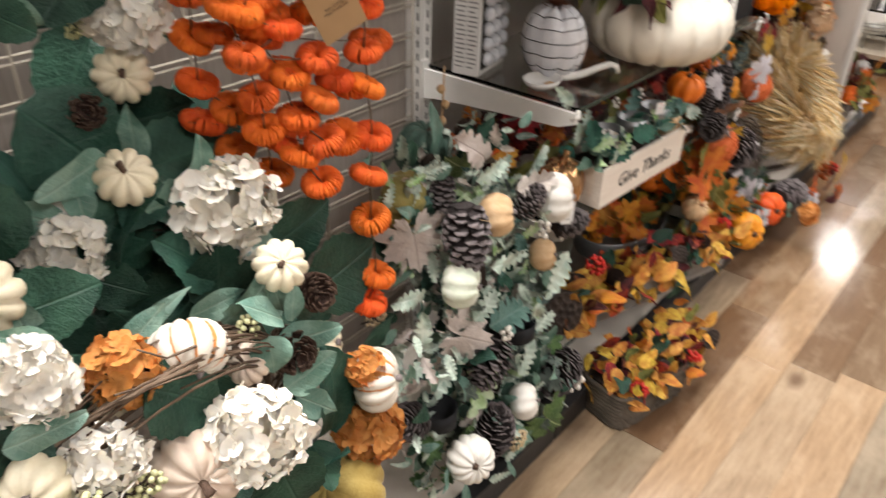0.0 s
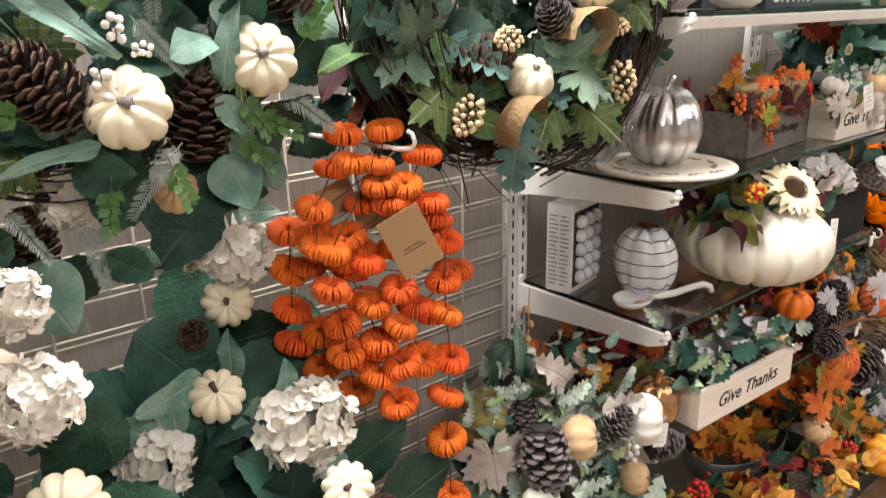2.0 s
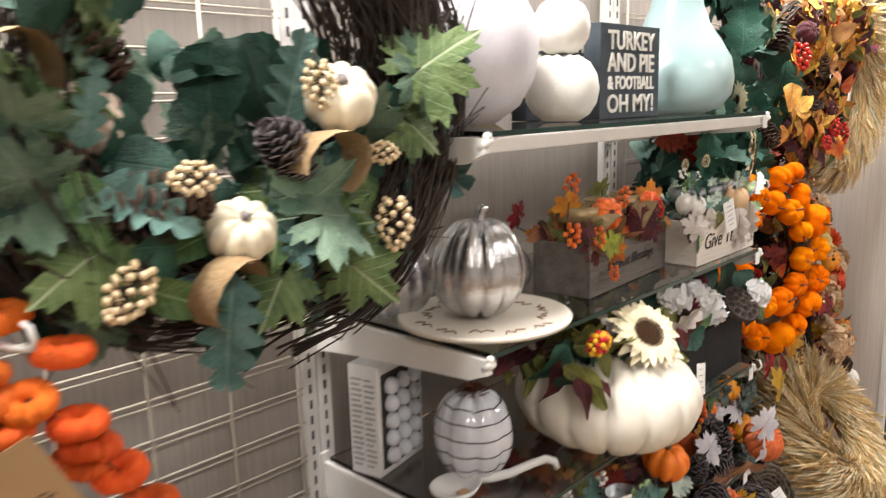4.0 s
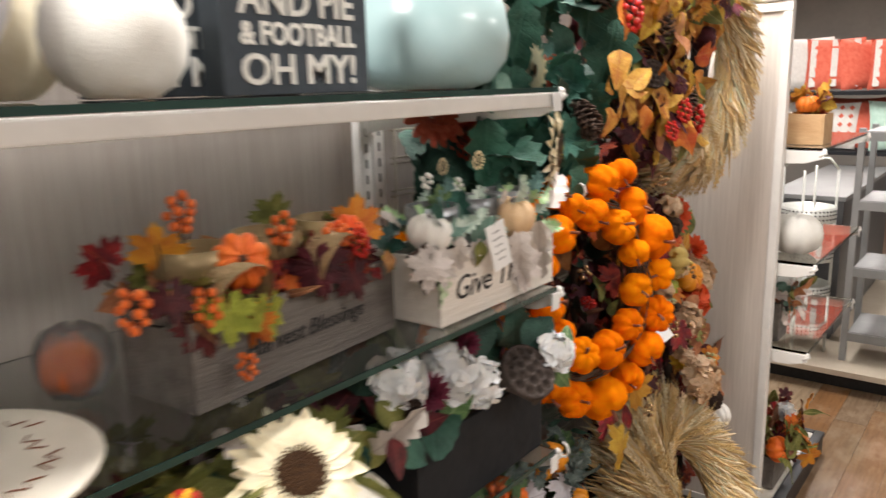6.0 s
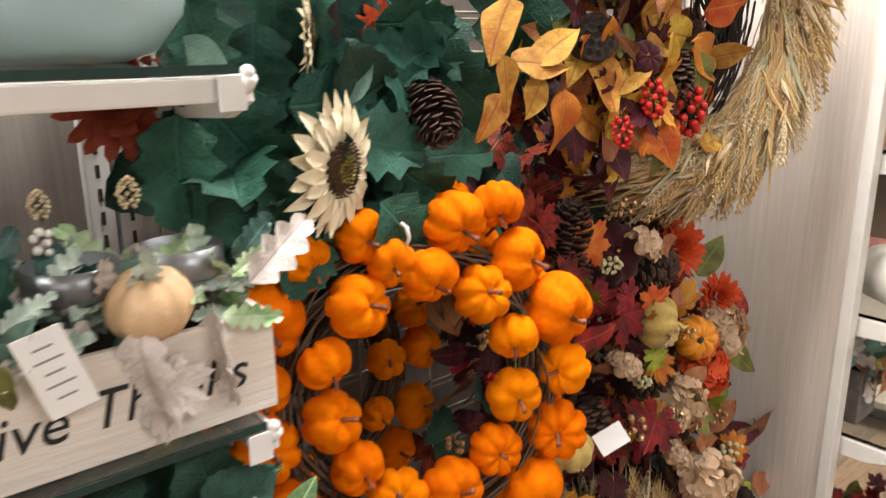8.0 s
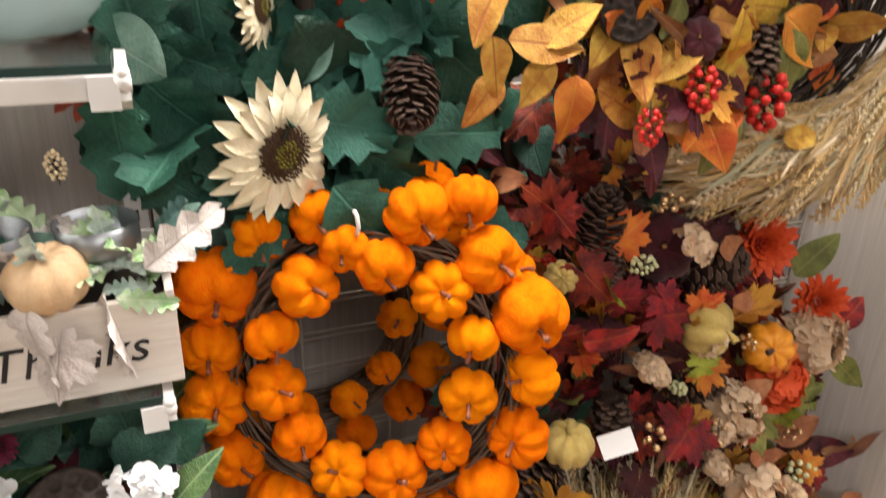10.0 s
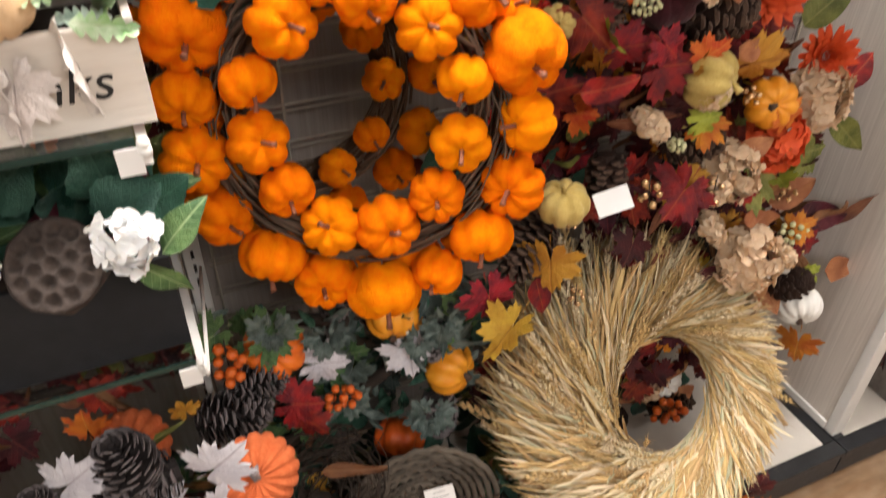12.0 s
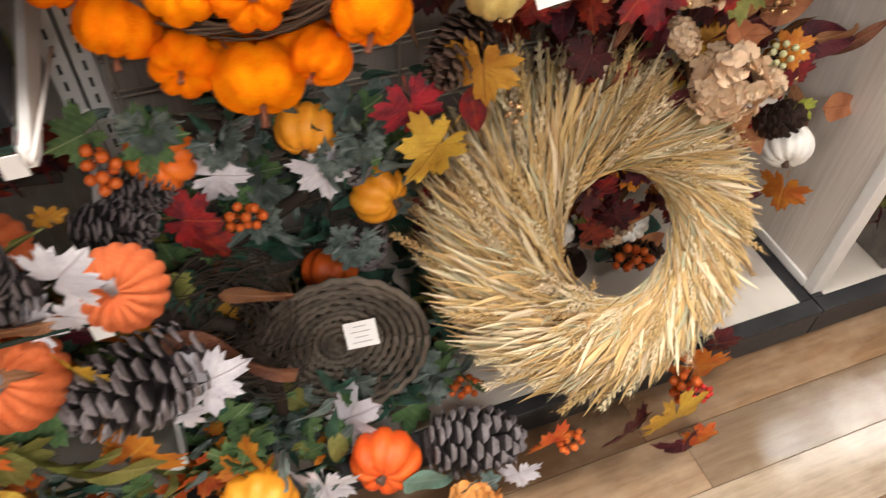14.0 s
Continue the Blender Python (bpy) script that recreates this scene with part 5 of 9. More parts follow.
STRIPED2 = [
    ("green_berries", -0.78, 0.688, 0.988, 0.0249, "u"), ("green_berries", -0.72, 0.393, 0.922, 0.0315, "l"), ("green_berries", -0.72, 0.438, 0.902, 0.0272, "r"),
    ("dark_leaf", -0.76, 0.56, 0.961, 0.0748, "dr"), ("dark_leaf", -0.78, 0.863, 0.734, 0.1016, "u"), ("dark_leaf", -0.74, 0.699, 0.67, 0.0848, "d"),
    ("dark_leaf", -0.8, 0.335, 0.997, 0.0619, "dl"), ("dark_leaf", -0.86, 1.028, 0.731, 0.0828, "ur"), ("dark_leaf", -0.84, 0.451, 0.992, 0.0642, "d"),
    ("sage_leaf", -0.78, 0.718, 1.016, 0.0536, "ul"), ("sage_leaf", -0.8, 0.823, 0.895, 0.0619, "r"), ("sage_leaf", -0.78, 0.803, 0.842, 0.062, "r"),
    ("sage_leaf", -0.76, 0.795, 0.78, 0.0556, "dr"), ("sage_leaf", -0.76, 0.376, 1.03, 0.0503, "r"), ("sage_leaf", -0.85, 0.561, 1.037, 0.0463, "ur"),
    ("eucalyptus_leaf", -0.76, 0.712, 0.94, 0.0346, "d"),
]
STRIPED3 = [
    ("sage_leaf", -0.84, 0.681, 1.022, 0.0495, "r"), ("sage_leaf", -0.82, 0.406, 1.12, 0.0434, "ul"), ("blade_leaf", -0.86, 0.597, 1.044, 0.0516, "ur"),
    ("dark_leaf", -0.76, 0.58, 0.726, 0.0651, "r"), ("dark_leaf", -0.9, 0.473, 1.108, 0.0636, "r"), ("dark_leaf", -0.86, 0.884, 0.867, 0.0745, "r"),
    ("cream_pumpkin", -0.86, 0.894, 0.801, 0.0492, "fr"), ("sage_leaf", -0.8, 0.793, 0.984, 0.038, "u"),
]
GRAPEVINE = [
    ("blush_pumpkin", -0.98, 1.125, 1.823, 0.0499, "f"), ("cream_pumpkin", -0.89, 1.454, 1.845, 0.0549, "fu"), ("cream_pumpkin", -0.88, 1.27, 1.676, 0.0477, "fu"),
    ("pine_cone", -0.92, 1.179, 1.716, 0.0626, "r"), ("grey_cone", -0.9, 1.368, 1.775, 0.0517, "ul"), ("pine_cone", -0.98, 1.142, 1.912, 0.0495, "ul"),
    ("cream_berries", -0.87, 1.225, 1.752, 0.0339, "l"), ("cream_berries", -0.88, 1.131, 1.644, 0.0411, "dl"), ("cream_berries", -0.86, 1.524, 1.683, 0.0435, "d"),
    ("cream_berries", -0.88, 1.409, 1.886, 0.0362, "d"), ("cream_berries", -0.87, 1.498, 1.762, 0.027, "r"), ("teal_oak_leaf", -0.88, 1.242, 1.548, 0.0754, "d"),
    ("teal_oak_leaf", -0.92, 1.683, 1.748, 0.0869, "dr"), ("teal_oak_leaf", -0.92, 1.398, 1.867, 0.0651, "u"), ("teal_oak_leaf", -0.95, 1.183, 1.765, 0.0509, "r"),
    ("teal_oak_leaf", -0.92, 1.718, 1.867, 0.0741, "u"),
]
GRAPEVINE2 = [
    ("fresh_leaf", -0.92, 1.069, 1.652, 0.0727, "dl"), ("fresh_leaf", -0.86, 1.63, 1.904, 0.0866, "ur"), ("fresh_leaf", -0.87, 1.471, 1.579, 0.0687, "dr"),
    ("fresh_leaf", -0.88, 1.315, 1.581, 0.0592, "dl"), ("magnolia_leaf", -0.98, 0.985, 1.774, 0.0752, "ul"), ("magnolia_leaf", -0.98, 0.949, 1.744, 0.0697, "l"),
    ("grey_green_leaf", -0.95, 1.018, 1.727, 0.0758, "dl"), ("grey_green_leaf", -0.86, 1.422, 1.68, 0.0823, "r"), ("grey_green_leaf", -0.88, 1.411, 1.718, 0.0658, "ur"),
    ("grey_green_leaf", -0.88, 1.641, 1.871, 0.0765, "dr"), ("grey_green_leaf", -0.98, 1.033, 1.814, 0.0621, "ul"), ("fresh_leaf", -0.88, 1.606, 1.786, 0.0588, "dr"),
    ("fresh_leaf", -0.98, 1.109, 1.869, 0.0491, "r"), ("dark_leaf", -1.02, 1.321, 1.861, 0.0663, "d"), ("dark_leaf", -1, 1.395, 1.87, 0.062, "u"),
    ("magnolia_leaf", -1, 1.026, 1.843, 0.0527, "u"),
]
SUCCULENT = [
    ("grey_cone", -0.8, 1.255, 0.907, 0.0695, "d"), ("grey_cone", -0.78, 1.345, 0.523, 0.0688, "dl"), ("grey_cone", -0.9, 1.289, 0.958, 0.0446, "d"),
    ("grey_cone", -0.76, 1.68, 0.278, 0.0777, "l"), ("grey_cone", -0.74, 1.325, 0.328, 0.074, "u"), ("grey_cone", -0.8, 1.49, 0.895, 0.0446, "ur"),
    ("grey_cone", -0.82, 1.099, 0.473, 0.0623, "ul"), ("grey_cone", -0.8, 1.698, 0.751, 0.0498, "r"), ("peach_pumpkin", -0.8, 1.361, 0.913, 0.0498, "fr"),
    ("white_pumpkin", -0.8, 1.599, 0.864, 0.0619, "fr"), ("mint_pumpkin", -0.79, 1.232, 0.8, 0.0538, "fr"), ("black_stem_pumpkin", -0.72, 1.208, 0.335, 0.0611, "f"),
    ("white_pumpkin", -0.74, 1.461, 0.332, 0.0505, "fr"), ("olive_pumpkin", -0.95, 1.229, 0.941, 0.0718, "fr"), ("peach_pumpkin", -0.82, 1.611, 0.686, 0.0438, "fr"),
    ("teal_pumpkin", -1.02, 1.367, 0.996, 0.0683, "u"),
]
SUCCULENT2 = [
    ("dusty_leaf", -0.74, 1.333, 0.834, 0.068, "r"), ("dusty_leaf", -0.76, 1.605, 0.656, 0.0893, "dl"), ("pale_oak_leaf", -0.84, 1.318, 1.07, 0.0733, "ul"),
    ("pale_maple_leaf", -0.88, 1.183, 0.883, 0.0749, "d"), ("pale_maple_leaf", -0.78, 1.261, 0.641, 0.0775, "dr"), ("dusty_leaf", -0.84, 1.125, 0.792, 0.0659, "l"),
    ("dusty_leaf", -0.76, 1.52, 0.576, 0.0715, "dr"), ("dusty_leaf", -0.8, 1.2, 0.558, 0.0717, "dl"), ("dusty_leaf", -0.76, 1.491, 0.446, 0.0733, "ur"),
    ("dusty_leaf", -0.82, 1.366, 1.008, 0.0671, "r"), ("dusty_leaf", -0.82, 1.541, 0.961, 0.066, "ur"), ("dusty_leaf", -0.82, 1.141, 0.703, 0.0676, "u"),
    ("dusty_leaf", -0.78, 1.552, 0.836, 0.061, "dr"), ("green_maple_leaf", -0.72, 1.582, 0.187, 0.0875, "dr"), ("sage_leaf", -0.74, 1.358, 0.344, 0.0717, "ul"),
    ("sage_leaf", -0.73, 1.432, 0.226, 0.0679, "dr"),
]
SUCCULENT3 = [
    ("white_berries", -0.78, 1.529, 0.829, 0.0243, "d"), ("cream_berries", -0.72, 1.393, 0.231, 0.0327, "ur"), ("white_berries", -0.75, 1.741, 0.19, 0.0302, "r"),
    ("white_berries", -0.76, 1.379, 0.585, 0.0218, "u"), ("red_berries", -0.8, 1.856, 0.554, 0.042, "dr"), ("lotus_pod", -0.82, 1.772, 0.408, 0.0656, "f"),
    ("fresh_leaf", -0.88, 1.313, 1.026, 0.0607, "ul"), ("blade_leaf", -0.95, 1.335, 1.07, 0.0558, "u"), ("sage_leaf", -0.92, 1.172, 0.819, 0.0747, "dl"),
    ("dusty_leaf", -0.82, 1.107, 0.604, 0.0626, "l"), ("pale_oak_leaf", -0.8, 1.517, 0.932, 0.059, "r"), ("mint_leaf", -0.76, 1.303, 0.472, 0.0684, "dl"),
    ("teal_oak_leaf", -0.78, 1.423, 0.618, 0.0758, "r"), ("dusty_leaf", -0.77, 1.303, 0.712, 0.0641, "ur"), ("dusty_leaf", -0.92, 1.147, 0.998, 0.0408, "u"),
    ("cream_berries", -0.88, 1.039, 0.765, 0.0261, "r"),
]
STRAND0 = [
    (-1, 0.933, 1.6, 0.0352), (-1, 0.906, 1.543, 0.0353), (-0.98, 0.854, 1.485, 0.0346), (-0.97, 0.848, 1.419, 0.0349),
    (-0.96, 0.869, 1.333, 0.0358), (-0.96, 0.884, 1.271, 0.0367), (-0.96, 0.889, 1.213, 0.0373), (-1, 0.925, 1.105, 0.0396),
]
STRAND1 = [
    (-0.97, 1, 1.603, 0.0357), (-0.95, 0.966, 1.549, 0.0352), (-0.94, 0.966, 1.515, 0.0353), (-0.93, 0.978, 1.482, 0.0357),
    (-0.98, 0.918, 1.422, 0.0362), (-0.99, 0.904, 1.381, 0.0366), (-0.97, 0.94, 1.3, 0.0375), (-0.95, 0.95, 1.215, 0.0381),
]
STRAND2 = [
    (-1.06, 0.845, 1.429, 0.0365), (-1.06, 0.84, 1.357, 0.0371), (-1.06, 0.839, 1.281, 0.0378), (-1.06, 0.839, 1.213, 0.0384),
    (-1.03, 0.88, 1.233, 0.0383), (-1.03, 0.876, 1.161, 0.0389), (-1.02, 0.933, 1.18, 0.0395),
]
STRAND3 = [
    (-0.93, 1.051, 1.557, 0.0362), (-0.92, 1.003, 1.512, 0.0356), (-0.91, 1.051, 1.473, 0.0365), (-0.92, 1.065, 1.437, 0.0373),
    (-0.93, 1.099, 1.386, 0.0385), (-0.91, 1.078, 1.315, 0.0384), (-0.9, 1.073, 1.256, 0.0387), (-0.9, 1.083, 1.158, 0.0398),
    (-0.89, 1.061, 1.089, 0.0399), (-0.88, 1.054, 1.001, 0.0404), (-0.87, 1.054, 0.878, 0.0413), (-0.87, 1.027, 0.828, 0.0413),
]
STRAND4 = [
    (-0.96, 0.869, 1.411, 0.0351), (-0.94, 0.852, 1.351, 0.035), (-0.95, 0.937, 1.374, 0.0364), (-0.94, 0.938, 1.299, 0.0369),
    (-0.92, 0.981, 1.323, 0.037), (-0.91, 0.973, 1.255, 0.0373), (-0.9, 0.968, 1.184, 0.0377), (-0.9, 0.956, 1.109, 0.0381),
    (-0.93, 0.941, 1.224, 0.0374), (-0.93, 0.935, 1.158, 0.0379),
]
STRAND5 = [
    (-0.93, 1.027, 1.272, 0.0384), (-0.93, 1.067, 1.249, 0.0393), (-0.93, 1.036, 1.162, 0.0395), (-0.96, 1.145, 1.309, 0.0406),
    (-0.98, 0.932, 1.173, 0.0387), (-1, 0.933, 1.355, 0.0375), (-1.03, 0.862, 1.365, 0.0368), (-0.99, 0.959, 1.475, 0.0366),
    (-1.03, 0.874, 1.436, 0.0363), (-0.99, 0.947, 1.392, 0.0372), (-0.96, 1.008, 1.386, 0.0376), (-0.95, 1.061, 1.404, 0.0381),
    (-0.98, 0.934, 1.552, 0.0353),
]
VELVET_OUT = [
    (-0.878, 3.3, 1.578, 0.0357), (-0.858, 3.321, 1.496, 0.0445), (-0.826, 3.376, 1.416, 0.0515), (-0.812, 3.379, 1.323, 0.04),
    (-0.806, 3.361, 1.226, 0.0448), (-0.811, 3.318, 1.146, 0.0452), (-0.826, 3.255, 1.088, 0.0365), (-0.852, 3.177, 1.055, 0.0544),
    (-0.886, 3.094, 1.074, 0.0416), (-0.917, 3.031, 1.122, 0.0476), (-0.947, 2.974, 1.187, 0.0397), (-0.967, 2.955, 1.275, 0.0463),
    (-0.978, 2.958, 1.36, 0.0401), (-0.984, 2.975, 1.451, 0.052), (-0.971, 3.034, 1.521, 0.0376), (-0.946, 3.111, 1.549, 0.0373),
    (-0.899, 3.235, 1.558, 0.0446),
]
VELVET_IN = [
    (-0.893, 3.185, 1.492, 0.0386), (-0.862, 3.255, 1.457, 0.0408), (-0.837, 3.295, 1.389, 0.0352), (-0.827, 3.288, 1.301, 0.0397),
    (-0.83, 3.254, 1.223, 0.0376), (-0.849, 3.186, 1.176, 0.0448), (-0.878, 3.111, 1.179, 0.0413), (-0.905, 3.061, 1.235, 0.037),
    (-0.925, 3.035, 1.308, 0.0406), (-0.936, 3.036, 1.389, 0.0363), (-0.927, 3.086, 1.461, 0.0426), (-0.915, 3.136, 1.514, 0.0324),
]
SUNFLOWER = [
    ("sunflower", -0.93, 3.059, 1.652, 0.0940, "fc"), ("pine_cone", -0.95, 3.239, 1.707, 0.0517, "fd"), ("dahlia", -1.05, 3.162, 1.785, 0.0567, "f"),
    ("dahlia", -1.1, 2.862, 1.735, 0.0700, "f"), ("red_dahlia", -1.05, 3.13, 1.765, 0.0600, "f"), ("ivy_leaf", -0.97, 2.877, 1.664, 0.0635, "d"),
    ("ivy_leaf", -0.97, 2.96, 1.685, 0.0649, "dr"), ("ivy_leaf", -0.99, 2.932, 1.605, 0.0606, "dr"), ("ivy_leaf", -0.97, 2.916, 1.789, 0.0607, "u"),
    ("ivy_leaf", -0.97, 2.979, 1.748, 0.0535, "dr"), ("ivy_leaf", -0.98, 3.069, 1.77, 0.0658, "r"), ("ivy_leaf", -0.94, 3.144, 1.676, 0.0645, "r"),
    ("ivy_leaf", -0.94, 3.208, 1.609, 0.0604, "dr"), ("ivy_leaf", -0.92, 3.17, 1.544, 0.0714, "dr"), ("ivy_leaf", -0.95, 3.03, 1.531, 0.0479, "dl"),
    ("ivy_leaf", -0.97, 3.001, 1.627, 0.0499, "d"),
]
SUNFLOWER2 = [
    ("ivy_leaf", -0.99, 3.233, 1.777, 0.0518, "ur"), ("ivy_leaf", -0.98, 3.198, 1.729, 0.0518, "ur"), ("ivy_leaf", -1, 3.323, 1.634, 0.0652, "r"),
    ("ivy_leaf", -1, 2.949, 1.561, 0.0443, "dl"), ("ivy_leaf", -1, 2.919, 1.712, 0.0478, "l"), ("ivy_leaf", -0.98, 3.124, 1.74, 0.043, "ur"),
    ("eucalyptus_leaf", -0.96, 2.907, 1.769, 0.0446, "dr"), ("sage_leaf", -0.96, 3.12, 1.758, 0.0418, "ur"),
]
SUNFLOWER3 = [
    ("sunflower", -0.97, 3.051, 1.818, 0.0526, "rx"), ("red_dahlia", -1.05, 3.25, 1.802, 0.0615, "f"), ("ivy_leaf", -0.98, 2.988, 1.769, 0.0601, "d"),
    ("ivy_leaf", -0.97, 3.097, 1.731, 0.0689, "r"), ("ivy_leaf", -0.99, 3.275, 1.791, 0.0707, "ur"), ("ivy_leaf", -1, 3.036, 1.697, 0.0682, "dl"),
    ("dahlia", -1.1, 2.976, 1.678, 0.0651, "f"), ("ivy_leaf", -0.98, 3.218, 1.744, 0.0739, "dr"),
]
SUNFLOWER4 = [
    ("sunflower", -0.99, 3.29, 2.044, 0.0677, "rx"), ("ivy_leaf", -0.97, 3.084, 2.029, 0.083, "u"), ("ivy_leaf", -0.98, 3.346, 1.987, 0.0922, "d"),
    ("ivy_leaf", -0.98, 3.44, 1.851, 0.0964, "d"), ("ivy_leaf", -0.98, 3.026, 1.893, 0.0756, "d"), ("pine_cone", -0.97, 3.356, 2.017, 0.0537, "d"),
]
HARVEST = [
    ("yellow_leaf", -0.9, 3.337, 1.744, 0.0418, "d"), ("yellow_leaf", -0.9, 3.441, 1.798, 0.0485, "ur"), ("yellow_leaf", -0.9, 3.399, 1.724, 0.0405, "dl"),
    ("yellow_leaf", -0.92, 3.334, 1.703, 0.0398, "dl"), ("yellow_leaf", -0.88, 3.6, 1.748, 0.0503, "dl"), ("orange_leaf", -0.88, 3.447, 1.684, 0.0493, "d"),
    ("yellow_leaf", -0.88, 3.702, 1.798, 0.049, "r"), ("orange_leaf", -0.88, 3.853, 1.765, 0.0702, "dr"), ("yellow_leaf", -0.88, 3.881, 1.618, 0.0365, "r"),
    ("orange_leaf", -0.88, 3.682, 1.655, 0.061, "dl"), ("olive_leaf", -0.87, 3.7, 1.632, 0.0503, "dl"), ("olive_leaf", -0.88, 3.812, 1.732, 0.0521, "d"),
    ("red_berries", -0.86, 3.638, 1.732, 0.0339, "d"), ("red_berries", -0.86, 3.558, 1.679, 0.0268, "d"), ("wine_pumpkin", -0.88, 3.636, 1.773, 0.0318, "f"),
    ("pine_cone", -0.9, 3.767, 1.744, 0.0434, "d"),
]
HARVEST2 = [
    ("wine_pumpkin", -0.92, 3.486, 2.028, 0.041, "f"), ("red_berries", -0.9, 3.379, 1.977, 0.0455, "d"), ("pine_cone", -0.92, 3.593, 1.914, 0.0595, "u"),
    ("wine_pumpkin", -0.92, 3.949, 1.911, 0.0443, "fr"), ("orange_leaf", -0.9, 3.923, 1.865, 0.0622, "r"), ("yellow_leaf", -0.9, 3.322, 1.836, 0.0512, "dl"),
    ("yellow_leaf", -0.9, 3.411, 1.773, 0.0531, "r"), ("yellow_leaf", -0.92, 3.696, 1.866, 0.0583, "dr"), ("orange_leaf", -0.9, 3.346, 1.939, 0.0541, "d"),
    ("burgundy_leaf", -0.92, 3.846, 2.005, 0.064, "dr"), ("yellow_leaf", -0.9, 3.687, 1.73, 0.055, "d"), ("red_berries", -0.88, 3.783, 1.709, 0.0459, "d"),
    ("orange_leaf", -0.92, 3.884, 2.077, 0.0644, "r"), ("yellow_leaf", -0.92, 3.533, 2.131, 0.0572, "r"), ("lotus_pod", -0.9, 3.532, 1.809, 0.039, "f"),
    ("yellow_leaf", -0.9, 3.746, 1.814, 0.0626, "l"),
]
AUTUMN = [
    ("pine_cone", -0.98, 3.584, 1.474, 0.0531, "u"), ("pine_cone", -0.98, 3.612, 1.389, 0.0381, "d"), ("wine_pumpkin", -1, 3.729, 1.399, 0.0674, "f"),
    ("pine_cone", -0.98, 3.836, 1.347, 0.0636, "r"), ("red_dahlia", -1, 3.968, 1.369, 0.0617, "f"), ("gold_pumpkin", -0.93, 3.807, 1.255, 0.057, "fr"),
    ("amber_pumpkin", -0.95, 3.991, 1.164, 0.0511, "f"), ("red_bloom", -0.95, 4.028, 1.082, 0.0574, "f"), ("peach_hydrangea", -0.98, 4.15, 1.133, 0.065, "f"),
    ("red_dahlia", -1, 4.163, 1.208, 0.0562, "f"), ("gold_pumpkin", -0.98, 3.52, 1.378, 0.0298, "f"), ("pine_cone", -0.96, 3.831, 1.11, 0.0546, "r"),
    ("peach_hydrangea", -0.93, 3.91, 1.043, 0.0559, "f"), ("gold_berries", -0.88, 3.68, 1.1, 0.0302, "d"), ("gold_berries", -0.9, 3.856, 1.044, 0.0282, "d"),
    ("orange_berries", -1, 3.807, 1.524, 0.0252, "r"),
]
AUTUMN2 = [
    ("red_maple_leaf", -0.98, 3.471, 1.517, 0.0505, "ul"), ("red_maple_leaf", -0.97, 3.503, 1.488, 0.0441, "dr"), ("orange_maple_leaf", -0.96, 3.633, 1.455, 0.0461, "ur"),
    ("red_maple_leaf", -0.95, 3.56, 1.379, 0.0535, "dr"), ("red_maple_leaf", -0.94, 3.728, 1.289, 0.056, "r"), ("red_maple_leaf", -0.95, 3.645, 1.333, 0.048, "r"),
    ("red_leaf", -0.9, 3.583, 1.29, 0.0511, "r"), ("brown_blade", -0.93, 3.688, 1.199, 0.0805, "r"), ("burgundy_leaf", -0.95, 3.807, 1.185, 0.0633, "dr"),
    ("red_maple_leaf", -0.9, 3.771, 1.034, 0.058, "dl"), ("orange_maple_leaf", -0.94, 3.844, 1.157, 0.048, "r"), ("gold_maple_leaf", -0.95, 3.938, 1.255, 0.0692, "r"),
    ("olive_maple_leaf", -0.94, 4.008, 1.01, 0.0697, "r"), ("olive_leaf", -1.02, 4.151, 1.31, 0.063, "ur"), ("wine_leaf", -0.98, 3.864, 1.393, 0.061, "r"),
    ("olive_leaf", -1, 4.317, 0.999, 0.0578, "dr"),
]
AUTUMN3 = [
    ("copper_leaf", -0.95, 4.056, 0.955, 0.048, "u"), ("copper_leaf", -0.95, 4.136, 0.925, 0.0517, "ur"), ("copper_leaf", -0.94, 4.059, 0.878, 0.0488, "r"),
    ("wine_leaf", -0.97, 4.279, 0.806, 0.0793, "r"), ("brown_blade", -0.98, 4.41, 0.778, 0.0686, "ur"), ("brown_blade", -0.95, 4.292, 0.646, 0.082, "dr"),
    ("copper_leaf", -0.96, 4.429, 0.609, 0.054, "r"), ("peach_hydrangea", -0.9, 4.007, 0.818, 0.0661, "f"), ("green_berries", -0.92, 4.116, 0.837, 0.0371, "r"),
    ("dark_cone", -0.93, 4.215, 0.655, 0.0506, "r"), ("wine_leaf", -0.92, 3.955, 0.787, 0.0485, "r"), ("pale_oak_leaf", -0.9, 4.095, 0.756, 0.0374, "r"),
    ("olive_maple_leaf", -0.98, 4.194, 0.995, 0.062, "r"), ("wine_leaf", -0.99, 3.64, 1.472, 0.0468, "r"), ("red_leaf", -1, 4.279, 1.152, 0.0489, "ur"),
]
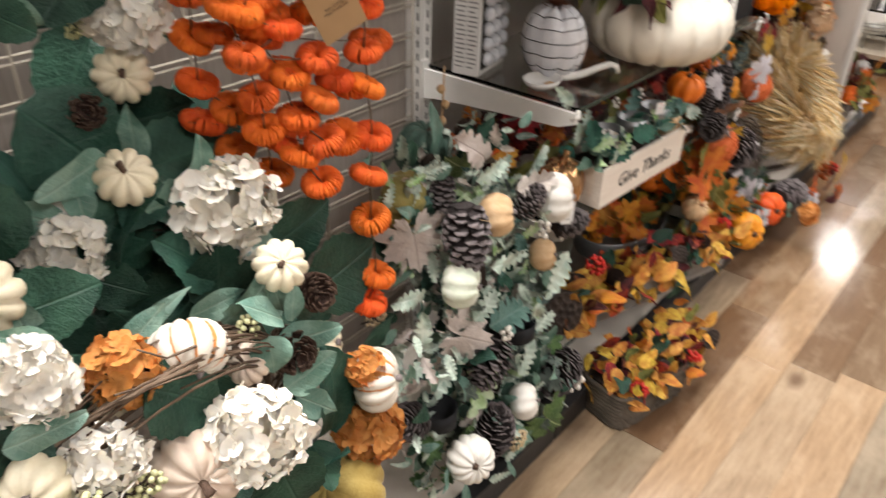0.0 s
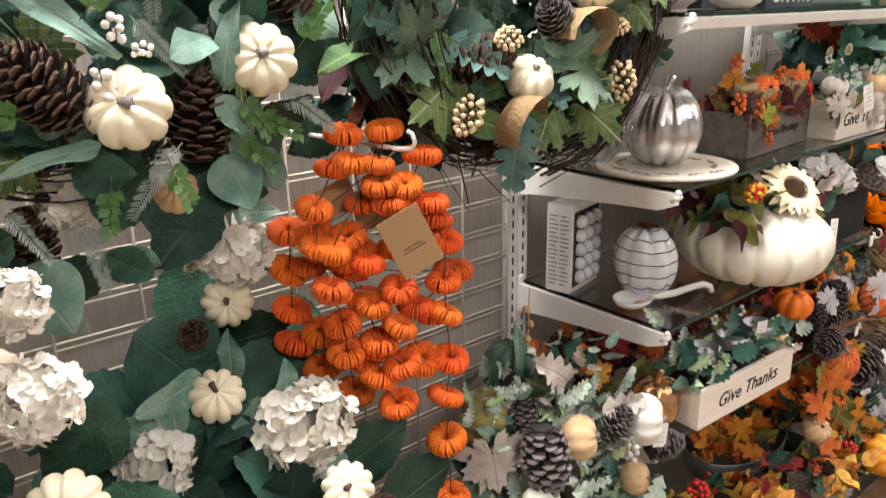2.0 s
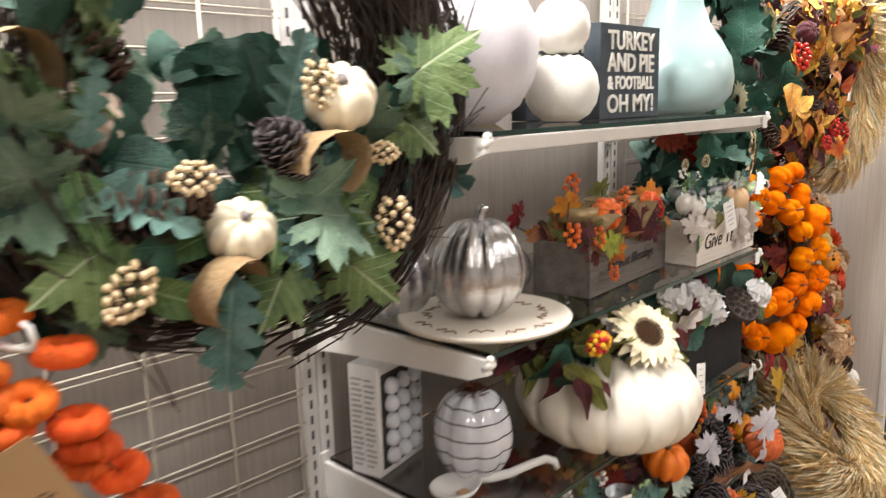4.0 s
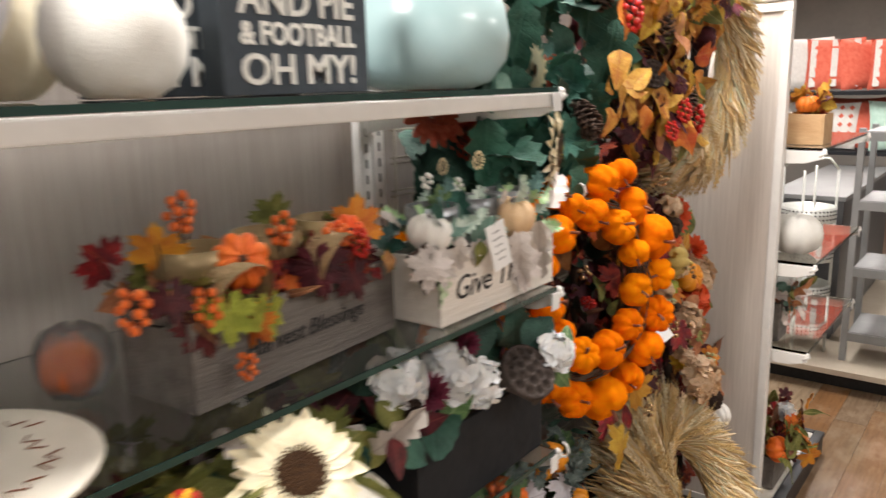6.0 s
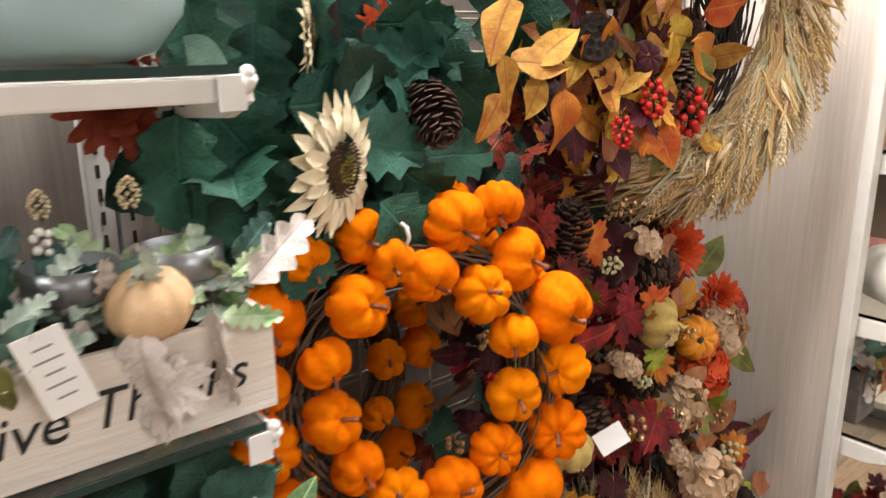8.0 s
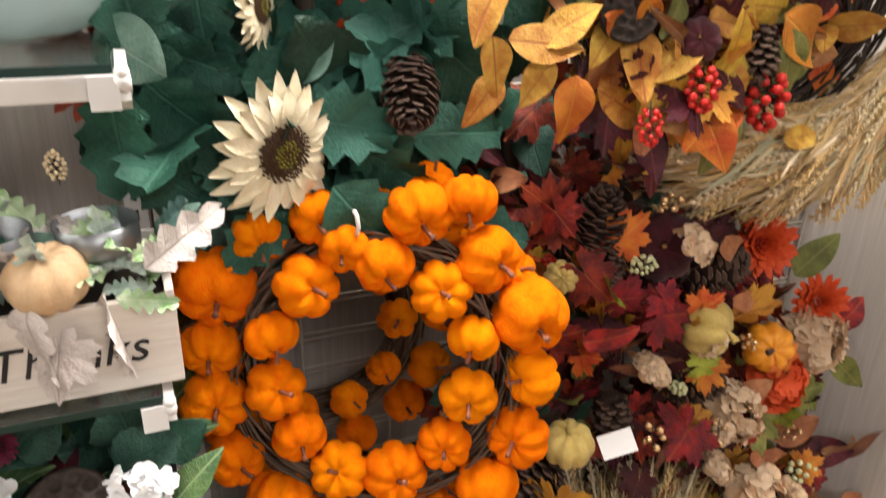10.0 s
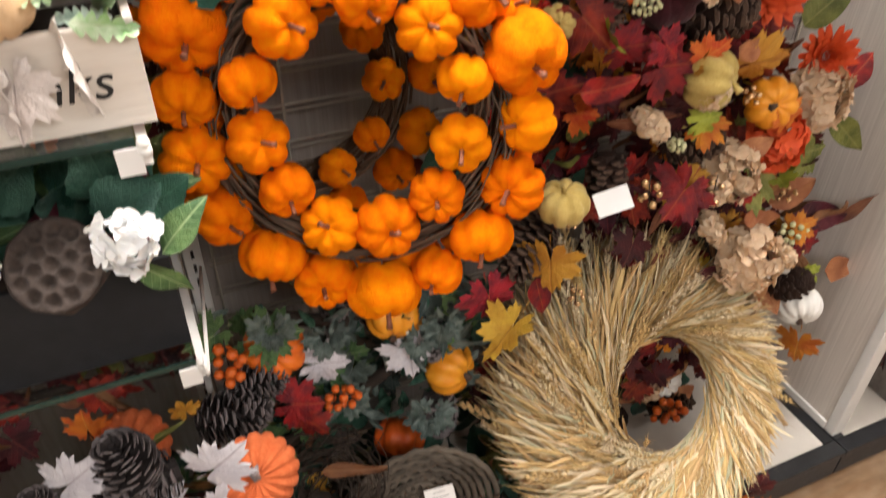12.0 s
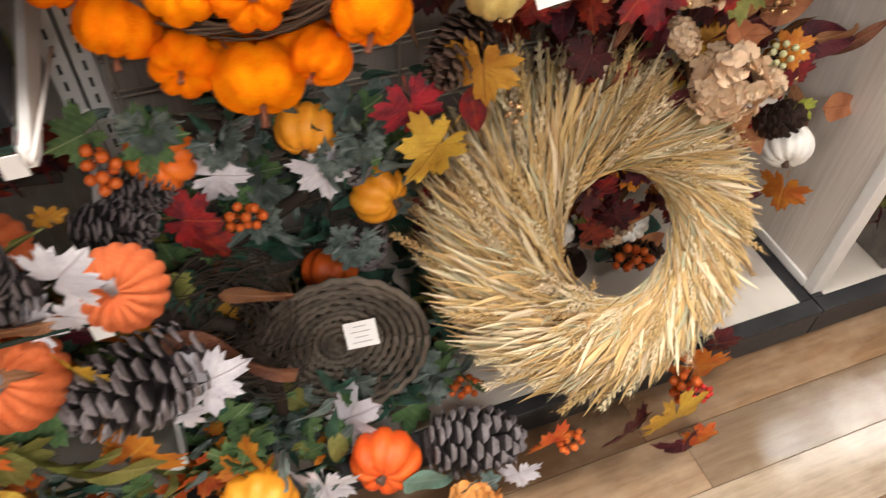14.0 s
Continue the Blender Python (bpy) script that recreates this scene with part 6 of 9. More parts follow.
AUTUMN4 = [
    ("black_stem_pumpkin", -0.92, 4.26, 0.579, 0.0574, "fd"), ("orange_maple_leaf", -0.92, 4.325, 0.408, 0.0587, "d"), ("pine_cone", -0.98, 3.508, 0.946, 0.0626, "dl"),
    ("gold_pumpkin", -0.92, 3.532, 1.077, 0.0476, "u"), ("pine_cone", -0.96, 3.649, 1.071, 0.0521, "d"), ("red_maple_leaf", -0.95, 3.418, 0.861, 0.0609, "d"),
    ("gold_maple_leaf", -0.92, 3.438, 0.793, 0.0665, "dl"), ("gold_maple_leaf", -0.92, 3.524, 0.932, 0.0614, "d"), ("red_maple_leaf", -0.92, 3.598, 1.049, 0.0393, "ur"),
    ("red_leaf", -0.94, 3.522, 0.849, 0.043, "d"), ("gold_berries", -0.9, 3.574, 0.878, 0.0231, "d"), ("gold_berries", -0.9, 3.542, 1.041, 0.0193, "u"),
    ("brown_blade", -0.95, 4.315, 0.819, 0.0638, "r"),
]
FOREST = [
    ("orange_pumpkin", -1.03, 3.021, 0.822, 0.0596, "f"), ("amber_pumpkin", -1.05, 3.261, 0.795, 0.0578, "fd"), ("amber_pumpkin", -1.03, 3.375, 0.622, 0.0595, "fr"),
    ("orange_pumpkin", -1.08, 3.273, 0.381, 0.0641, "fd"), ("orange_pumpkin", -0.71, 3.271, 0.191, 0.0755, "f"), ("amber_pumpkin", -0.71, 3.012, 0.192, 0.0793, "f"),
    ("grey_cone", -1, 2.975, 0.785, 0.0528, "r"), ("grey_cone", -0.97, 2.923, 0.751, 0.063, "r"), ("grey_cone", -1.04, 3.334, 0.714, 0.049, "d"),
    ("grey_cone", -1, 3.337, 0.528, 0.0564, "d"), ("grey_cone", -0.69, 3.451, 0.19, 0.0996, "r"), ("grey_cone", -1.1, 3.157, 0.841, 0.0454, "d"),
    ("lilac_leaf", -1, 3.107, 0.78, 0.0494, "r"), ("lilac_leaf", -1, 3.274, 0.725, 0.0526, "d"), ("lilac_leaf", -0.79, 3.235, 0.262, 0.080, "ur"),
    ("orange_berries", -1, 2.937, 0.874, 0.0406, "d"),
]
FOREST2 = [
    ("orange_berries", -0.98, 3.102, 0.695, 0.0359, "r"), ("orange_berries", -0.83, 3.472, 0.167, 0.0398, "r"), ("orange_berries", -0.81, 2.981, 0.153, 0.043, "d"),
    ("red_maple_leaf", -0.96, 3.045, 0.735, 0.0472, "r"), ("red_maple_leaf", -0.96, 3.062, 0.67, 0.0409, "dr"), ("lilac_leaf", -0.59, 3.521, 0.164, 0.043, "d"),
    ("orange_bloom", -0.58, 3.413, 0.158, 0.0482, "f"), ("green_maple_leaf", -1.03, 2.91, 0.887, 0.0451, "l"), ("green_maple_leaf", -0.86, 2.969, 0.25, 0.074, "u"),
    ("green_maple_leaf", -0.81, 2.904, 0.184, 0.0717, "l"), ("green_maple_leaf", -0.82, 3.38, 0.175, 0.0585, "r"), ("sage_leaf", -0.64, 3.34, 0.179, 0.0664, "dr"),
    ("green_maple_leaf", -1, 3.029, 0.881, 0.0504, "r"), ("lilac_leaf", -0.69, 3.14, 0.183, 0.0594, "d"), ("dark_leaf", -1.05, 3.479, 0.675, 0.0457, "r"),
    ("dark_leaf", -0.9, 3.121, 0.367, 0.0589, "u"),
]
CORDUROY = [
    ("cloth_pumpkin", -0.79, 2.935, 0.808, 0.0641, "fu"), ("cloth_pumpkin", -0.94, 2.758, 0.786, 0.0622, "fu"), ("cloth_pumpkin", -0.82, 2.732, 0.641, 0.0838, "fu"),
    ("copper_pumpkin", -0.78, 2.565, 0.449, 0.0503, "fu"), ("grey_cone", -0.86, 2.751, 0.776, 0.0685, "l"), ("grey_cone", -0.8, 2.896, 0.567, 0.1092, "l"),
    ("grey_cone", -0.8, 2.611, 0.739, 0.0617, "l"), ("grey_cone", -0.85, 2.62, 0.816, 0.0402, "u"), ("lilac_leaf", -0.76, 2.887, 0.894, 0.054, "ur"),
    ("lilac_leaf", -0.76, 2.875, 0.804, 0.0344, "dr"), ("lilac_leaf", -0.78, 3.014, 0.547, 0.062, "r"), ("lilac_leaf", -0.78, 2.951, 0.47, 0.0361, "r"),
    ("lilac_leaf", -0.84, 2.687, 0.867, 0.0486, "ur"), ("gold_maple_leaf", -0.8, 2.817, 0.655, 0.0501, "u"), ("burgundy_leaf", -0.86, 2.837, 0.66, 0.0375, "r"),
]
CORDUROY2 = [
    ("brown_blade", -0.8, 3.04, 0.549, 0.1216, "dr"), ("brown_blade", -0.8, 2.754, 0.765, 0.092, "r"), ("brown_blade", -0.79, 2.706, 0.691, 0.0863, "r"),
    ("brown_blade", -0.86, 3.107, 0.627, 0.0606, "r"), ("olive_blade", -0.9, 2.771, 0.816, 0.0599, "ur"), ("olive_blade", -0.74, 2.767, 0.403, 0.1217, "dr"),
    ("olive_blade", -0.74, 2.731, 0.474, 0.1064, "dr"), ("orange_maple_leaf", -0.78, 2.643, 0.602, 0.0762, "ur"), ("olive_maple_leaf", -0.8, 2.597, 0.635, 0.0615, "ul"),
    ("orange_maple_leaf", -0.78, 2.846, 0.404, 0.0838, "ur"), ("olive_maple_leaf", -0.76, 2.671, 0.502, 0.0759, "d"), ("orange_maple_leaf", -0.76, 2.537, 0.543, 0.054, "dl"),
    ("green_maple_leaf", -0.8, 2.715, 0.54, 0.0573, "l"), ("orange_maple_leaf", -0.95, 2.703, 0.855, 0.038, "u"), ("gold_maple_leaf", -0.95, 2.847, 0.826, 0.0249, "u"),
]
AUTUMN5 = [
    ("orange_maple_leaf", -0.68, 4.034, 0.174, 0.0751, "r"), ("orange_berries", -0.67, 3.979, 0.17, 0.0487, "d"), ("gold_maple_leaf", -0.58, 3.872, 0.198, 0.079, "d"),
    ("burgundy_leaf", -0.59, 3.76, 0.191, 0.063, "l"), ("red_berries", -0.64, 3.965, 0.148, 0.035, "r"), ("burgundy_leaf", -0.58, 3.955, 0.009, 0.0586, "d"),
    ("orange_maple_leaf", -0.63, 3.597, 0.182, 0.0563, "l"), ("orange_berries", -0.64, 3.684, 0.144, 0.0337, "l"), ("burgundy_leaf", -0.73, 4.122, 0.158, 0.0495, "r"),
    ("orange_maple_leaf", -0.58, 4.002, 0.02, 0.049, "dr"), ("orange_berries", -0.98, 3.96, 0.249, 0.0491, "r"), ("black_stem_pumpkin", -1, 3.966, 0.362, 0.0501, "f"),
    ("peach_hydrangea", -0.99, 3.905, 0.385, 0.0463, "f"), ("pine_cone", -1.02, 4.041, 0.207, 0.0601, "r"),
]
LEAFBOX = [
    ("orange_pumpkin", -0.88, 2.214, 1.578, 0.0389, "f"), ("orange_pumpkin", -0.88, 2.41, 1.586, 0.0247, "f"), ("orange_berries", -0.86, 2.143, 1.598, 0.0245, "d"),
    ("orange_berries", -0.88, 2.281, 1.64, 0.0248, "u"), ("orange_berries", -0.87, 2.356, 1.631, 0.0258, "r"), ("orange_berries", -0.86, 1.979, 1.618, 0.0266, "d"),
    ("orange_berries", -0.95, 2.176, 1.67, 0.0278, "u"), ("red_berries", -0.86, 2.412, 1.583, 0.0225, "d"), ("burgundy_leaf", -0.85, 2.022, 1.554, 0.0291, "d"),
    ("burgundy_leaf", -0.85, 2.321, 1.539, 0.0409, "d"), ("lime_leaf", -0.84, 2.16, 1.517, 0.036, "d"), ("orange_maple_leaf", -0.92, 2.053, 1.657, 0.0338, "u"),
    ("orange_maple_leaf", -0.9, 2.45, 1.642, 0.0422, "u"), ("red_maple_leaf", -1.06, 2.05, 1.624, 0.0367, "ul"), ("olive_maple_leaf", -0.98, 2.357, 1.662, 0.0333, "u"),
    ("orange_berries", -0.84, 2.18, 1.465, 0.018, "d"),
]
SUCCULENTS = [
    ("succulent", -1, 3.017, 0.905, 0.0417, "f"), ("succulent", -1, 3.109, 0.853, 0.042, "fu"), ("succulent", -1, 3.342, 0.807, 0.0493, "f"),
    ("succulent", -1, 3.287, 0.776, 0.0372, "fu"), ("succulent", -1, 3.148, 0.664, 0.0363, "fu"), ("succulent", -0.98, 3.307, 0.565, 0.0504, "fu"),
    ("succulent", -0.82, 3.17, 0.172, 0.0607, "fu"), ("succulent", -0.84, 3.088, 0.232, 0.0489, "u"), ("succulent", -0.84, 3.361, 0.253, 0.0431, "fu"),
    ("succulent", -0.71, 3.13, 0.166, 0.0532, "fu"), ("succulent", -0.6, 3.425, 0.176, 0.0437, "fu"),
]
THANKS_A = [
    ("pale_oak_leaf", -0.832, 2.773, 1.486, 0.0543, "d"), ("pale_oak_leaf", -0.832, 2.842, 1.486, 0.0537, "d"), ("pale_maple_leaf", -0.832, 2.542, 1.507, 0.04, "d"),
    ("white_pumpkin", -0.87, 2.56, 1.56, 0.0386, "u"), ("peach_pumpkin", -0.86, 2.791, 1.552, 0.0444, "u"), ("white_berries", -0.93, 2.628, 1.624, 0.0148, "u"),
    ("white_berries", -0.93, 2.718, 1.607, 0.0145, "u"), ("cream_berries", -0.95, 2.812, 1.638, 0.0187, "u"), ("cream_berries", -0.97, 2.728, 1.635, 0.0164, "u"),
    ("pale_oak_leaf", -0.84, 2.931, 1.586, 0.0495, "ur"), ("pale_oak_leaf", -0.83, 2.588, 1.526, 0.0281, "d"), ("mint_leaf", -0.835, 2.55, 1.483, 0.037, "d"),
    ("pale_maple_leaf", -0.835, 2.788, 1.457, 0.0463, "d"), ("pale_maple_leaf", -0.835, 2.515, 1.506, 0.0356, "d"), ("mint_leaf", -0.83, 2.886, 1.523, 0.0313, "r"),
    ("sage_leaf", -0.88, 2.644, 1.557, 0.037, "u"), ("fresh_leaf", -0.92, 2.656, 1.597, 0.029, "u"), ("olive_leaf", -0.83, 2.647, 1.511, 0.0231, "d"),
    ("teal_oak_leaf", -0.92, 2.672, 1.608, 0.0313, "ur"),
]
THANKS_B = [
    ("white_pumpkin", -0.86, 1.96, 0.873, 0.0435, "u"), ("peach_pumpkin", -0.84, 2.293, 0.834, 0.0545, "u"), ("orange_pumpkin", -0.85, 2.431, 0.914, 0.0595, "u"),
    ("white_berries", -0.9, 2.201, 0.93, 0.02, "u"), ("white_berries", -0.9, 2.061, 0.944, 0.016, "u"), ("pale_oak_leaf", -0.8, 2.362, 0.803, 0.0447, "r"),
    ("dusty_leaf", -0.82, 1.966, 0.897, 0.0366, "d"), ("dusty_leaf", -0.84, 2.512, 0.821, 0.0613, "r"), ("teal_oak_leaf", -0.88, 2.121, 0.924, 0.0487, "u"),
    ("ivy_leaf", -0.85, 2.138, 0.884, 0.0455, "dr"), ("dusty_leaf", -0.86, 1.718, 1.064, 0.0418, "ul"), ("grey_cone", -0.86, 2.751, 0.838, 0.0652, "u"),
    ("lilac_leaf", -0.84, 2.79, 0.718, 0.0587, "r"),
]
SUNTOP = [("harvest_berries", -0.82, 2.037, 1.335, 0.042, "f"), ("pine_cone", -0.94, 2.077, 1.274, 0.0427, "l"), ("dark_sunflower", -0.785, 2.185, 1.325, 0.088, "fu")]
BLACKBOX = [
    ("white_hydrangea", -0.86, 2.459, 1.342, 0.0413, "f"), ("white_hydrangea", -0.9, 2.612, 1.327, 0.0324, "f"), ("white_hydrangea", -0.86, 2.608, 1.304, 0.0416, "f"),
    ("white_hydrangea", -0.855, 2.668, 1.266, 0.0413, "f"), ("wine_dahlia", -0.85, 2.524, 1.3, 0.0317, "f"), ("wine_dahlia", -0.9, 2.699, 1.324, 0.0246, "f"),
    ("dark_cone", -0.84, 2.464, 1.298, 0.0214, "f"), ("dark_cone", -0.88, 2.629, 1.322, 0.0201, "f"), ("magnolia_leaf", -0.84, 2.589, 1.261, 0.0462, "ur"),
    ("magnolia_leaf", -0.83, 2.774, 1.242, 0.0423, "r"), ("dark_leaf", -0.84, 2.861, 1.309, 0.046, "ur"), ("dark_leaf", -0.9, 2.742, 1.335, 0.0463, "ur"),
    ("magnolia_leaf", -0.84, 2.499, 1.281, 0.0345, "r"), ("lotus_pod", -0.81, 2.769, 1.267, 0.0558, "fu"), ("white_hydrangea", -0.80, 2.85, 1.285, 0.034, "f"),
    ("magnolia_leaf", -0.8, 2.88, 1.219, 0.0423, "dr"), ("magnolia_leaf", -0.81, 2.912, 1.282, 0.0417, "ur"),
]
BACKROW = [
    ("orange_pumpkin", -1.1, 1.728, 0.876, 0.041, "fu"), ("dark_cone", -1.1, 1.938, 0.817, 0.0405, "u"), ("dark_cone", -1.15, 1.688, 0.906, 0.0347, "u"),
    ("orange_pumpkin", -1.15, 2.144, 0.752, 0.0401, "f"), ("gold_maple_leaf", -1.05, 1.754, 0.842, 0.0439, "r"),
]
TRAY = [
    ("orange_pumpkin", -0.95, 2.695, 0.478, 0.0691, "f"), ("orange_maple_leaf", -0.95, 2.877, 0.518, 0.0758, "u"), ("orange_maple_leaf", -0.92, 2.809, 0.39, 0.0711, "d"),
    ("gold_berries", -0.9, 2.673, 0.495, 0.0319, "d"), ("white_pumpkin", -0.95, 3.195, 0.283, 0.0554, "f"), ("gold_maple_leaf", -0.95, 3.042, 0.439, 0.0748, "r"),
    ("dark_leaf", -0.9, 2.997, 0.315, 0.0524, "r"), ("orange_pumpkin", -1, 2.653, 0.462, 0.0532, "f"),
]


# ---- structure ----
WALL, FRONT, DECK, TOP = -1.34, -0.82, 0.11, 2.45
BAY = (0.32, 1.69, 2.905, 4.455, 5.40)
S1, S2, S3, S4, S5 = 1.785, 1.402, 1.055, 0.725, 0.27

floor_base = box("floor", (-6, 6, -4, 14, -0.12, -0.006), "seam", None, 0, "wood-look plank floor of the shop", kind="structure")
for i, (a, b) in enumerate(zip((-1.6,) + BAY, BAY)):
    tagged(box("wall_back_%d" % (i + 1), (WALL - 0.05, WALL, a + 0.001, b - 0.001, DECK, TOP), "laminate", None, 0.001, "grained laminate back panel of the shop fitting, toned down for shade"), kind="structure")
tagged(box("wall_far", (-6, 6, 13.8, 14, 0, 3.2), "shopwall", None, 0, "plain far wall of the shop"), kind="structure")
tagged(box("wall_near", (-6, 6, -4, -3.8, 0, 3.2), "shopwall", None, 0, "plain wall behind the aisle"), kind="structure")
tagged(box("wall_east", (3.6, 3.8, -3.8, 13.8, 0, 3.2), "shopwall", None, 0, "plain wall across the aisle"), kind="structure")
tagged(box("wall_side", (-6, -5.8, -3.8, 13.8, 0, 3.2), "shopwall", None, 0, "plain side wall of the shop"), kind="structure")
tagged(box("ceiling", (-6, 6, -4, 14, 3.2, 3.3), "ceiling", None, 0, "white tiled shop ceiling"), kind="structure")


def base_unit(y0, y1):
    t = thing("shelving_plinth", (-1.05, (y0 + y1) / 2, 0), "low black shelving base with a white deck board", "shelf base", "bases of the shelving")
    y0, y1 = y0 + 0.002, y1 - 0.002
    box("kick_board", (-1.34, -0.752, y0, y1, 0.0, DECK - 0.02), "black_base", t, 0.003)
    w = 0.035
    box("rail", (-0.79, -0.746, y0, y1, DECK - 0.019, DECK), "black_base", t, 0.003)
    box("rail", (-1.335, -0.791, y0, y0 + w, DECK - 0.019, DECK), "black_base", t, 0.003)
    box("rail", (-1.335, -0.791, y1 - w, y1, DECK - 0.019, DECK), "black_base", t, 0.003)
    box("deck_board", (-1.335, -0.792, y0 + w + 0.001, y1 - w - 0.001, DECK - 0.019, DECK - 0.004), "deck", t, 0.001)


for a, b in zip((-0.9,) + BAY, BAY):
    base_unit(a, b)


def divider(y, top, x1):
    t = thing("divider_panel", (-1.05, y, DECK), "upright pale laminate end panel with cream edge trim", "shelf panel", "end panels")
    box("board", (-1.335, x1 - 0.03, y - 0.015, y + 0.015, DECK + 0.002, top), "laminate_light", t, 0.001)
    box("edge_trim", (x1 - 0.03, x1, y - 0.022, y + 0.022, DECK + 0.002, top), "white_metal", t, 0.004)
    box("foot_trim", (-1.33, x1 - 0.031, y - 0.024, y - 0.0155, DECK + 0.002, DECK + 0.03), "white_metal", t, 0.003)
    box("cap", (-1.335, x1 + 0.004, y - 0.028, y + 0.028, top + 0.001, top + 0.022), "white_metal", t, 0.003)
    box("cap_rail", (-1.335, x1 + 0.001, y - 0.024, y - 0.0155, top - 0.035, top - 0.008), "white_metal", t, 0.002)


divider(4.475, 2.045, -0.80)
divider(0.27, 2.045, -0.80)


def upright(y):
    t = thing("slotted_upright", (-1.33, y, DECK), "white slotted steel upright on the back panel", "upright", "slotted uprights")
    box("rail", (-1.338, -1.312, y - 0.018, y + 0.018, DECK, TOP - 0.05), "white_metal", t, 0.002)
    for k in range(62):
        z = DECK + 0.06 + k * 0.036
        box("slot", (-1.3118, -1.3108, y - 0.003, y + 0.003, z, z + 0.02), "dark_slot", t, 0)


for y in (1.672, 1.712, 2.885, 2.928):
    upright(y)


def wire_grid(y0, y1):
    t = thing("wire_grid", (-1.30, (y0 + y1) / 2, DECK), "cream double-wire grid panel with hooks", "wire grid", "wire grids")
    v, f = tube_data([(-1.30, y0, 0), (-1.30, y1, 0)], 0.0026, 6)
    rod = raw_mesh("wire", v, f, "cream_wire")
    v, f = tube_data([(-1.296, 0, DECK + 0.03), (-1.296, 0, TOP - 0.12)], 0.003, 6)
    post = raw_mesh("wire", v, f, "cream_wire")
    k = 0
    while DECK + 0.1 + 0.078 * k < TOP - 0.15:
        for dz in (0, 0.013):
            part("wire", rod, t, Matrix.Translation((0, 0, DECK + 0.1 + 0.078 * k + dz)))
        k += 1
    n = 8
    for i in range(n + 1):
        part("wire", post, t, Matrix.Translation((0, y0 + 0.01 + (y1 - y0 - 0.02) * i / n, 0)))


wire_grid(0.31, 1.645)
wire_grid(2.955, 4.43)


def bracket_mesh(depth, h0=0.085, h1=0.042, curve=0.0):
    """A shelf bracket, seen from its side: deep at the wall, slim at its rounded tip."""
    def make():
        top, low = [], []
        n = 12
        for i in range(n + 1):
            t = i / n
            x = t * depth
            drop = h0 + (h1 - h0) * t ** 0.7 + curve * math.sin(math.pi * t) * 0.5
            if curve:
                drop = h1 + (h0 - h1 + curve) * (1 - t) ** 2.2
            z = -drop if t < 1 else -h1 * 0.6
            top.append((x, 0.0))
            low.append((x + (0.006 if i == n else 0), z))
        bm = bmesh.new()
        sides = []
        for y in (-0.006, 0.006):
            vs = [bm.verts.new((x, y, z)) for x, z in top + low[::-1]]
            sides.append(vs)
            f = bm.faces.new(vs)
        m = len(sides[0])
        for i in range(m):
            k = (i + 1) % m
            bm.faces.new((sides[0][i], sides[0][k], sides[1][k], sides[1][i]))
        bmesh.ops.recalc_face_normals(bm, faces=bm.faces[:])
        bmesh.ops.triangulate(bm, faces=[f for f in bm.faces if len(f.verts) > 4])
        return to_mesh("bracket", bm, "white_metal", smooth=False)
    return cached(("bracket", depth, h0, h1, curve), make)


def glass_shelf(z, y0, y1, bar=False, front=FRONT, curve=0.0, back=-1.312):
    t = thing("glass_shelf", (-1.07, (y0 + y1) / 2, z), "clear glass shelf with a dark green edge on white steel brackets", "shelf", "glass shelves")
    g = box("pane", (-1.30, front, y0 + 0.012, y1 - 0.012, z - 0.009, z), "glass", t, 0.001)
    box("glass_edge", (front + 0.0005, front + 0.0025, y0 + 0.012, y1 - 0.012, z - 0.009, z), "glass_edge", t, 0)
    for y in (y0 + 0.004, y1 - 0.004):
        part("bracket", bracket_mesh(front - back - 0.004, curve=curve), t, Matrix.Translation((back, y, z - 0.0105)))
        j = Joined()
        j.add(*ball_data((front + 0.002, y, z - 0.008), 0.008, 10, 7))
        j.add(*tube_data([(front - 0.012, y, z - 0.03), (front + 0.008, y, z - 0.012)], 0.008, 8))
        part("clip", j.mesh("clip", "white_metal"), t)
        box("hook_plate", (back - 0.002, back + 0.006, y - 0.012, y + 0.012, z - 0.1, z + 0.012), "white_metal", t, 0.002)
    box("tag_holder", (front + 0.004, front + 0.006, y1 - 0.036, y1 - 0.008, z - 0.044, z - 0.010), "paper", t, 0.0005, label="white plastic price holder")
    if bar:
        box("front_bar", (front - 0.018, front - 0.002, y0 + 0.012, y1 - 0.012, z - 0.036, z - 0.0105), "white_metal", t, 0.003)
    return t


glass_shelf(S1, 1.695, 2.90, bar=True)
glass_shelf(S2, 1.695, 2.90)
glass_shelf(S3, 1.695, 2.90)
glass_shelf(S4, 1.695, 2.90)
glass_shelf(S5, 1.695, 2.90)


def hook(name, p, q, label="white wire display hook", r=0.003):
    """A hook from the grid at p to its upturned end at q."""
    p, q = Vector(p), Vector(q)
    d = (q - p).normalized()
    pts = [p + (q - p) * t for t in (0, 0.5, 0.93)] + [q + Vector((0, 0, 0.004)), q + d * 0.006 + Vector((0, 0, 0.016)), q + d * 0.001 + Vector((0, 0, 0.030)), q - d * 0.009 + Vector((0, 0, 0.033))]
    return tube(name, pts, r, "white_metal", None, 8, None, label, category="hook", group="display hooks")


# ---- bay with the grid, beside the first end panel ----
def candle_cup(owner, p, r, h, mat):
    me = cached(("cup", r, h, mat), lambda: to_mesh("candle_cup", lathe_bm([(0, 0), (r * 0.92, 0), (r, 0.003), (r, h), (r * 0.96, h), (r * 0.94, 0.006), (0, 0.005)], 28), mat))
    return part("candle_cup", me, owner, Matrix.Translation(p), "round tin candle cup")


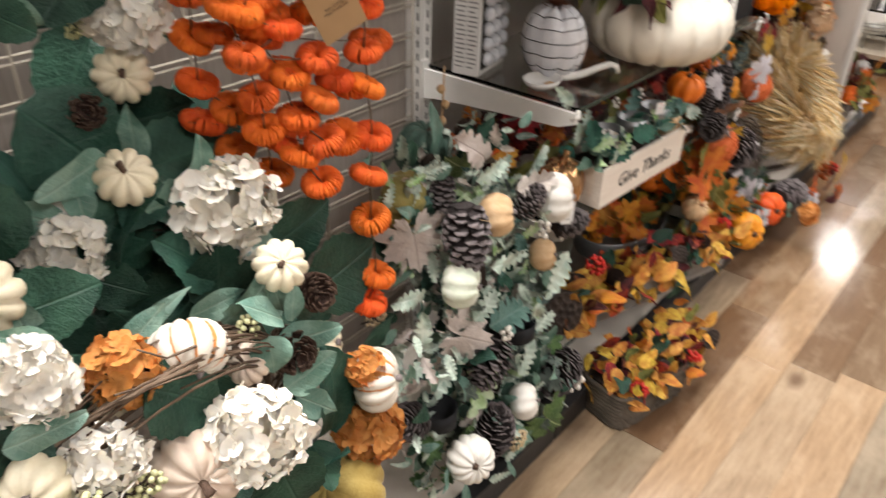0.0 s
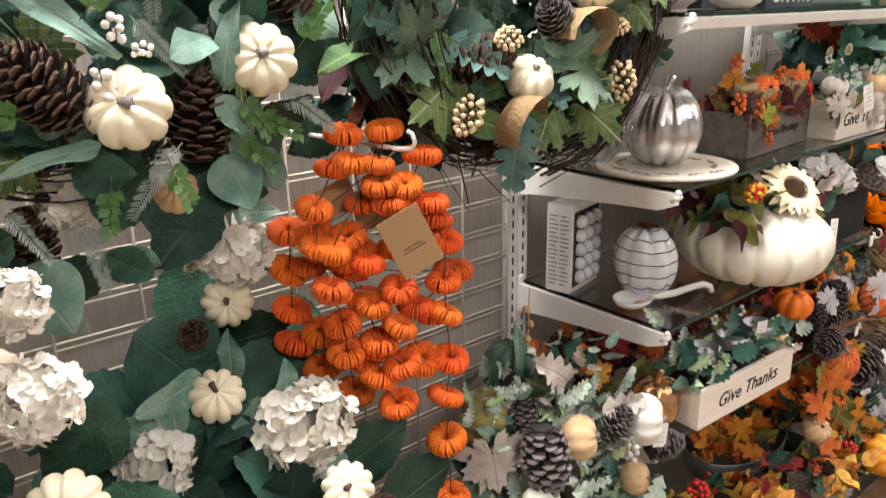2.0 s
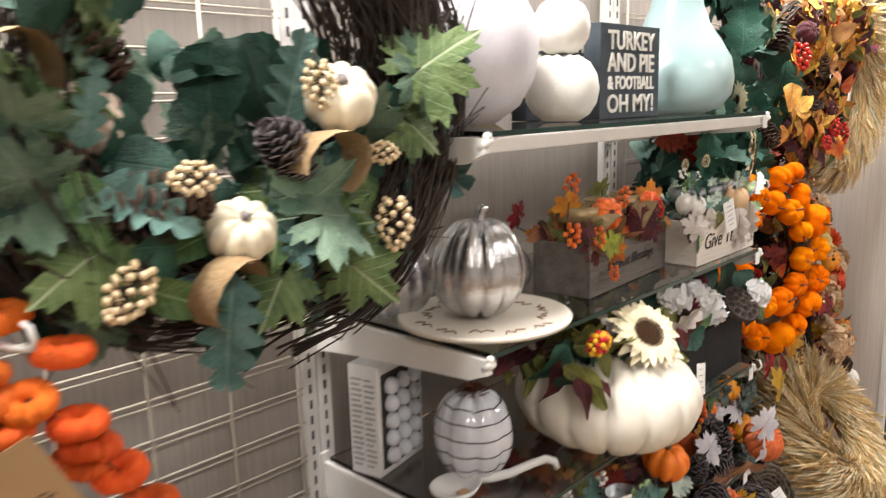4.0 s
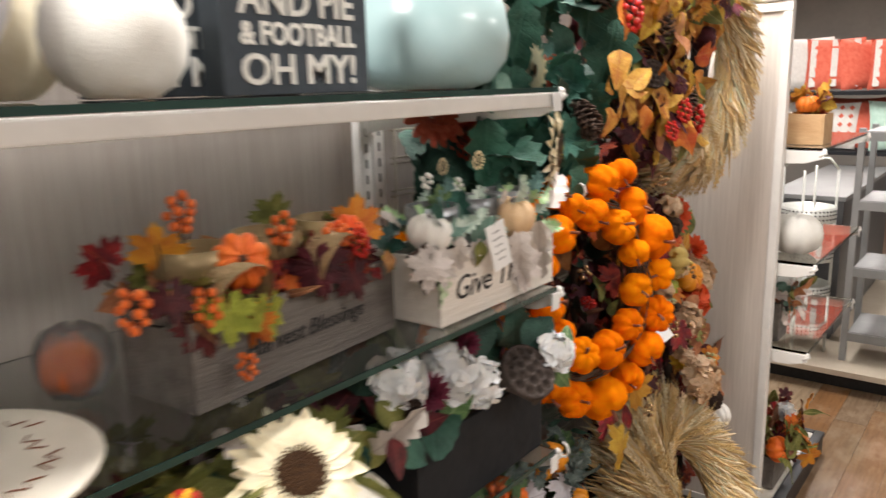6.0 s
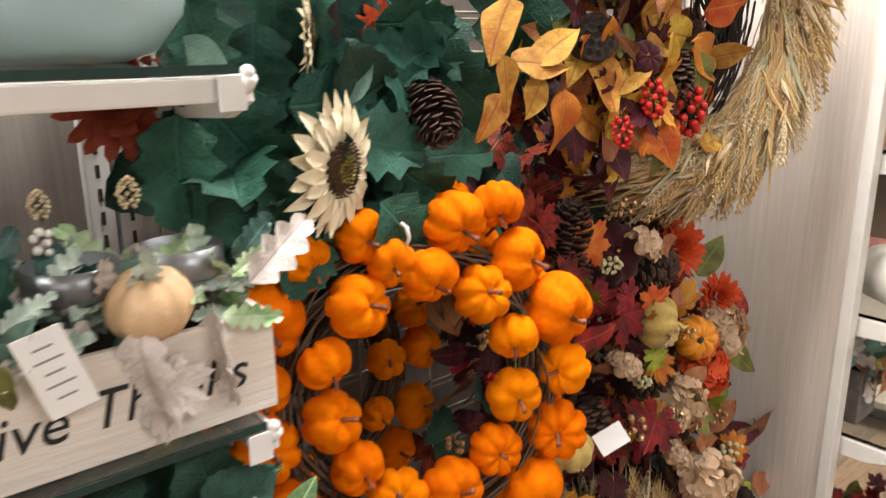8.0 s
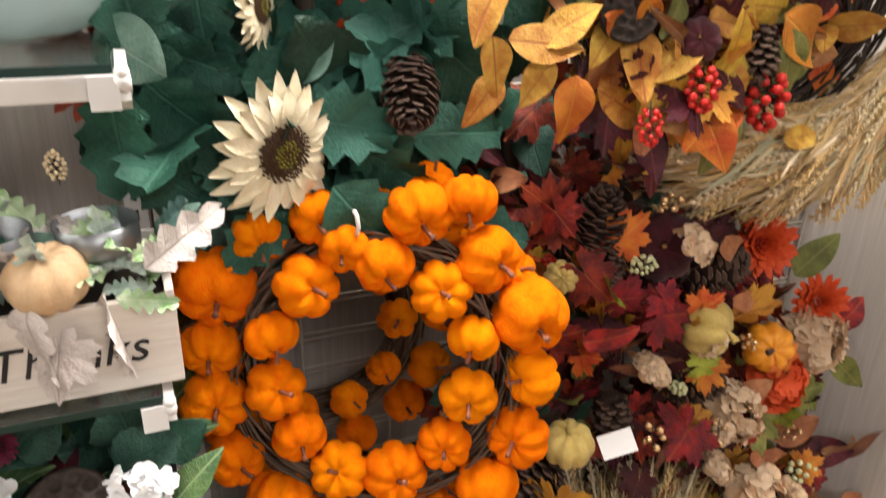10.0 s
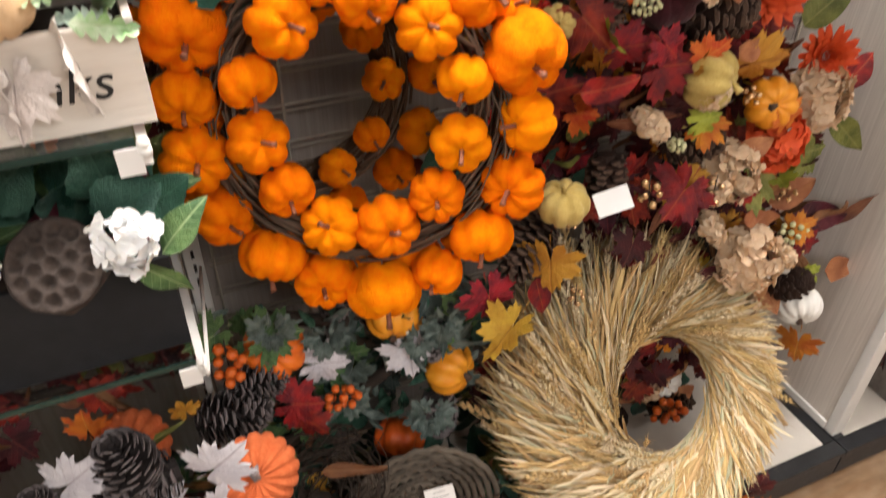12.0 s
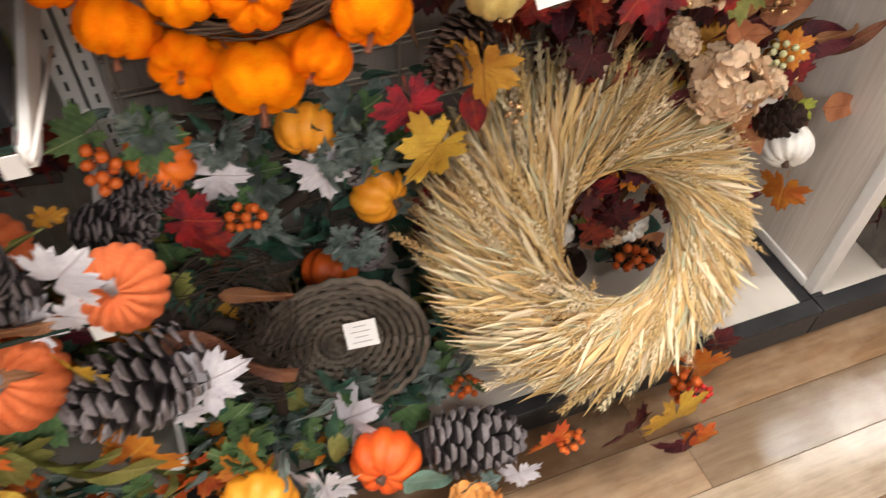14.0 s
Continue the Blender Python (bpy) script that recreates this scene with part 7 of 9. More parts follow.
def sprig(owner, p, along, size, mat="boxwood"):
    """A short stalk set with small pointed leaves in pairs."""
    def make():
        j = Joined()
        rnd = random.Random(3)
        j.add(*tube_data([(0, 0, 0), (0.03, 0.5, 0.03), (0, 0.95, 0)], 0.012, 4, 0.5))
        for i in range(6):
            for sgn in (-1, 1):
                b = Vector((0.02, 0.22 + 0.13 * i + 0.05 * (sgn > 0), 0.02))
                d = Vector((sgn * 0.8, 0.65, rnd.uniform(-0.2, 0.6))).normalized()
                L = rnd.uniform(0.24, 0.34) - 0.02 * i
                q = Vector((0, 0, 1)).cross(d).normalized() * L * 0.34
                up = Vector((0, 0, 0.02))
                j.add([b, b + d * L * 0.45 + q, b + d * L * 0.5 - up, b + d * L * 0.45 - q, b + d * L], [(0, 1, 2), (0, 2, 3), (1, 4, 2), (2, 4, 3)])
        return j.mesh("sprig", mat)
    return part("sprig", cached(("sprig", mat), make), owner, leaf_pose(p, along, jitter(LOOK["f"], 0.3), size))


def evergreen_wreath():
    c = (-1.04, 0.50, 1.80)
    t = thing("evergreen_wreath", c, "green eucalyptus wreath with cream pumpkins, pine cones and silver fronds", "wreath", "wreaths")
    part("twig_ring", ring_mesh("twig", 0.22, 0.03, 34, 3), t, facing(c, (0, 1, 0), (0, 0, 1)))
    leaves_on_ring(t, c, (1, 0, 0), 0.24, 0.10, ["dark_leaf"] * 6 + ["sage_leaf", "eucalyptus_leaf", "needle_frond"], 105, 0.095, out=0.5)
    for kind, x, y, z, r, way in EVERGREEN + EVERGREEN2:
        place(t, kind, x, y, z, r * (1.1 if kind == "cream_pumpkin" else 1.0), way)
    leaves_in_box(t, (-1.14, 0.36, 1.60), (-1.0, 0.80, 2.05), ["dark_leaf"] * 7 + ["sage_leaf", "fresh_leaf"], 70, 0.105, up=-0.3)
    for y, z, dy, dz in ((0.515, 1.80, 0.6, 0.8), (0.715, 1.70, 0.5, -0.9), (0.735, 1.665, 0.9, -0.5), (0.82, 1.75, 0.5, 0.8), (0.524, 1.60, -0.2, -1), (0.70, 1.64, 0.7, -0.7), (0.44, 1.68, -0.8, 0.3), (0.76, 1.82, 0.9, 0.5), (0.60, 1.62, 0.3, -1), (0.66, 1.86, -0.3, 1)):
        sprig(t, (-0.935, y, z), (0.25, dy, dz), 0.085)


def hydrangea_wreath():
    c = (-1.12, 0.55, 1.15)
    t = thing("hydrangea_wreath", c, "dark green leaf wreath with cream hydrangeas and small white pumpkins", "wreath", "wreaths")
    part("twig_ring", ring_mesh("twig", 0.15, 0.018, 22, 5), t, facing((-1.17, 0.66, 1.0), (0, 1, 0.1), (0.35, 0, 1)))
    dress(t, HYDRANGEA + HYDRANGEA2 + HYDRANGEA3)
    leaves_in_box(t, (-1.16, 0.44, 0.84), (-1.02, 0.92, 1.15), ["dark_leaf"] * 8 + ["sage_leaf"], 40, 0.125, up=-0.1)
    leaves_on_ring(t, c, (1, -0.1, 0.3), 0.24, 0.08, ["dark_leaf"] * 5 + ["sage_leaf"], 22, 0.12, arc=(170, 380), out=0.5, depth=-0.06)


def striped_wreath():
    c = (-0.86, 0.55, 0.82)
    t = thing("harvest_wreath", c, "hydrangea wreath with striped and blush pumpkins and orange blossom", "wreath", "wreaths")
    part("twig_ring", ring_mesh("vine", 0.21, 0.045, 90, 8), t, facing(c, (0, 1, 0.05), (0.45, 0, 1)))
    dress(t, STRIPED + STRIPED2 + STRIPED3)
    leaves_on_ring(t, c, (1, -0.1, 0.5), 0.22, 0.08, ["dark_leaf"] * 5 + ["sage_leaf"], 34, 0.11, out=0.5, depth=-0.05)


def grapevine_wreath():
    c = (-1.0, 1.32, 1.875)
    t = thing("grapevine_wreath", c, "dark twig wreath with magnolia leaves, cream pumpkins, cones and burlap ribbon", "wreath", "wreaths")
    part("twig_ring", ring_mesh("twig", 0.30, 0.095, 520, 11, wire=0.0021, stray=130), t, facing(c, (0, 1, 0), (0, 0, 1)))
    dress(t, GRAPEVINE + GRAPEVINE2)
    leaves_on_ring(t, c, (1, 0, 0), 0.27, 0.07, ["grey_green_leaf", "fresh_leaf", "magnolia_leaf", "magnolia_leaf", "dark_leaf", "teal_oak_leaf"], 75, 0.095, arc=(-190, -18), out=0.5, depth=0.02)
    part("twig_ring", ring_mesh("twig", 0.325, 0.085, 250, 17, wire=0.0025, stray=200, arc=(-95, 5)), t, facing((-0.96, 1.36, 1.85), (0, 1, 0), (0, 0, 1)))
    leaves_on_ring(t, c, (1, 0, 0), 0.27, 0.07, ["grey_green_leaf", "fresh_leaf", "magnolia_leaf", "dark_leaf"], 34, 0.095, arc=(52, 160), out=0.5, depth=0.02)
    leaves_in_box(t, (-1.20, 0.98, 1.54), (-1.06, 1.58, 1.74), ["dark_leaf"] * 4 + ["brown_blade", "wine_leaf"], 70, 0.105, up=-0.3)
    leaves_in_box(t, (-1.12, 1.0, 1.62), (-1.02, 1.62, 1.92), ["dark_leaf"] * 3 + ["grey_green_leaf", "green_blade"], 60, 0.10, up=-0.2)
    for (x, y, z, a) in ((-0.90, 1.02, 1.87, 0.4), (-0.86, 1.40, 1.75, -0.3), (-0.86, 1.235, 1.60, 0.9)):
        ribbon_loop(t, (x, y, z), a, 0.06)


def ribbon_loop(owner, p, turn, wide=0.035, mat="burlap"):
    pts = []
    for k in range(10):
        a = -0.6 + 4.2 * k / 9
        pts.append(Vector((0.02 * math.sin(a * 1.3), 0.045 * math.cos(a + turn), 0.05 * math.sin(a + turn))))
    v, f = [], []
    for q in pts:
        v += [Vector(p) + q + Vector((-wide / 2, 0, 0)), Vector(p) + q + Vector((0, 0.004, 0.002)), Vector(p) + q + Vector((wide / 2, 0.006, 0))]
    for k in range(len(pts) - 1):
        for s in (0, 1):
            a = k * 3 + s
            f.append((a, a + 1, a + 4, a + 3))
    return part("ribbon", raw_mesh("ribbon", v, f, mat), owner, None, "folded burlap ribbon")


def raffia_garland():
    top = Vector((-0.92, 1.0, 1.575))
    t = thing("raffia_garland", top, "bundle of orange raffia pumpkin garlands strung on twine", "garland")
    for strand in (STRAND0, STRAND1, STRAND2, STRAND3, STRAND4, STRAND5):
        j = Joined()
        prev = top + Vector((rng.uniform(-0.05, 0.02), rng.uniform(-0.02, 0.02), 0))
        for x, y, z, r in sorted(strand, key=lambda s: -s[2]):
            p = Vector((x, y, z))
            part("raffia_pumpkin", raffia_mesh(rng.randrange(4)), t, axis_pose(p, jitter((0.25, rng.uniform(-0.2, 0.3), 1), 0.25), r * rng.uniform(0.88, 1.02)))
            mid = (prev + p) / 2 + Vector((0.004, 0, -0.004))
            j.add(*tube_data([prev, mid, p], 0.0013, 4))
            prev = p
        part("twine", j.mesh("twine", "vine"), t)
    tag = swing_tag("hang_tag", (-0.875, 0.978, 1.423), (0.3, 0.8, 0.42), (-0.1, -0.5, 0.85), 0.080, 0.120, "kraft", "folded brown kraft card tag", t, bars=0)
    for k, body in enumerate(("Made in china", "Fabriqué en Chine")):
        m = world_of(tag) @ pose(0, -0.008 - 0.007 * k, 0.001, 0, 0, 180)
        part("lettering", text_mesh(body, 0.006, "ink", 0.0002), tag, m)
    swing_tag("hang_tag", (-1.03, 0.93, 1.48), (0.3, 0.9, 0.35), (0.0, -0.3, 0.95), 0.07, 0.06, "kraft", "brown kraft card tag", t, bars=0)
    swing_tag("hang_tag", (-0.99, 0.98, 1.46), (0.3, 0.95, 0.1), (0.0, -0.1, 0.95), 0.07, 0.075, "kraft", "brown kraft card tag", t, bars=0)
    hook("display_hook", (-1.30, 0.86, 1.60), (-0.905, 1.01, 1.572), r=0.0042)


def succulent_garland():
    c = (-0.85, 1.45, 0.7)
    t = thing("succulent_garland", c, "frosted green garland with grey cones, velvet pumpkins and pale oak leaves", "garland")
    pts = [(-0.95, 1.30, 1.02), (-0.90, 1.40, 0.85), (-0.87, 1.42, 0.65), (-0.85, 1.45, 0.45), (-0.84, 1.50, 0.25), (-0.84, 1.55, 0.13)]
    part("vine", raw_mesh("vine", *tube_data(pts, 0.018, 8), "twig"), t)
    dress(t, SUCCULENT)
    for kind, x, y, z, r, way in SUCCULENT2 + SUCCULENT3:
        place(t, kind, x, y, z, r * (0.72 if kind == "dusty_leaf" else 1.0), way)
    for a, b in zip(pts, pts[1:]):
        lo = [min(p, q) - e for p, q, e in zip(a, b, (0.06, 0.14, 0.03))]
        hi = [max(p, q) + e for p, q, e in zip(a, b, (0.02, 0.16, 0.03))]
        leaves_in_box(t, lo, hi, ["dusty_leaf"] * 5 + ["sage_leaf", "pale_oak_leaf", "teal_oak_leaf", "mint_leaf", "dark_leaf", "slate_blade"], 205, 0.052)
    leaves_in_box(t, (-0.96, 1.28, 0.13), (-0.84, 1.74, 0.62), ["slate_ivy", "dark_leaf", "slate_blade", "sage_leaf", "dusty_leaf"], 130, 0.075)
    leaves_in_box(t, (-0.84, 1.08, 0.13), (-0.73, 1.72, 0.36), ["dusty_leaf"] * 3 + ["slate_ivy", "sage_leaf", "sage_leaf", "green_maple_leaf", "dark_leaf"], 110, 0.062)
    leaves_in_box(t, (-0.90, 1.08, 0.34), (-0.78, 1.32, 0.72), ["dusty_leaf"] * 4 + ["pale_oak_leaf", "slate_ivy", "dark_leaf", "sage_leaf"], 90, 0.055)
    for q in ((-0.800, 1.179, 0.426), (-0.790, 1.477, 0.515)):
        candle_cup(t, q, 0.044, 0.05, "black_wood")
    tag = swing_tag("price_tag", (-0.79, 1.66, 0.80), (0.3, 0.9, -0.2), (-0.1, 0.2, 0.95), 0.04, 0.06, "paper", "white paper price tag with printed bars", None, 4)
    j = Joined()
    for k in range(9):
        j.add(*ball_data((-1.0 + 0.01 * math.sin(k), 1.40 + 0.006 * math.sin(2 * k), 1.14 - 0.035 * k), 0.010, 10, 7))
    j.add(*tube_data([(-1.0, 1.41, 1.19), (-1.0, 1.40, 0.82)], 0.002, 4))
    tagged(new("bead_string", j.mesh("bead_string", "pine")), "string of pale wooden beads beside the garland", "bead string")


evergreen_wreath()
hydrangea_wreath()
striped_wreath()
grapevine_wreath()
raffia_garland()
succulent_garland()


# ---- shelf bay: top shelf ----
def simple_pumpkin(name, p, r, mat, stem, label, flat=0.8, ribs=9, depth=0.1, squash=(1, 1, 1), stem_len=0.4, stem_w=0.12, pear=0.0, smooth=True, way=(0, 0, 1), cat="pumpkin", spin=0.3, per=5, rings=13, sharp=0.6, dimple=0.24, seed=1):
    """A loose pumpkin standing at p (its foot)."""
    me = pumpkin_mesh(mat, ribs=ribs, flat=flat, depth=depth, pear=pear, per=per, rings=rings, sharp=sharp, dimple=dimple, seed=seed)
    if not smooth:
        me = me.copy()
        me.polygons.foreach_set("use_smooth", [False] * len(me.polygons))
    low = min(v.co.z for v in me.vertices)
    high = max(v.co.z for v in me.vertices)
    t = thing(name, p, label, cat, "pumpkins on the shelves")
    m = axis_pose(Vector(p) - Vector(way).normalized() * low * r * squash[2], way, r, spin, squash)
    ob = part("body", me, t, m)
    if stem:
        st = part("stem", stem_mesh(stem, stem_len, stem_w, 0.16), ob)
        st.matrix_basis = Matrix.Translation((0, 0, high * 0.72))
    return t


simple_pumpkin("faceted_pumpkin", (-1.04, 1.875, S1 + 0.001), 0.160, "lavender", "lavender", "large pale grey carved pumpkin with soft facets", flat=1.0, ribs=7, depth=0.045, per=2, rings=8, dimple=0.1)


def stacked_pumpkin(p):
    t = thing("stacked_pumpkin", p, "chalk white double pumpkin, one carved ball on another", "pumpkin", "pumpkins on the shelves")
    me = pumpkin_mesh("chalk", ribs=8, flat=0.92, depth=0.08, per=2, rings=8, dimple=0.12)
    low = -min(v.co.z for v in me.vertices)
    m1 = Matrix.Translation((p[0], p[1], p[2] + low * 0.082)) @ Matrix.Diagonal((0.082, 0.082, 0.082, 1))
    part("lower_ball", me, t, m1)
    m2 = Matrix.Translation((p[0], p[1], p[2] + low * 0.082 + 0.126)) @ Matrix.Diagonal((0.062, 0.062, 0.066, 1))
    top = part("upper_ball", me, t, m2)
    part("stem", stem_mesh("stem", 0.4, 0.13, 0.16), top).matrix_basis = Matrix.Translation((0, 0, 0.62))


stacked_pumpkin((-0.955, 2.105, S1 + 0.001))
simple_pumpkin("cream_pumpkin", (-1.15, 2.04, S1 + 0.001), 0.10, "cream", "stem", "cream ribbed pumpkin behind the stacked one", flat=0.95)


def word_sign(p, w, h, label):
    """A slate block sign standing at p (middle of its foot), with raised lettering."""
    t = thing("word_sign", p, label, "sign", "word signs")
    x, y, z = p
    box("block", (x - 0.022, x + 0.022, y - w / 2, y + w / 2, z, z + h), "slate", t, 0.002)
    for body, size, dz, wide in (("TURKEY", 0.062, 0.82, 0.235), ("AND PIE", 0.062, 0.585, 0.235), ("& FOOTBALL", 0.046, 0.375, 0.235), ("OH MY!", 0.072, 0.15, 0.235)):
        me = text_mesh(body, size, "chalk", 0.0012, bold=0.0012)
        xs = [v.co.x for v in me.vertices]
        s = wide * w / 0.30 / (max(xs) - min(xs))
        ys = [v.co.y for v in me.vertices]
        sy = 0.19 * h / (max(ys) - min(ys)) * (0.78 if "FOOT" in body else 1.05)
        part("lettering", me, t, facing((x + 0.0235, y, z + h * dz), (0, 1, 0), (0, 0, 1)) @ Matrix.Diagonal((s, sy, 1, 1)), "white capital letters")
    return t


word_sign((-0.965, 2.375, S1 + 0.001), 0.27, 0.212, "dark slate block sign with white holiday lettering")
word_sign((-1.09, 2.27, S1 + 0.001), 0.27, 0.212, "dark slate block sign standing behind its twin")
mint = thing("mint_gourd", (-1.01, 2.76, S1 + 0.001), "pale mint glazed gourd vase with soft facets", "vase")
part("body", to_mesh("body", lathe_bm([(0, 0), (0.075, 0), (0.105, 0.012), (0.132, 0.05), (0.138, 0.095), (0.128, 0.145), (0.103, 0.195), (0.078, 0.24), (0.062, 0.29), (0.055, 0.34), (0.052, 0.36), (0.045, 0.36), (0.05, 0.30), (0.0, 0.29)], 20, lambda a, z: 1.13 + 0.035 * abs(math.sin(a * 5)) + 0.014 * math.sin(a * 3 + 40 * z)), "mint"), mint, Matrix.Translation((-1.03, 2.765, S1 + 0.001)))
tagged(new("wooden_bowl", to_mesh("wooden_bowl", lathe_bm([(0, 0), (0.05, 0.0), (0.075, 0.03), (0.082, 0.075), (0.075, 0.125), (0.06, 0.15), (0.052, 0.148), (0.066, 0.12), (0.072, 0.075), (0.06, 0.03), (0, 0.012)], 32), "brown_bowl")), "dark brown turned wooden pot behind the sign", "pot").matrix_basis = Matrix.Translation((-1.2, 2.53, S1 + 0.001))


def printed_box(p, w, d, h):
    t = thing("gift_box", p, "white printed cardboard box behind the mint gourd", "box")
    x, y, z = p
    box("carton", (x - d / 2, x + d / 2, y - w / 2, y + w / 2, z, z + h), "paper", t, 0.002)
    box("picture", (x + d / 2 + 0.0005, x + d / 2 + 0.0015, y - w * 0.35, y + w * 0.35, z + h * 0.1, z + h * 0.5), "mid_grey", t, 0)


printed_box((-1.2, 2.72, S1 + 0.001), 0.14, 0.10, 0.2)

# ---- second shelf ----
def round_plate(p, r):
    t = thing("round_plate", p, "cream enamel serving stand with brown lettering under the silver pumpkin", "plate")
    x, y, z = p
    m = Matrix.Translation(p)
    part("dish", to_mesh("dish", lathe_bm([(0, 0.018), (r * 0.9, 0.018), (r * 0.985, 0.021), (r, 0.018), (r * 0.985, 0.012), (r * 0.8, 0.009), (0, 0.008)], 64), "plate"), t, m)
    part("foot", to_mesh("foot", lathe_bm([(0, 0), (r * 0.5, 0), (r * 0.52, 0.004), (r * 0.5, 0.0085), (0, 0.0085)], 48), "brown_bowl"), t, m)
    rnd = random.Random(4)
    for k in range(13):
        a = 0.5 + 2 * math.pi * k / 13
        q = r * rnd.uniform(0.62, 0.8)
        me = raw_mesh("lettering", *tube_data([(-0.020, -0.006, 0), (-0.008, 0.007, 0), (0.004, -0.006, 0), (0.014, 0.006, 0), (0.030, -0.002, 0)], 0.0011, 4), "ink_brown")
        part("lettering", me, t, Matrix.Translation((x + q * math.cos(a), y + q * math.sin(a), z + 0.0195)) @ pose(0, 0, 0, 0, 0, math.degrees(a) + 90 + rnd.uniform(-15, 15)) @ Matrix.Diagonal((0.9, 1.2, 1, 1)))


round_plate((-0.95, 1.84, S2 + 0.001), 0.172)
simple_pumpkin("silver_pumpkin", (-0.955, 1.828, S2 + 0.0215), 0.094, "silver", "silver", "shiny silver ribbed pumpkin on the cream plate", flat=1.08, ribs=10, depth=0.12, stem_len=0.55, stem_w=0.13, per=6, rings=16, pear=0.16, dimple=0.12)
simple_pumpkin("silver_pumpkin", (-1.13, 1.765, S2 + 0.001), 0.085, "silver", "silver", "silver ribbed pumpkin standing behind its twin", flat=1.05, ribs=10, depth=0.12, per=6, rings=16, pear=0.08, dimple=0.15)


def planter(name, p, length, depth, height, mat, label, turn=0.0, word="", size=0.04, ink="ink", cat="planter", bar=None):
    """An open wooden trough; p is the middle of its foot."""
    t = thing(name, p, label, cat, "wooden planters")
    base = Matrix.Translation(p) @ pose(0, 0, 0, 0, 0, turn)
    l, d, h, w = length / 2, depth / 2, height, 0.010
    for nm, dims in (("front_board", (d - w, d, -l, l, 0, h)), ("back_board", (-d, -d + w, -l, l, 0, h)), ("end_board", (-d + w, d - w, -l, -l + w, 0, h)), ("end_board", (-d + w, d - w, l - w, l, 0, h)), ("floor_board", (-d + w, d - w, -l + w, l - w, 0, w)), ("moss", (-d + w + 0.001, d - w - 0.001, -l + w + 0.001, l - w - 0.001, w + 0.001, h * 0.82))):
        box(nm, dims, "twig" if nm == "moss" else mat, t, 0.0015, m=base)
    if word:
        me = text_mesh(word, size, ink, 0.0006, shear=0.25)
        part("lettering", me, t, base @ facing((d + 0.001, 0, h * 0.48), (0, 1, 0), (0, 0, 1)), "painted script lettering")
    return t


def leaf_planter():
    p = (-0.972, 2.312, S2 + 0.001)
    t = planter("leaf_planter", p, 0.40, 0.145, 0.118, "grey_wood", "grey wooden planter of autumn leaves, berries and candle cups", 4, "Harvest Blessings", 0.034)
    for k in (-0.11, 0.0, 0.11):
        candle_cup(t, (-0.965 - 0.08 * k, 2.305 + 1.15 * k, S2 + 0.160), 0.050, 0.036, "tin_gold")
    z = S2 + 0.15
    leaves_in_box(t, (-1.05, 2.12, z - 0.05), (-0.90, 2.50, z + 0.005), ["orange_maple_leaf", "red_maple_leaf", "red_maple_leaf", "burgundy_leaf", "burgundy_leaf", "olive_maple_leaf", "brown_blade", "brown_blade", "copper_leaf"], 150, 0.05, up=0.25)
    place(t, "burgundy_leaf", -0.885, 2.14, S2 + 0.10, 0.034, "d")
    place(t, "burgundy_leaf", -0.885, 2.40, S2 + 0.11, 0.034, "d")
    place(t, "lime_leaf", -0.875, 2.23, S2 + 0.10, 0.034, "d")
    for kind, x, y, zz, r, way in LEAFBOX:
        high = zz > S2 + 0.19
        x, y, zz = x - 0.025, y + (0.07 if y < 2.1 else 0), zz - (0.045 if high else 0)
        place(t, kind, x, y, zz, r, way)
        if high:
            part("stalk", raw_mesh("stalk", *tube_data([(x, y, zz), (x - 0.01, y + 0.01, (zz + S2 + 0.1) / 2), (-0.95, max(2.13, min(2.48, y + 0.02)), S2 + 0.1)], 0.0016, 5), "twig"), t)
    ribbon_loop(t, (-0.90, 2.19, z - 0.02), 0.4, 0.055)
    ribbon_loop(t, (-0.90, 2.36, z - 0.01), 1.0, 0.055)


def thanks_planter(name, p, length, turn, table, cups, label, tagpos=None):
    t = planter(name, p, length, 0.15, 0.115, "whitewash", label, turn, "Give Thanks", 0.058)
    base = Matrix.Translation(p) @ pose(0, 0, 0, 0, 0, turn)
    for k in cups:
        q = base @ Vector((0.012, k, 0.158))
        candle_cup(t, q, 0.046, 0.034, "tin")
    for k in range(75):
        q = base @ Vector((rng.uniform(-0.06, 0.07), rng.uniform(-length / 2, length / 2), rng.uniform(0.1, 0.165)))
        kind = rng.choice(["dusty_leaf", "dusty_leaf", "sage_leaf", "teal_oak_leaf", "ivy_leaf", "sage_leaf", "pale_oak_leaf", "mint_leaf"])
        part("leaf", leaf_mesh(kind, rng.randrange(12)), t, leaf_pose(q, jitter((0.3, rng.uniform(-1, 1), 0.5), 0.4), jitter(LOOK["fu"], 0.4), rng.uniform(0.045, 0.08)))
    dress(t, table)
    return t


leaf_planter()
thanks_planter("thanks_planter", (-0.92, 2.735, S2 + 0.001), 0.365, 0, THANKS_A, (-0.12, 0.0, 0.11), "whitewashed Give Thanks planter with white pumpkins and pale leaves")
swing_tag("price_tag", (-0.822, 2.690, S2 + 0.118), (0.2, 0.9, 0.28), (-0.1, -0.55, 0.82), 0.044, 0.085, "paper", "white paper price tag on the planter", None, 5)
swing_tag("brand_tag", (-0.85, 2.53, S2 + 0.11), (0.25, 0.8, 0.4), (-0.15, -0.4, 0.9), 0.055, 0.075, "brown_bowl", "brown wooden tag tied to the planter", None, 2)


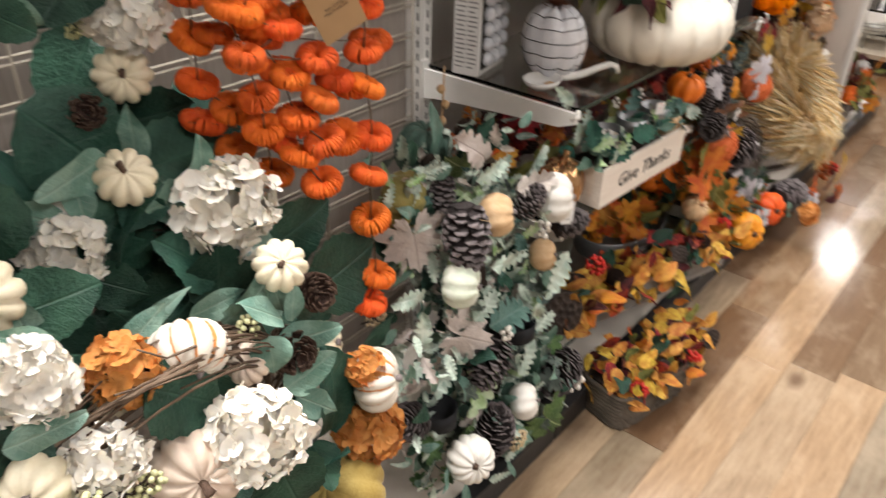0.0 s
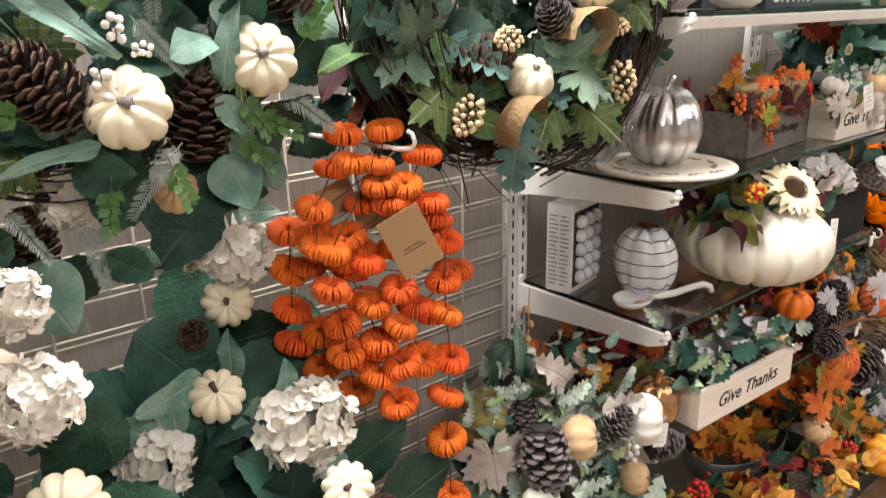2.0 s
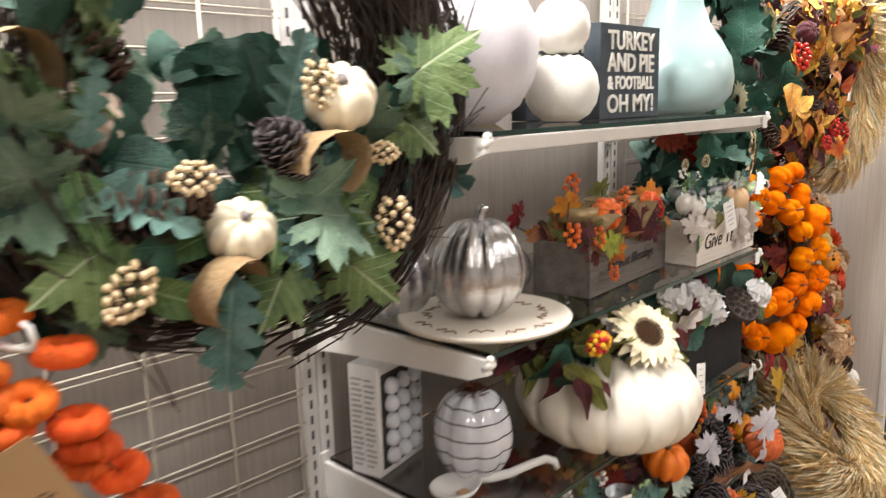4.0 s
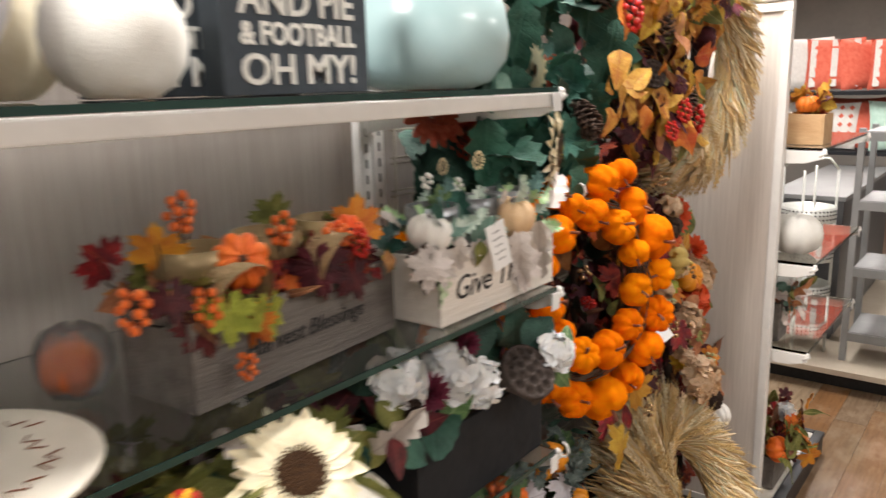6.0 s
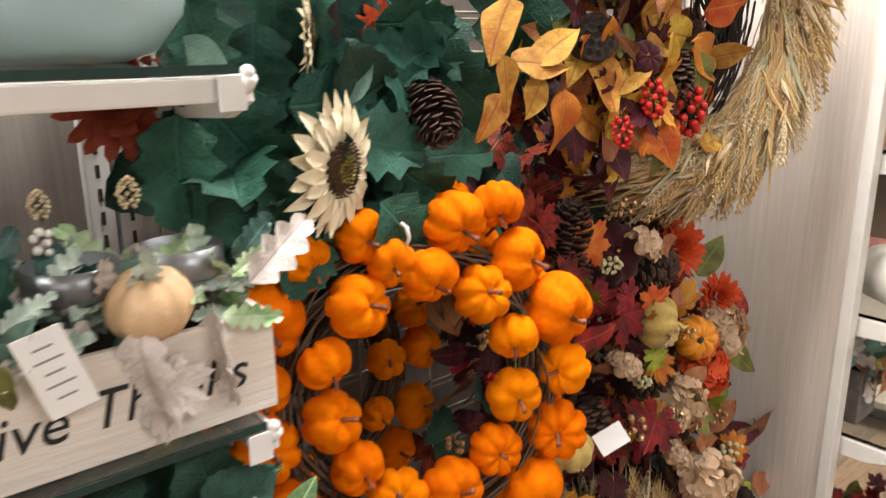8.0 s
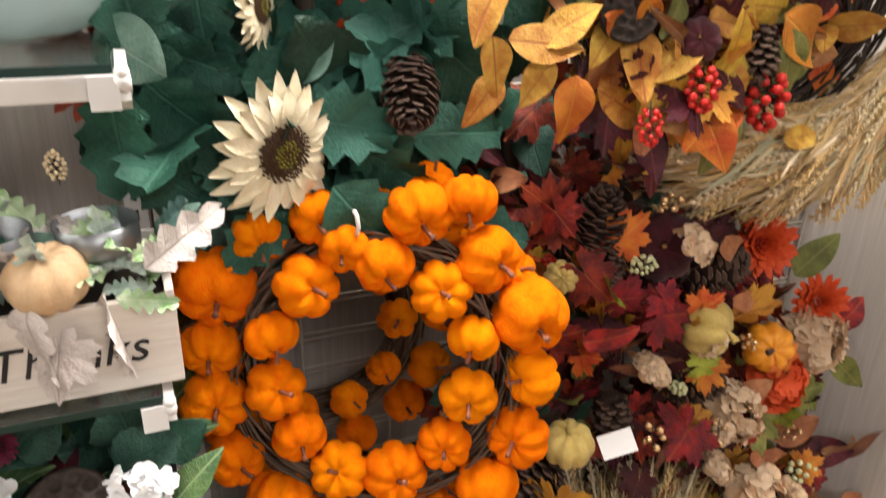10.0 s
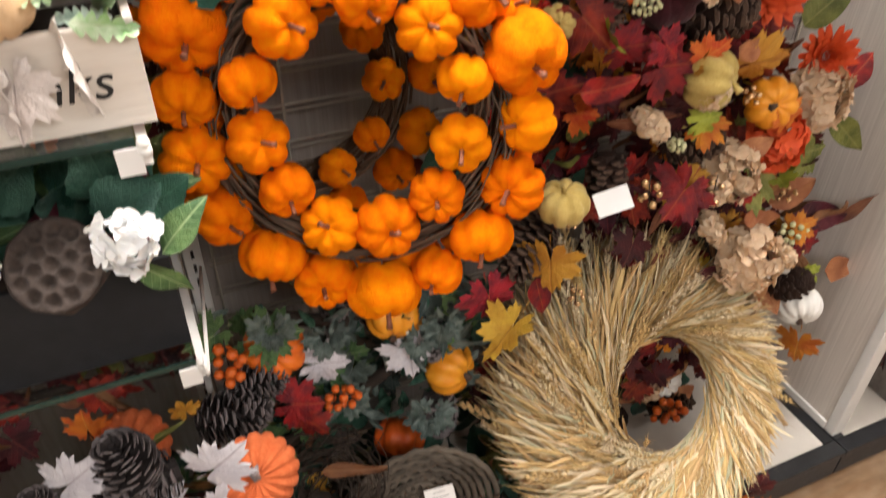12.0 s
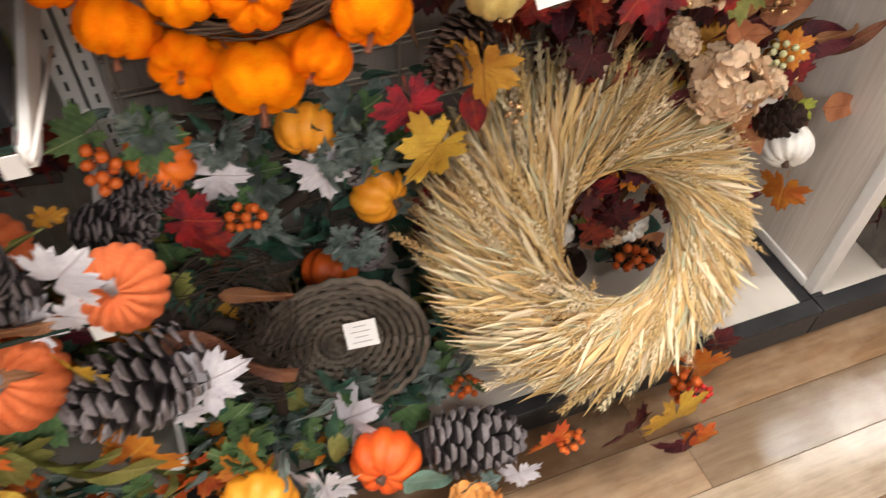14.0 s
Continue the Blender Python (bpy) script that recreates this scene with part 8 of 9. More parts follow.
def film_bag(p):
    me = pumpkin_mesh("bag", ribs=7, flat=1.1, depth=0.22, seed=2, per=4, rings=9)
    t = thing("wrapped_figure", p, "orange figure in crumpled clear film", "ornament")
    part("wrap", me, t, axis_pose(Vector(p) + Vector((0, 0, 0.055)), (0.1, 0, 1), 0.05))
    part("filling", pumpkin_mesh("orange_fruit", ribs=6, flat=1.0, depth=0.1, seed=1), t, axis_pose(Vector(p) + Vector((0.0, -0.008, 0.048)), (0.0, 0.2, 1), 0.034))


film_bag((-1.06, 2.06, S2 + 0.001))

# ---- third shelf ----
def light_box(p, turn):
    """A carton standing at p, the foot of its front edge, turned about it."""
    t = thing("light_bulb_box", p, "white printed carton of small lights with a clear window", "box")
    m = Matrix.Translation(p) @ pose(0, 0, 0, 0, 0, turn)
    box("carton", (-0.075, 0, 0, 0.165, 0, 0.245), "paper", t, 0.002, m=m)
    box("window", (0.0005, 0.002, 0.012, 0.153, 0.015, 0.225), "dark_slot", t, 0, m=m)
    for r in range(5):
        for k in range(3):
            me = cached("bulb", lambda: raw_mesh("bulb", *ball_data((0, 0, 0), 0.019, 12, 8), "jar_glaze"))
            part("bulb", me, t, m @ Matrix.Translation((0.007, 0.04 + 0.042 * k, 0.04 + 0.039 * r)))
    j = Joined()
    for r in range(17):
        zz = 0.02 + 0.012 * r
        a, b = (-0.068, -0.040 if r % 3 else -0.046)
        for x0, x1 in ((a, b), (-0.034, -0.008 if r % 4 else -0.016)):
            j.add([Vector(q) for q in ((x0, -0.0008, zz), (x1, -0.0008, zz), (x1, -0.0008, zz + 0.004), (x0, -0.0008, zz + 0.004))], [(0, 1, 2, 3)])
    part("print", j.mesh("print", "mid_grey", smooth=False), t, m)


light_box((-1.135, 1.712, S3 + 0.001), 12)


def striped_jar(p):
    t = thing("ghost_jar", p, "glossy white ribbed jar with thin black hoops", "jar")
    me = pumpkin_mesh("jar_glaze", ribs=8, flat=1.15, depth=0.07, per=6, rings=16, dimple=0.06)
    low = -min(v.co.z for v in me.vertices)
    r = 0.086
    body = part("body", me, t, Matrix.Translation((p[0], p[1], p[2] + low * r)) @ Matrix.Diagonal((r, r, r, 1)))
    for k in (-0.55, -0.2, 0.15, 0.48, 0.75):
        ph = math.asin(k)
        pts = []
        for i in range(49):
            a = 2 * math.pi * i / 48
            rib = abs(math.sin(8 * a / 2)) ** 0.6
            rr = math.cos(ph) ** 0.82 * (0.93 + 0.07 * rib) + 0.004
            pts.append((rr * math.cos(a), rr * math.sin(a), 1.15 * k * (0.9 + 0.1 * rib) + 0.015 * math.sin(3 * a)))
        part("hoop", raw_mesh("hoop", *tube_data(pts, 0.016, 5), "ink"), t, Matrix.Translation((p[0], p[1], p[2] + low * r)) @ Matrix.Diagonal((r, r, r, 1)))
    part("leafy_lid", dahlia_mesh("brown_leaf"), t, axis_pose((p[0], p[1], p[2] + low * r * 1.9), (0, 0, 1), 0.035))


striped_jar((-1.0, 1.855, S3 + 0.001))


def spoon_rest(p):
    t = thing("spoon_rest", p, "white ceramic ladle with a curled handle", "ladle")
    bm = lathe_bm([(0, 0.004), (0.018, 0.0), (0.034, 0.012), (0.040, 0.024), (0.037, 0.024), (0.030, 0.013), (0.0, 0.007)], 32)
    part("bowl", to_mesh("bowl", bm, "ceramic"), t, Matrix.Translation(p) @ Matrix.Diagonal((1.2, 1.45, 1.2, 1)))
    pts = [(0, 0.045, 0.018), (0.02, 0.075, 0.014), (0.04, 0.105, 0.018), (0.062, 0.14, 0.030), (0.078, 0.165, 0.036), (0.088, 0.178, 0.030), (0.090, 0.184, 0.016)]
    part("handle", raw_mesh("handle", *tube_data([Vector(p) + Vector(q) * 1.12 for q in pts], 0.0105, 10, 0.75), "ceramic"), t)
    box("label", (p[0] + 0.012, p[0] + 0.030, p[1] - 0.012, p[1] + 0.012, p[2] + 0.019, p[2] + 0.0205), "kraft", t, 0)


spoon_rest((-0.965, 1.76, S3 + 0.001))
big = simple_pumpkin("white_pumpkin", (-0.885, 2.195, S3 + 0.001), 0.212, "ivory", None, "large ivory ribbed pumpkin with a sunflower spray on top", flat=0.56, ribs=15, depth=0.06, per=8, rings=20, dimple=0.2, sharp=0.36)
dress(big, SUNTOP)
leaves_in_box(big, (-1.04, 1.98, S3 + 0.20), (-0.80, 2.42, S3 + 0.27), ["olive_leaf"] * 4 + ["olive_maple_leaf", "wine_leaf", "dark_leaf", "pale_oak_leaf"], 110, 0.09, up=-0.1)
script = simple_pumpkin("script_pumpkin", (-1.10, 2.42, S3 + 0.001), 0.118, "white_fruit", "gold", "smooth white pumpkin with gold script behind the ivory one", flat=1.05, ribs=9, depth=0.06, per=6, rings=18)
part("lettering", text_mesh("less", 0.06, "gold", 0.0006, shear=0.3), script, facing((-1.10 + 0.118 * 0.86, 2.42 - 0.118 * 0.50, S3 + 0.145), (0.5, 0.86, 0), (0, 0, 1)), "gold script lettering")
swing_tag("price_tag", (-0.735, 2.36, S3 + 0.13), (0.5, 0.85, 0), (0, 0.1, 1), 0.022, 0.075, "paper", "narrow white price tag on the pumpkin", None, 4, accent="mid_grey")


def black_planter():
    p = (-0.93, 2.69, S3 + 0.001)
    t = planter("flower_planter", p, 0.40, 0.155, 0.155, "black_wood", "black wooden planter of white hydrangeas and lotus pods", 0)
    z = S3 + 0.19
    leaves_in_box(t, (-1.02, 2.46, z - 0.05), (-0.86, 2.88, z + 0.03), ["magnolia_leaf"] * 3 + ["dark_leaf"] * 3 + ["wine_leaf"], 46, 0.10, up=0.1)
    dress(t, BLACKBOX)


black_planter()
hook("display_hook", (-1.05, 2.93, 1.03), (-0.80, 2.90, 1.035))

# ---- fourth shelf ----
thanks_planter("thanks_planter", (-0.865, 2.085, S4 + 0.001), 0.46, -3, THANKS_B, (-0.13, 0.0, 0.13), "whitewashed Give Thanks planter with small pumpkins and candle cups")
swing_tag("price_tag", (-0.80, 2.14, S4 + 0.215), (0.2, 0.95, -0.1), (0, 0.1, 1), 0.04, 0.035, "paper", "white and red price tag", None, 3, accent="ink_red")
simple_pumpkin("gold_pumpkin", (-0.90, 1.80, S4 + 0.001), 0.066, "gold", "gold", "mirror gold gourd with a curved stem", flat=1.15, ribs=8, depth=0.14, stem_len=0.7, stem_w=0.16)


def leaf_heap(name, lo, hi, kinds, n, size, label, table=(), cat="garland"):
    """A garland laid along a shelf."""
    c = [(a + b) / 2 for a, b in zip(lo, hi)]
    t = thing(name, (c[0], c[1], lo[2]), label, cat)
    pts = [(c[0] + 0.02 * math.sin(5 * k), lo[1] + (hi[1] - lo[1]) * k / 8, lo[2] + 0.012) for k in range(9)]
    part("vine", raw_mesh("vine", *tube_data(pts, 0.011, 6), "twig"), t)
    leaves_in_box(t, lo, hi, kinds, n, size, up=0.3)
    dress(t, table)
    return t


leaf_heap("autumn_garland", (-1.27, 1.72, S4 + 0.005), (-1.02, 2.85, S4 + 0.20), ["orange_maple_leaf", "red_maple_leaf", "brown_blade", "burgundy_leaf", "olive_leaf"], 120, 0.09, "rust and burgundy leaf garland at the back of the shelf", BACKROW)


def tin_tray(p, r):
    t = thing("tin_tray", p, "oval galvanised tray of leaves and small orange pumpkins", "tray")
    m = Matrix.Translation(p) @ Matrix.Diagonal((0.62, 1, 1, 1))
    part("tray", to_mesh("tray", lathe_bm([(0, 0), (r * 0.94, 0), (r, 0.006), (r * 1.02, 0.075), (r, 0.078), (r * 0.97, 0.012), (0, 0.008)], 48), "tin"), t, m)
    leaves_in_box(t, (p[0] - r * 0.4, p[1] - r * 0.8, p[2] + 0.03), (p[0] + r * 0.45, p[1] + r * 0.8, p[2] + 0.14), ["orange_maple_leaf"] * 4 + ["gold_maple_leaf", "olive_leaf", "dark_leaf"], 60, 0.08, up=0.5)
    dress(t, TRAY)


leaf_heap("pumpkin_garland", (-1.27, 2.54, S3 + 0.005), (-1.04, 2.88, S3 + 0.24), ["dark_leaf"] * 5 + ["brown_blade", "burgundy_leaf", "olive_leaf"], 70, 0.11, "dark leaf garland with orange pumpkins behind the black planter", [("orange_pumpkin", -1.06, 2.62, S3 + 0.22, 0.035, "f"), ("orange_pumpkin", -1.05, 2.76, S3 + 0.24, 0.032, "f")])


tin_tray((-1.02, 2.50, S5 + 0.001), 0.23)


def yellow_crate():
    p = (-0.825, 2.20, S5 + 0.001)
    t = planter("leaf_crate", p, 0.80, 0.17, 0.085, "pale_wood", "weathered grey crate of yellow leaves, red berries and seed pods", -15)
    base = Matrix.Translation(p) @ pose(0, 0, 0, 0, 0, -15)
    for k in range(240):
        q = base @ Vector((rng.uniform(-0.06, 0.12), rng.uniform(-0.40, 0.40), rng.uniform(0.045, 0.14)))
        kind = rng.choice(["yellow_leaf"] * 6 + ["olive_leaf", "orange_leaf", "red_leaf", "wine_leaf", "brown_blade", "dark_leaf"])
        part("leaf", leaf_mesh(kind, rng.randrange(12)), t, leaf_pose(q, jitter((0.4, rng.uniform(-1, 1), rng.uniform(-0.3, 0.8)), 0.4), jitter(LOOK["fu"], 0.7), rng.uniform(0.06, 0.095)))
    for k in range(7):
        q = base @ Vector((rng.uniform(0, 0.09), -0.42 + 0.14 * k, rng.uniform(0.1, 0.15)))
        place(t, ("red_berries", "lotus_pod", "dark_cone")[k % 3], *q, 0.035, "f")


def yellow_basket():
    p = (-0.665, 2.02, 0.001)
    t = thing("leaf_basket", p, "dark wicker basket of yellow leaves and berries on the floor", "basket")
    base = Matrix.Translation(p) @ pose(0, 0, 0, 0, 0, -12)
    j = Joined()
    for k in range(9):
        z = 0.012 + 0.0155 * k
        w, l = 0.085 + 0.0012 * k, 0.16 + 0.0018 * k
        pts = []
        for i in range(41):
            a = 2 * math.pi * i / 40
            cx, sy = math.cos(a), math.sin(a)
            pts.append((w * math.copysign(abs(cx) ** 0.35, cx) + 0.003 * (1 if (i + k) % 2 else -1), l * math.copysign(abs(sy) ** 0.35, sy), z))
        j.add(*tube_data(pts, 0.008, 6))
    part("weave", j.mesh("weave", "wicker"), t, base)
    box("bottom", (-0.08, 0.08, -0.15, 0.15, 0.0, 0.01), "wicker", t, 0.002, m=base)
    box("moss", (-0.075, 0.075, -0.145, 0.145, 0.02, 0.125), "twig", t, 0.004, m=base)
    for k in range(165):
        q = base @ Vector((rng.uniform(-0.09, 0.11), rng.uniform(-0.18, 0.26), rng.uniform(0.10, 0.25)))
        kind = rng.choice(["yellow_leaf"] * 5 + ["olive_leaf", "red_leaf", "red_leaf", "orange_leaf", "wine_leaf", "wine_leaf", "dark_leaf"])
        part("leaf", leaf_mesh(kind, rng.randrange(12)), t, leaf_pose(q, jitter((0.5, rng.uniform(-1, 1), rng.uniform(-0.6, 0.6)), 0.4), jitter(LOOK["fu"], 0.7), rng.uniform(0.05, 0.075)))
    for k in range(4):
        q = base @ Vector((0.08, -0.12 + 0.13 * k, 0.17))
        place(t, ("red_berries", "lotus_pod")[k % 2], *q, 0.035, "f")


yellow_crate()
yellow_basket()

# ---- bay with the orange wreath ----
def velvet_pumpkin(owner, p, axis, r):
    me = pumpkin_mesh("velvet", ribs=rng.choice((6, 7, 8)), flat=rng.choice((0.80, 0.88)), depth=0.17, dimple=0.36, seed=rng.randrange(4), sharp=0.48)
    stemmed(owner, "pumpkin", me, "copper_stem", 0.56, 0.085, axis_pose(p, axis, r))


def velvet_wreath():
    c = Vector((-0.888, 3.165, 1.325))
    n = Vector((0.934, -0.356, 0.13)).normalized()
    t = thing("pumpkin_wreath", c, "twig wreath set with rows of orange velvet pumpkins", "wreath", "orange pumpkin wreaths")
    right = Vector((0, 0, 1)).cross(n)
    part("twig_ring", ring_mesh("vine", 0.19, 0.042, 210, 21, wire=0.003), t, facing(c - n * 0.035, right, n.cross(right)))
    for x, y, z, r in VELVET_OUT + VELVET_IN:
        p = Vector((x, y, z))
        out = (p - c).normalized()
        velvet_pumpkin(t, p, jitter(n * 0.75 + out * rng.uniform(-0.7, 0.3) + Vector((0, 0, -0.2)), 0.45), r * 1.09)
    for x, y, z, r in VELVET_OUT:
        e = Matrix.Rotation(0.18, 3, n) @ (Vector((x, y, z)) - c)
        velvet_pumpkin(t, c + e * 0.97 - n * 0.062, jitter(n * 0.5 + e.normalized(), 0.3), r * 0.92)
    c2 = Vector((-1.215, 3.14, 1.235))
    n2 = Vector((0.97, -0.16, 0.12)).normalized()
    right = Vector((0, 0, 1)).cross(n2)
    b = thing("pumpkin_wreath", c2, "orange velvet pumpkin wreath hanging on the grid behind its twin", "wreath", "orange pumpkin wreaths")
    part("twig_ring", ring_mesh("vine", 0.19, 0.036, 170, 22, wire=0.003), b, facing(c2 - n2 * 0.02, right, n2.cross(right)))
    for ring, count, r in ((0.255, 16, 0.042), (0.165, 11, 0.036)):
        for k in range(count):
            a = 2 * math.pi * k / count + rng.uniform(-0.06, 0.06)
            e = right * math.cos(a) + n2.cross(right) * math.sin(a)
            velvet_pumpkin(b, c2 + e * ring + n2 * (0.03 if ring < 0.2 else 0.0), jitter(n2 + e * 0.2, 0.45), r * rng.uniform(0.92, 1.12))
    hook("display_hook", (-1.30, 3.11, 1.56), (-0.90, 3.15, 1.535))


def sunflower_garland():
    t = thing("sunflower_garland", (-1.0, 3.08, 1.75), "green leaf garland with ivory sunflowers, rust dahlias and cones", "garland")
    pts = [(-1.05, 3.05, 2.35), (-1.03, 3.08, 2.1), (-1.02, 3.12, 1.85), (-1.02, 3.12, 1.65), (-1.03, 3.1, 1.5)]
    part("vine", raw_mesh("vine", *tube_data(pts, 0.014, 8), "twig"), t)
    dress(t, SUNFLOWER + SUNFLOWER2 + SUNFLOWER3 + SUNFLOWER4)
    for a, b in zip(pts, pts[1:]):
        lo = [min(p, q) - e for p, q, e in zip(a, b, (0.06, 0.17, 0.02))]
        hi = [max(p, q) + e for p, q, e in zip(a, b, (0.03, 0.20, 0.02))]
        leaves_in_box(t, lo, hi, ["ivy_leaf"] * 6 + ["dark_leaf", "dark_leaf"], 24, 0.12, up=-0.2)
    leaves_in_box(t, (-1.29, 2.96, 1.54), (-1.08, 3.42, 1.80), ["dark_leaf"] * 3 + ["ivy_leaf"], 90, 0.13, up=-0.2)


def straw_ring(name, c, n, r_in, r_out, ears, blades, label, twist, arc=(0, 360), awn=0.3, seed=0, thick=0.055, full=(0, 0)):
    """A wreath of wheat on a padded ring, fuller towards one side: ears as parts, loose straw blades joined."""
    rnd = random.Random(seed)
    t = thing(name, c, label, "wreath", "wreaths")
    n = Vector(n).normalized()
    u = Vector((0, 0, 1)).cross(n).normalized()
    w = n.cross(u)
    half = (r_out - r_in) * 0.36
    mid = r_in + half
    a0, a1 = radians(arc[0]), radians(arc[1])
    core = [Vector((math.cos(a0 + (a1 - a0) * k / 60) * mid, math.sin(a0 + (a1 - a0) * k / 60) * mid, 0)) for k in range(61)]
    v, f = tube_data(core, half * 0.72, 14)
    part("straw_core", raw_mesh("straw_core", v, f, "straw"), t, facing(c, u, w) @ Matrix.Diagonal((1, 1, thick / half, 1)))
    meshes = [wheat_mesh(m, s, awn) for m in ("straw", "straw_pale") for s in (0, 1)]
    loose = Joined()
    for i in range(ears + blades):
        a = rnd.uniform(a0, a1)
        e = u * math.cos(a) + w * math.sin(a)
        tang = -u * math.sin(a) + w * math.cos(a)
        ph = rnd.uniform(-1.75, 1.35)
        more = 1 + full[0] * math.cos(a) + full[1] * math.sin(a)
        lay = (ph + 1.75) / 3.1
        lift = rnd.uniform(0.72, 1.0)
        p = Vector(c) + e * (r_in + half * more * (1 + lift * math.sin(ph))) + n * (thick * lift * math.cos(ph))
        along = e * math.cos(ph) - n * (math.sin(ph) * thick / half)
        tw = twist * (1.55 - 0.65 * lay) + rnd.gauss(0, 0.20)
        norm = (e * math.sin(ph) + n * math.cos(ph)).normalized()
        d = (along.normalized() * math.cos(tw) + tang * math.sin(tw) + norm * rnd.uniform(0.02, 0.26)).normalized()
        L = rnd.uniform(0.10, 0.16) * (r_out - r_in) / 0.23 * (0.4 + 0.6 * more)
        face = norm + e * rnd.uniform(-0.4, 0.4) + tang * rnd.uniform(-0.4, 0.4)
        if i < ears:
            part("wheat_ear", rnd.choice(meshes), t, leaf_pose(p + norm * 0.006, d, face, L * 1.08))
        else:
            s = d.cross(face).normalized()
            up = s.cross(d)
            wd = rnd.uniform(0.0012, 0.0048) if rnd.random() < 0.8 else rnd.uniform(0.004, 0.0066)
            bend = norm * (-0.30 * L * rnd.uniform(0, 1.2)) + s * (L * rnd.uniform(-0.22, 0.22))
            q = [p, p + d * L * 0.4 + bend * 0.16, p + d * L * 0.75 + bend * 0.55, p + d * L * 1.02 + bend]
            ww = (wd * 0.7, wd, wd * 0.85, wd * 0.12)
            v = []
            for k in range(4):
                v += [q[k] - s * ww[k], q[k] + up * ww[k] * 0.5, q[k] + s * ww[k]]
            loose.add(v, [(k * 3 + h, k * 3 + h + 1, k * 3 + h + 4, k * 3 + h + 3) for k in range(3) for h in (0, 1)], rnd.choice((0, 0, 0, 0, 0, 1, 1, 1, 2)))
    ob = part("loose_straw", loose.mesh("loose_straw", ["straw_rest", "straw_pale_rest", "straw_green_rest"], smooth=False), t)
    ob["kind"] = "stuff"
    return t


def harvest_wreath():
    c = (-0.99, 3.84, 1.86)
    t = straw_ring("wheat_wreath", (-0.965, 3.92, 1.87), (1, -0.12, 0.02), 0.23, 0.44, 260, 2400, "wheat wreath covered with yellow leaves, berries and plums", -1.0, arc=(-122, 70), seed=31, thick=0.06)
    part("twig_ring", ring_mesh("twig", 0.25, 0.07, 260, 33, wire=0.0035), t, facing(Vector(c) - Vector((0.05, 0, 0)), (0.12, 1, 0), (0, 0, 1)))
    leaves_on_ring(t, c, (1, -0.12, 0.02), 0.23, 0.09, ["yellow_leaf"] * 5 + ["orange_leaf", "burgundy_leaf", "olive_leaf", "gold_maple_leaf", "copper_leaf", "wine_leaf", "brown_blade"], 190, 0.085, arc=(95, 245), out=0.6, depth=0.05)
    leaves_on_ring(t, c, (1, -0.12, 0.02), 0.2, 0.07, ["yellow_leaf"] * 4 + ["orange_leaf", "burgundy_leaf", "olive_leaf"], 50, 0.085, arc=(35, 95), out=0.5, depth=0.06)
    leaves_in_box(t, (-1.08, 3.66, 1.70), (-0.96, 4.02, 2.06), ["yellow_leaf"] * 4 + ["orange_leaf", "burgundy_leaf", "burgundy_leaf", "brown_blade", "olive_leaf", "copper_leaf"], 90, 0.085, up=0.0)
    leaves_in_box(t, (-1.26, 3.62, 1.62), (-1.10, 4.25, 2.3), ["burgundy_leaf", "brown_blade", "wine_leaf", "copper_leaf", "orange_leaf", "dark_leaf", "yellow_leaf"], 130, 0.12, up=0.0)
    dress(t, HARVEST + HARVEST2)


def autumn_garland():
    t = thing("maple_garland", (-1.0, 3.9, 1.0), "red maple garland with cones, velvet pumpkins and peach hydrangeas", "garland")
    pts = [(-1.06, 3.62, 1.55), (-1.04, 3.78, 1.38), (-1.03, 3.88, 1.2), (-1.02, 3.95, 1.0), (-1.0, 4.0, 0.8), (-0.99, 4.05, 0.62), (-0.97, 4.05, 0.42)]
    part("vine", raw_mesh("vine", *tube_data(pts, 0.016, 8), "twig"), t)
    dress(t, AUTUMN + AUTUMN2 + AUTUMN3 + AUTUMN4)
    garland_trim(t)
    for a, b in zip(pts, pts[1:]):
        lo = [min(p, q) - e for p, q, e in zip(a, b, (0.08, 0.28, 0.02))]
        hi = [max(p, q) + e for p, q, e in zip(a, b, (0.02, 0.20, 0.02))]
        leaves_in_box(t, (-1.27, lo[1], lo[2]), (-1.12, hi[1] + 0.05, hi[2]), ["burgundy_leaf"] * 4 + ["wine_leaf"] * 3 + ["dark_leaf"] * 2 + ["brown_blade"] * 2 + ["red_maple_leaf"], 40, 0.10, up=0.0)
        leaves_in_box(t, lo, hi, ["red_maple_leaf"] * 4 + ["burgundy_leaf"] * 4 + ["wine_leaf", "brown_blade", "brown_blade", "gold_maple_leaf", "olive_leaf", "orange_maple_leaf", "copper_leaf"], 74, 0.076, up=0.0)


def garland_trim(t):
    """Small berries, blossom and paler leaves along the aisle side of the maple garland."""
    kinds = ["gold_berries", "peach_hydrangea", "lime_leaf", "copper_leaf", "green_berries", "orange_maple_leaf", "gold_maple_leaf", "red_maple_leaf", "copper_leaf", "peach_hydrangea"]
    for k in range(34):
        u = k / 33
        y = 3.66 + 0.52 * u + 0.12 * math.sin(2.6 * k)
        z = 1.46 - 0.80 * u + 0.05 * math.cos(1.7 * k)
        kind = kinds[k % len(kinds)]
        size = {"gold_berries": 0.024, "peach_hydrangea": 0.034, "green_berries": 0.024}.get(kind, 0.036)
        place(t, kind, -0.925 + 0.02 * math.sin(3.1 * k), y, z, size, ("r", "ur", "f", "dr")[k % 4])


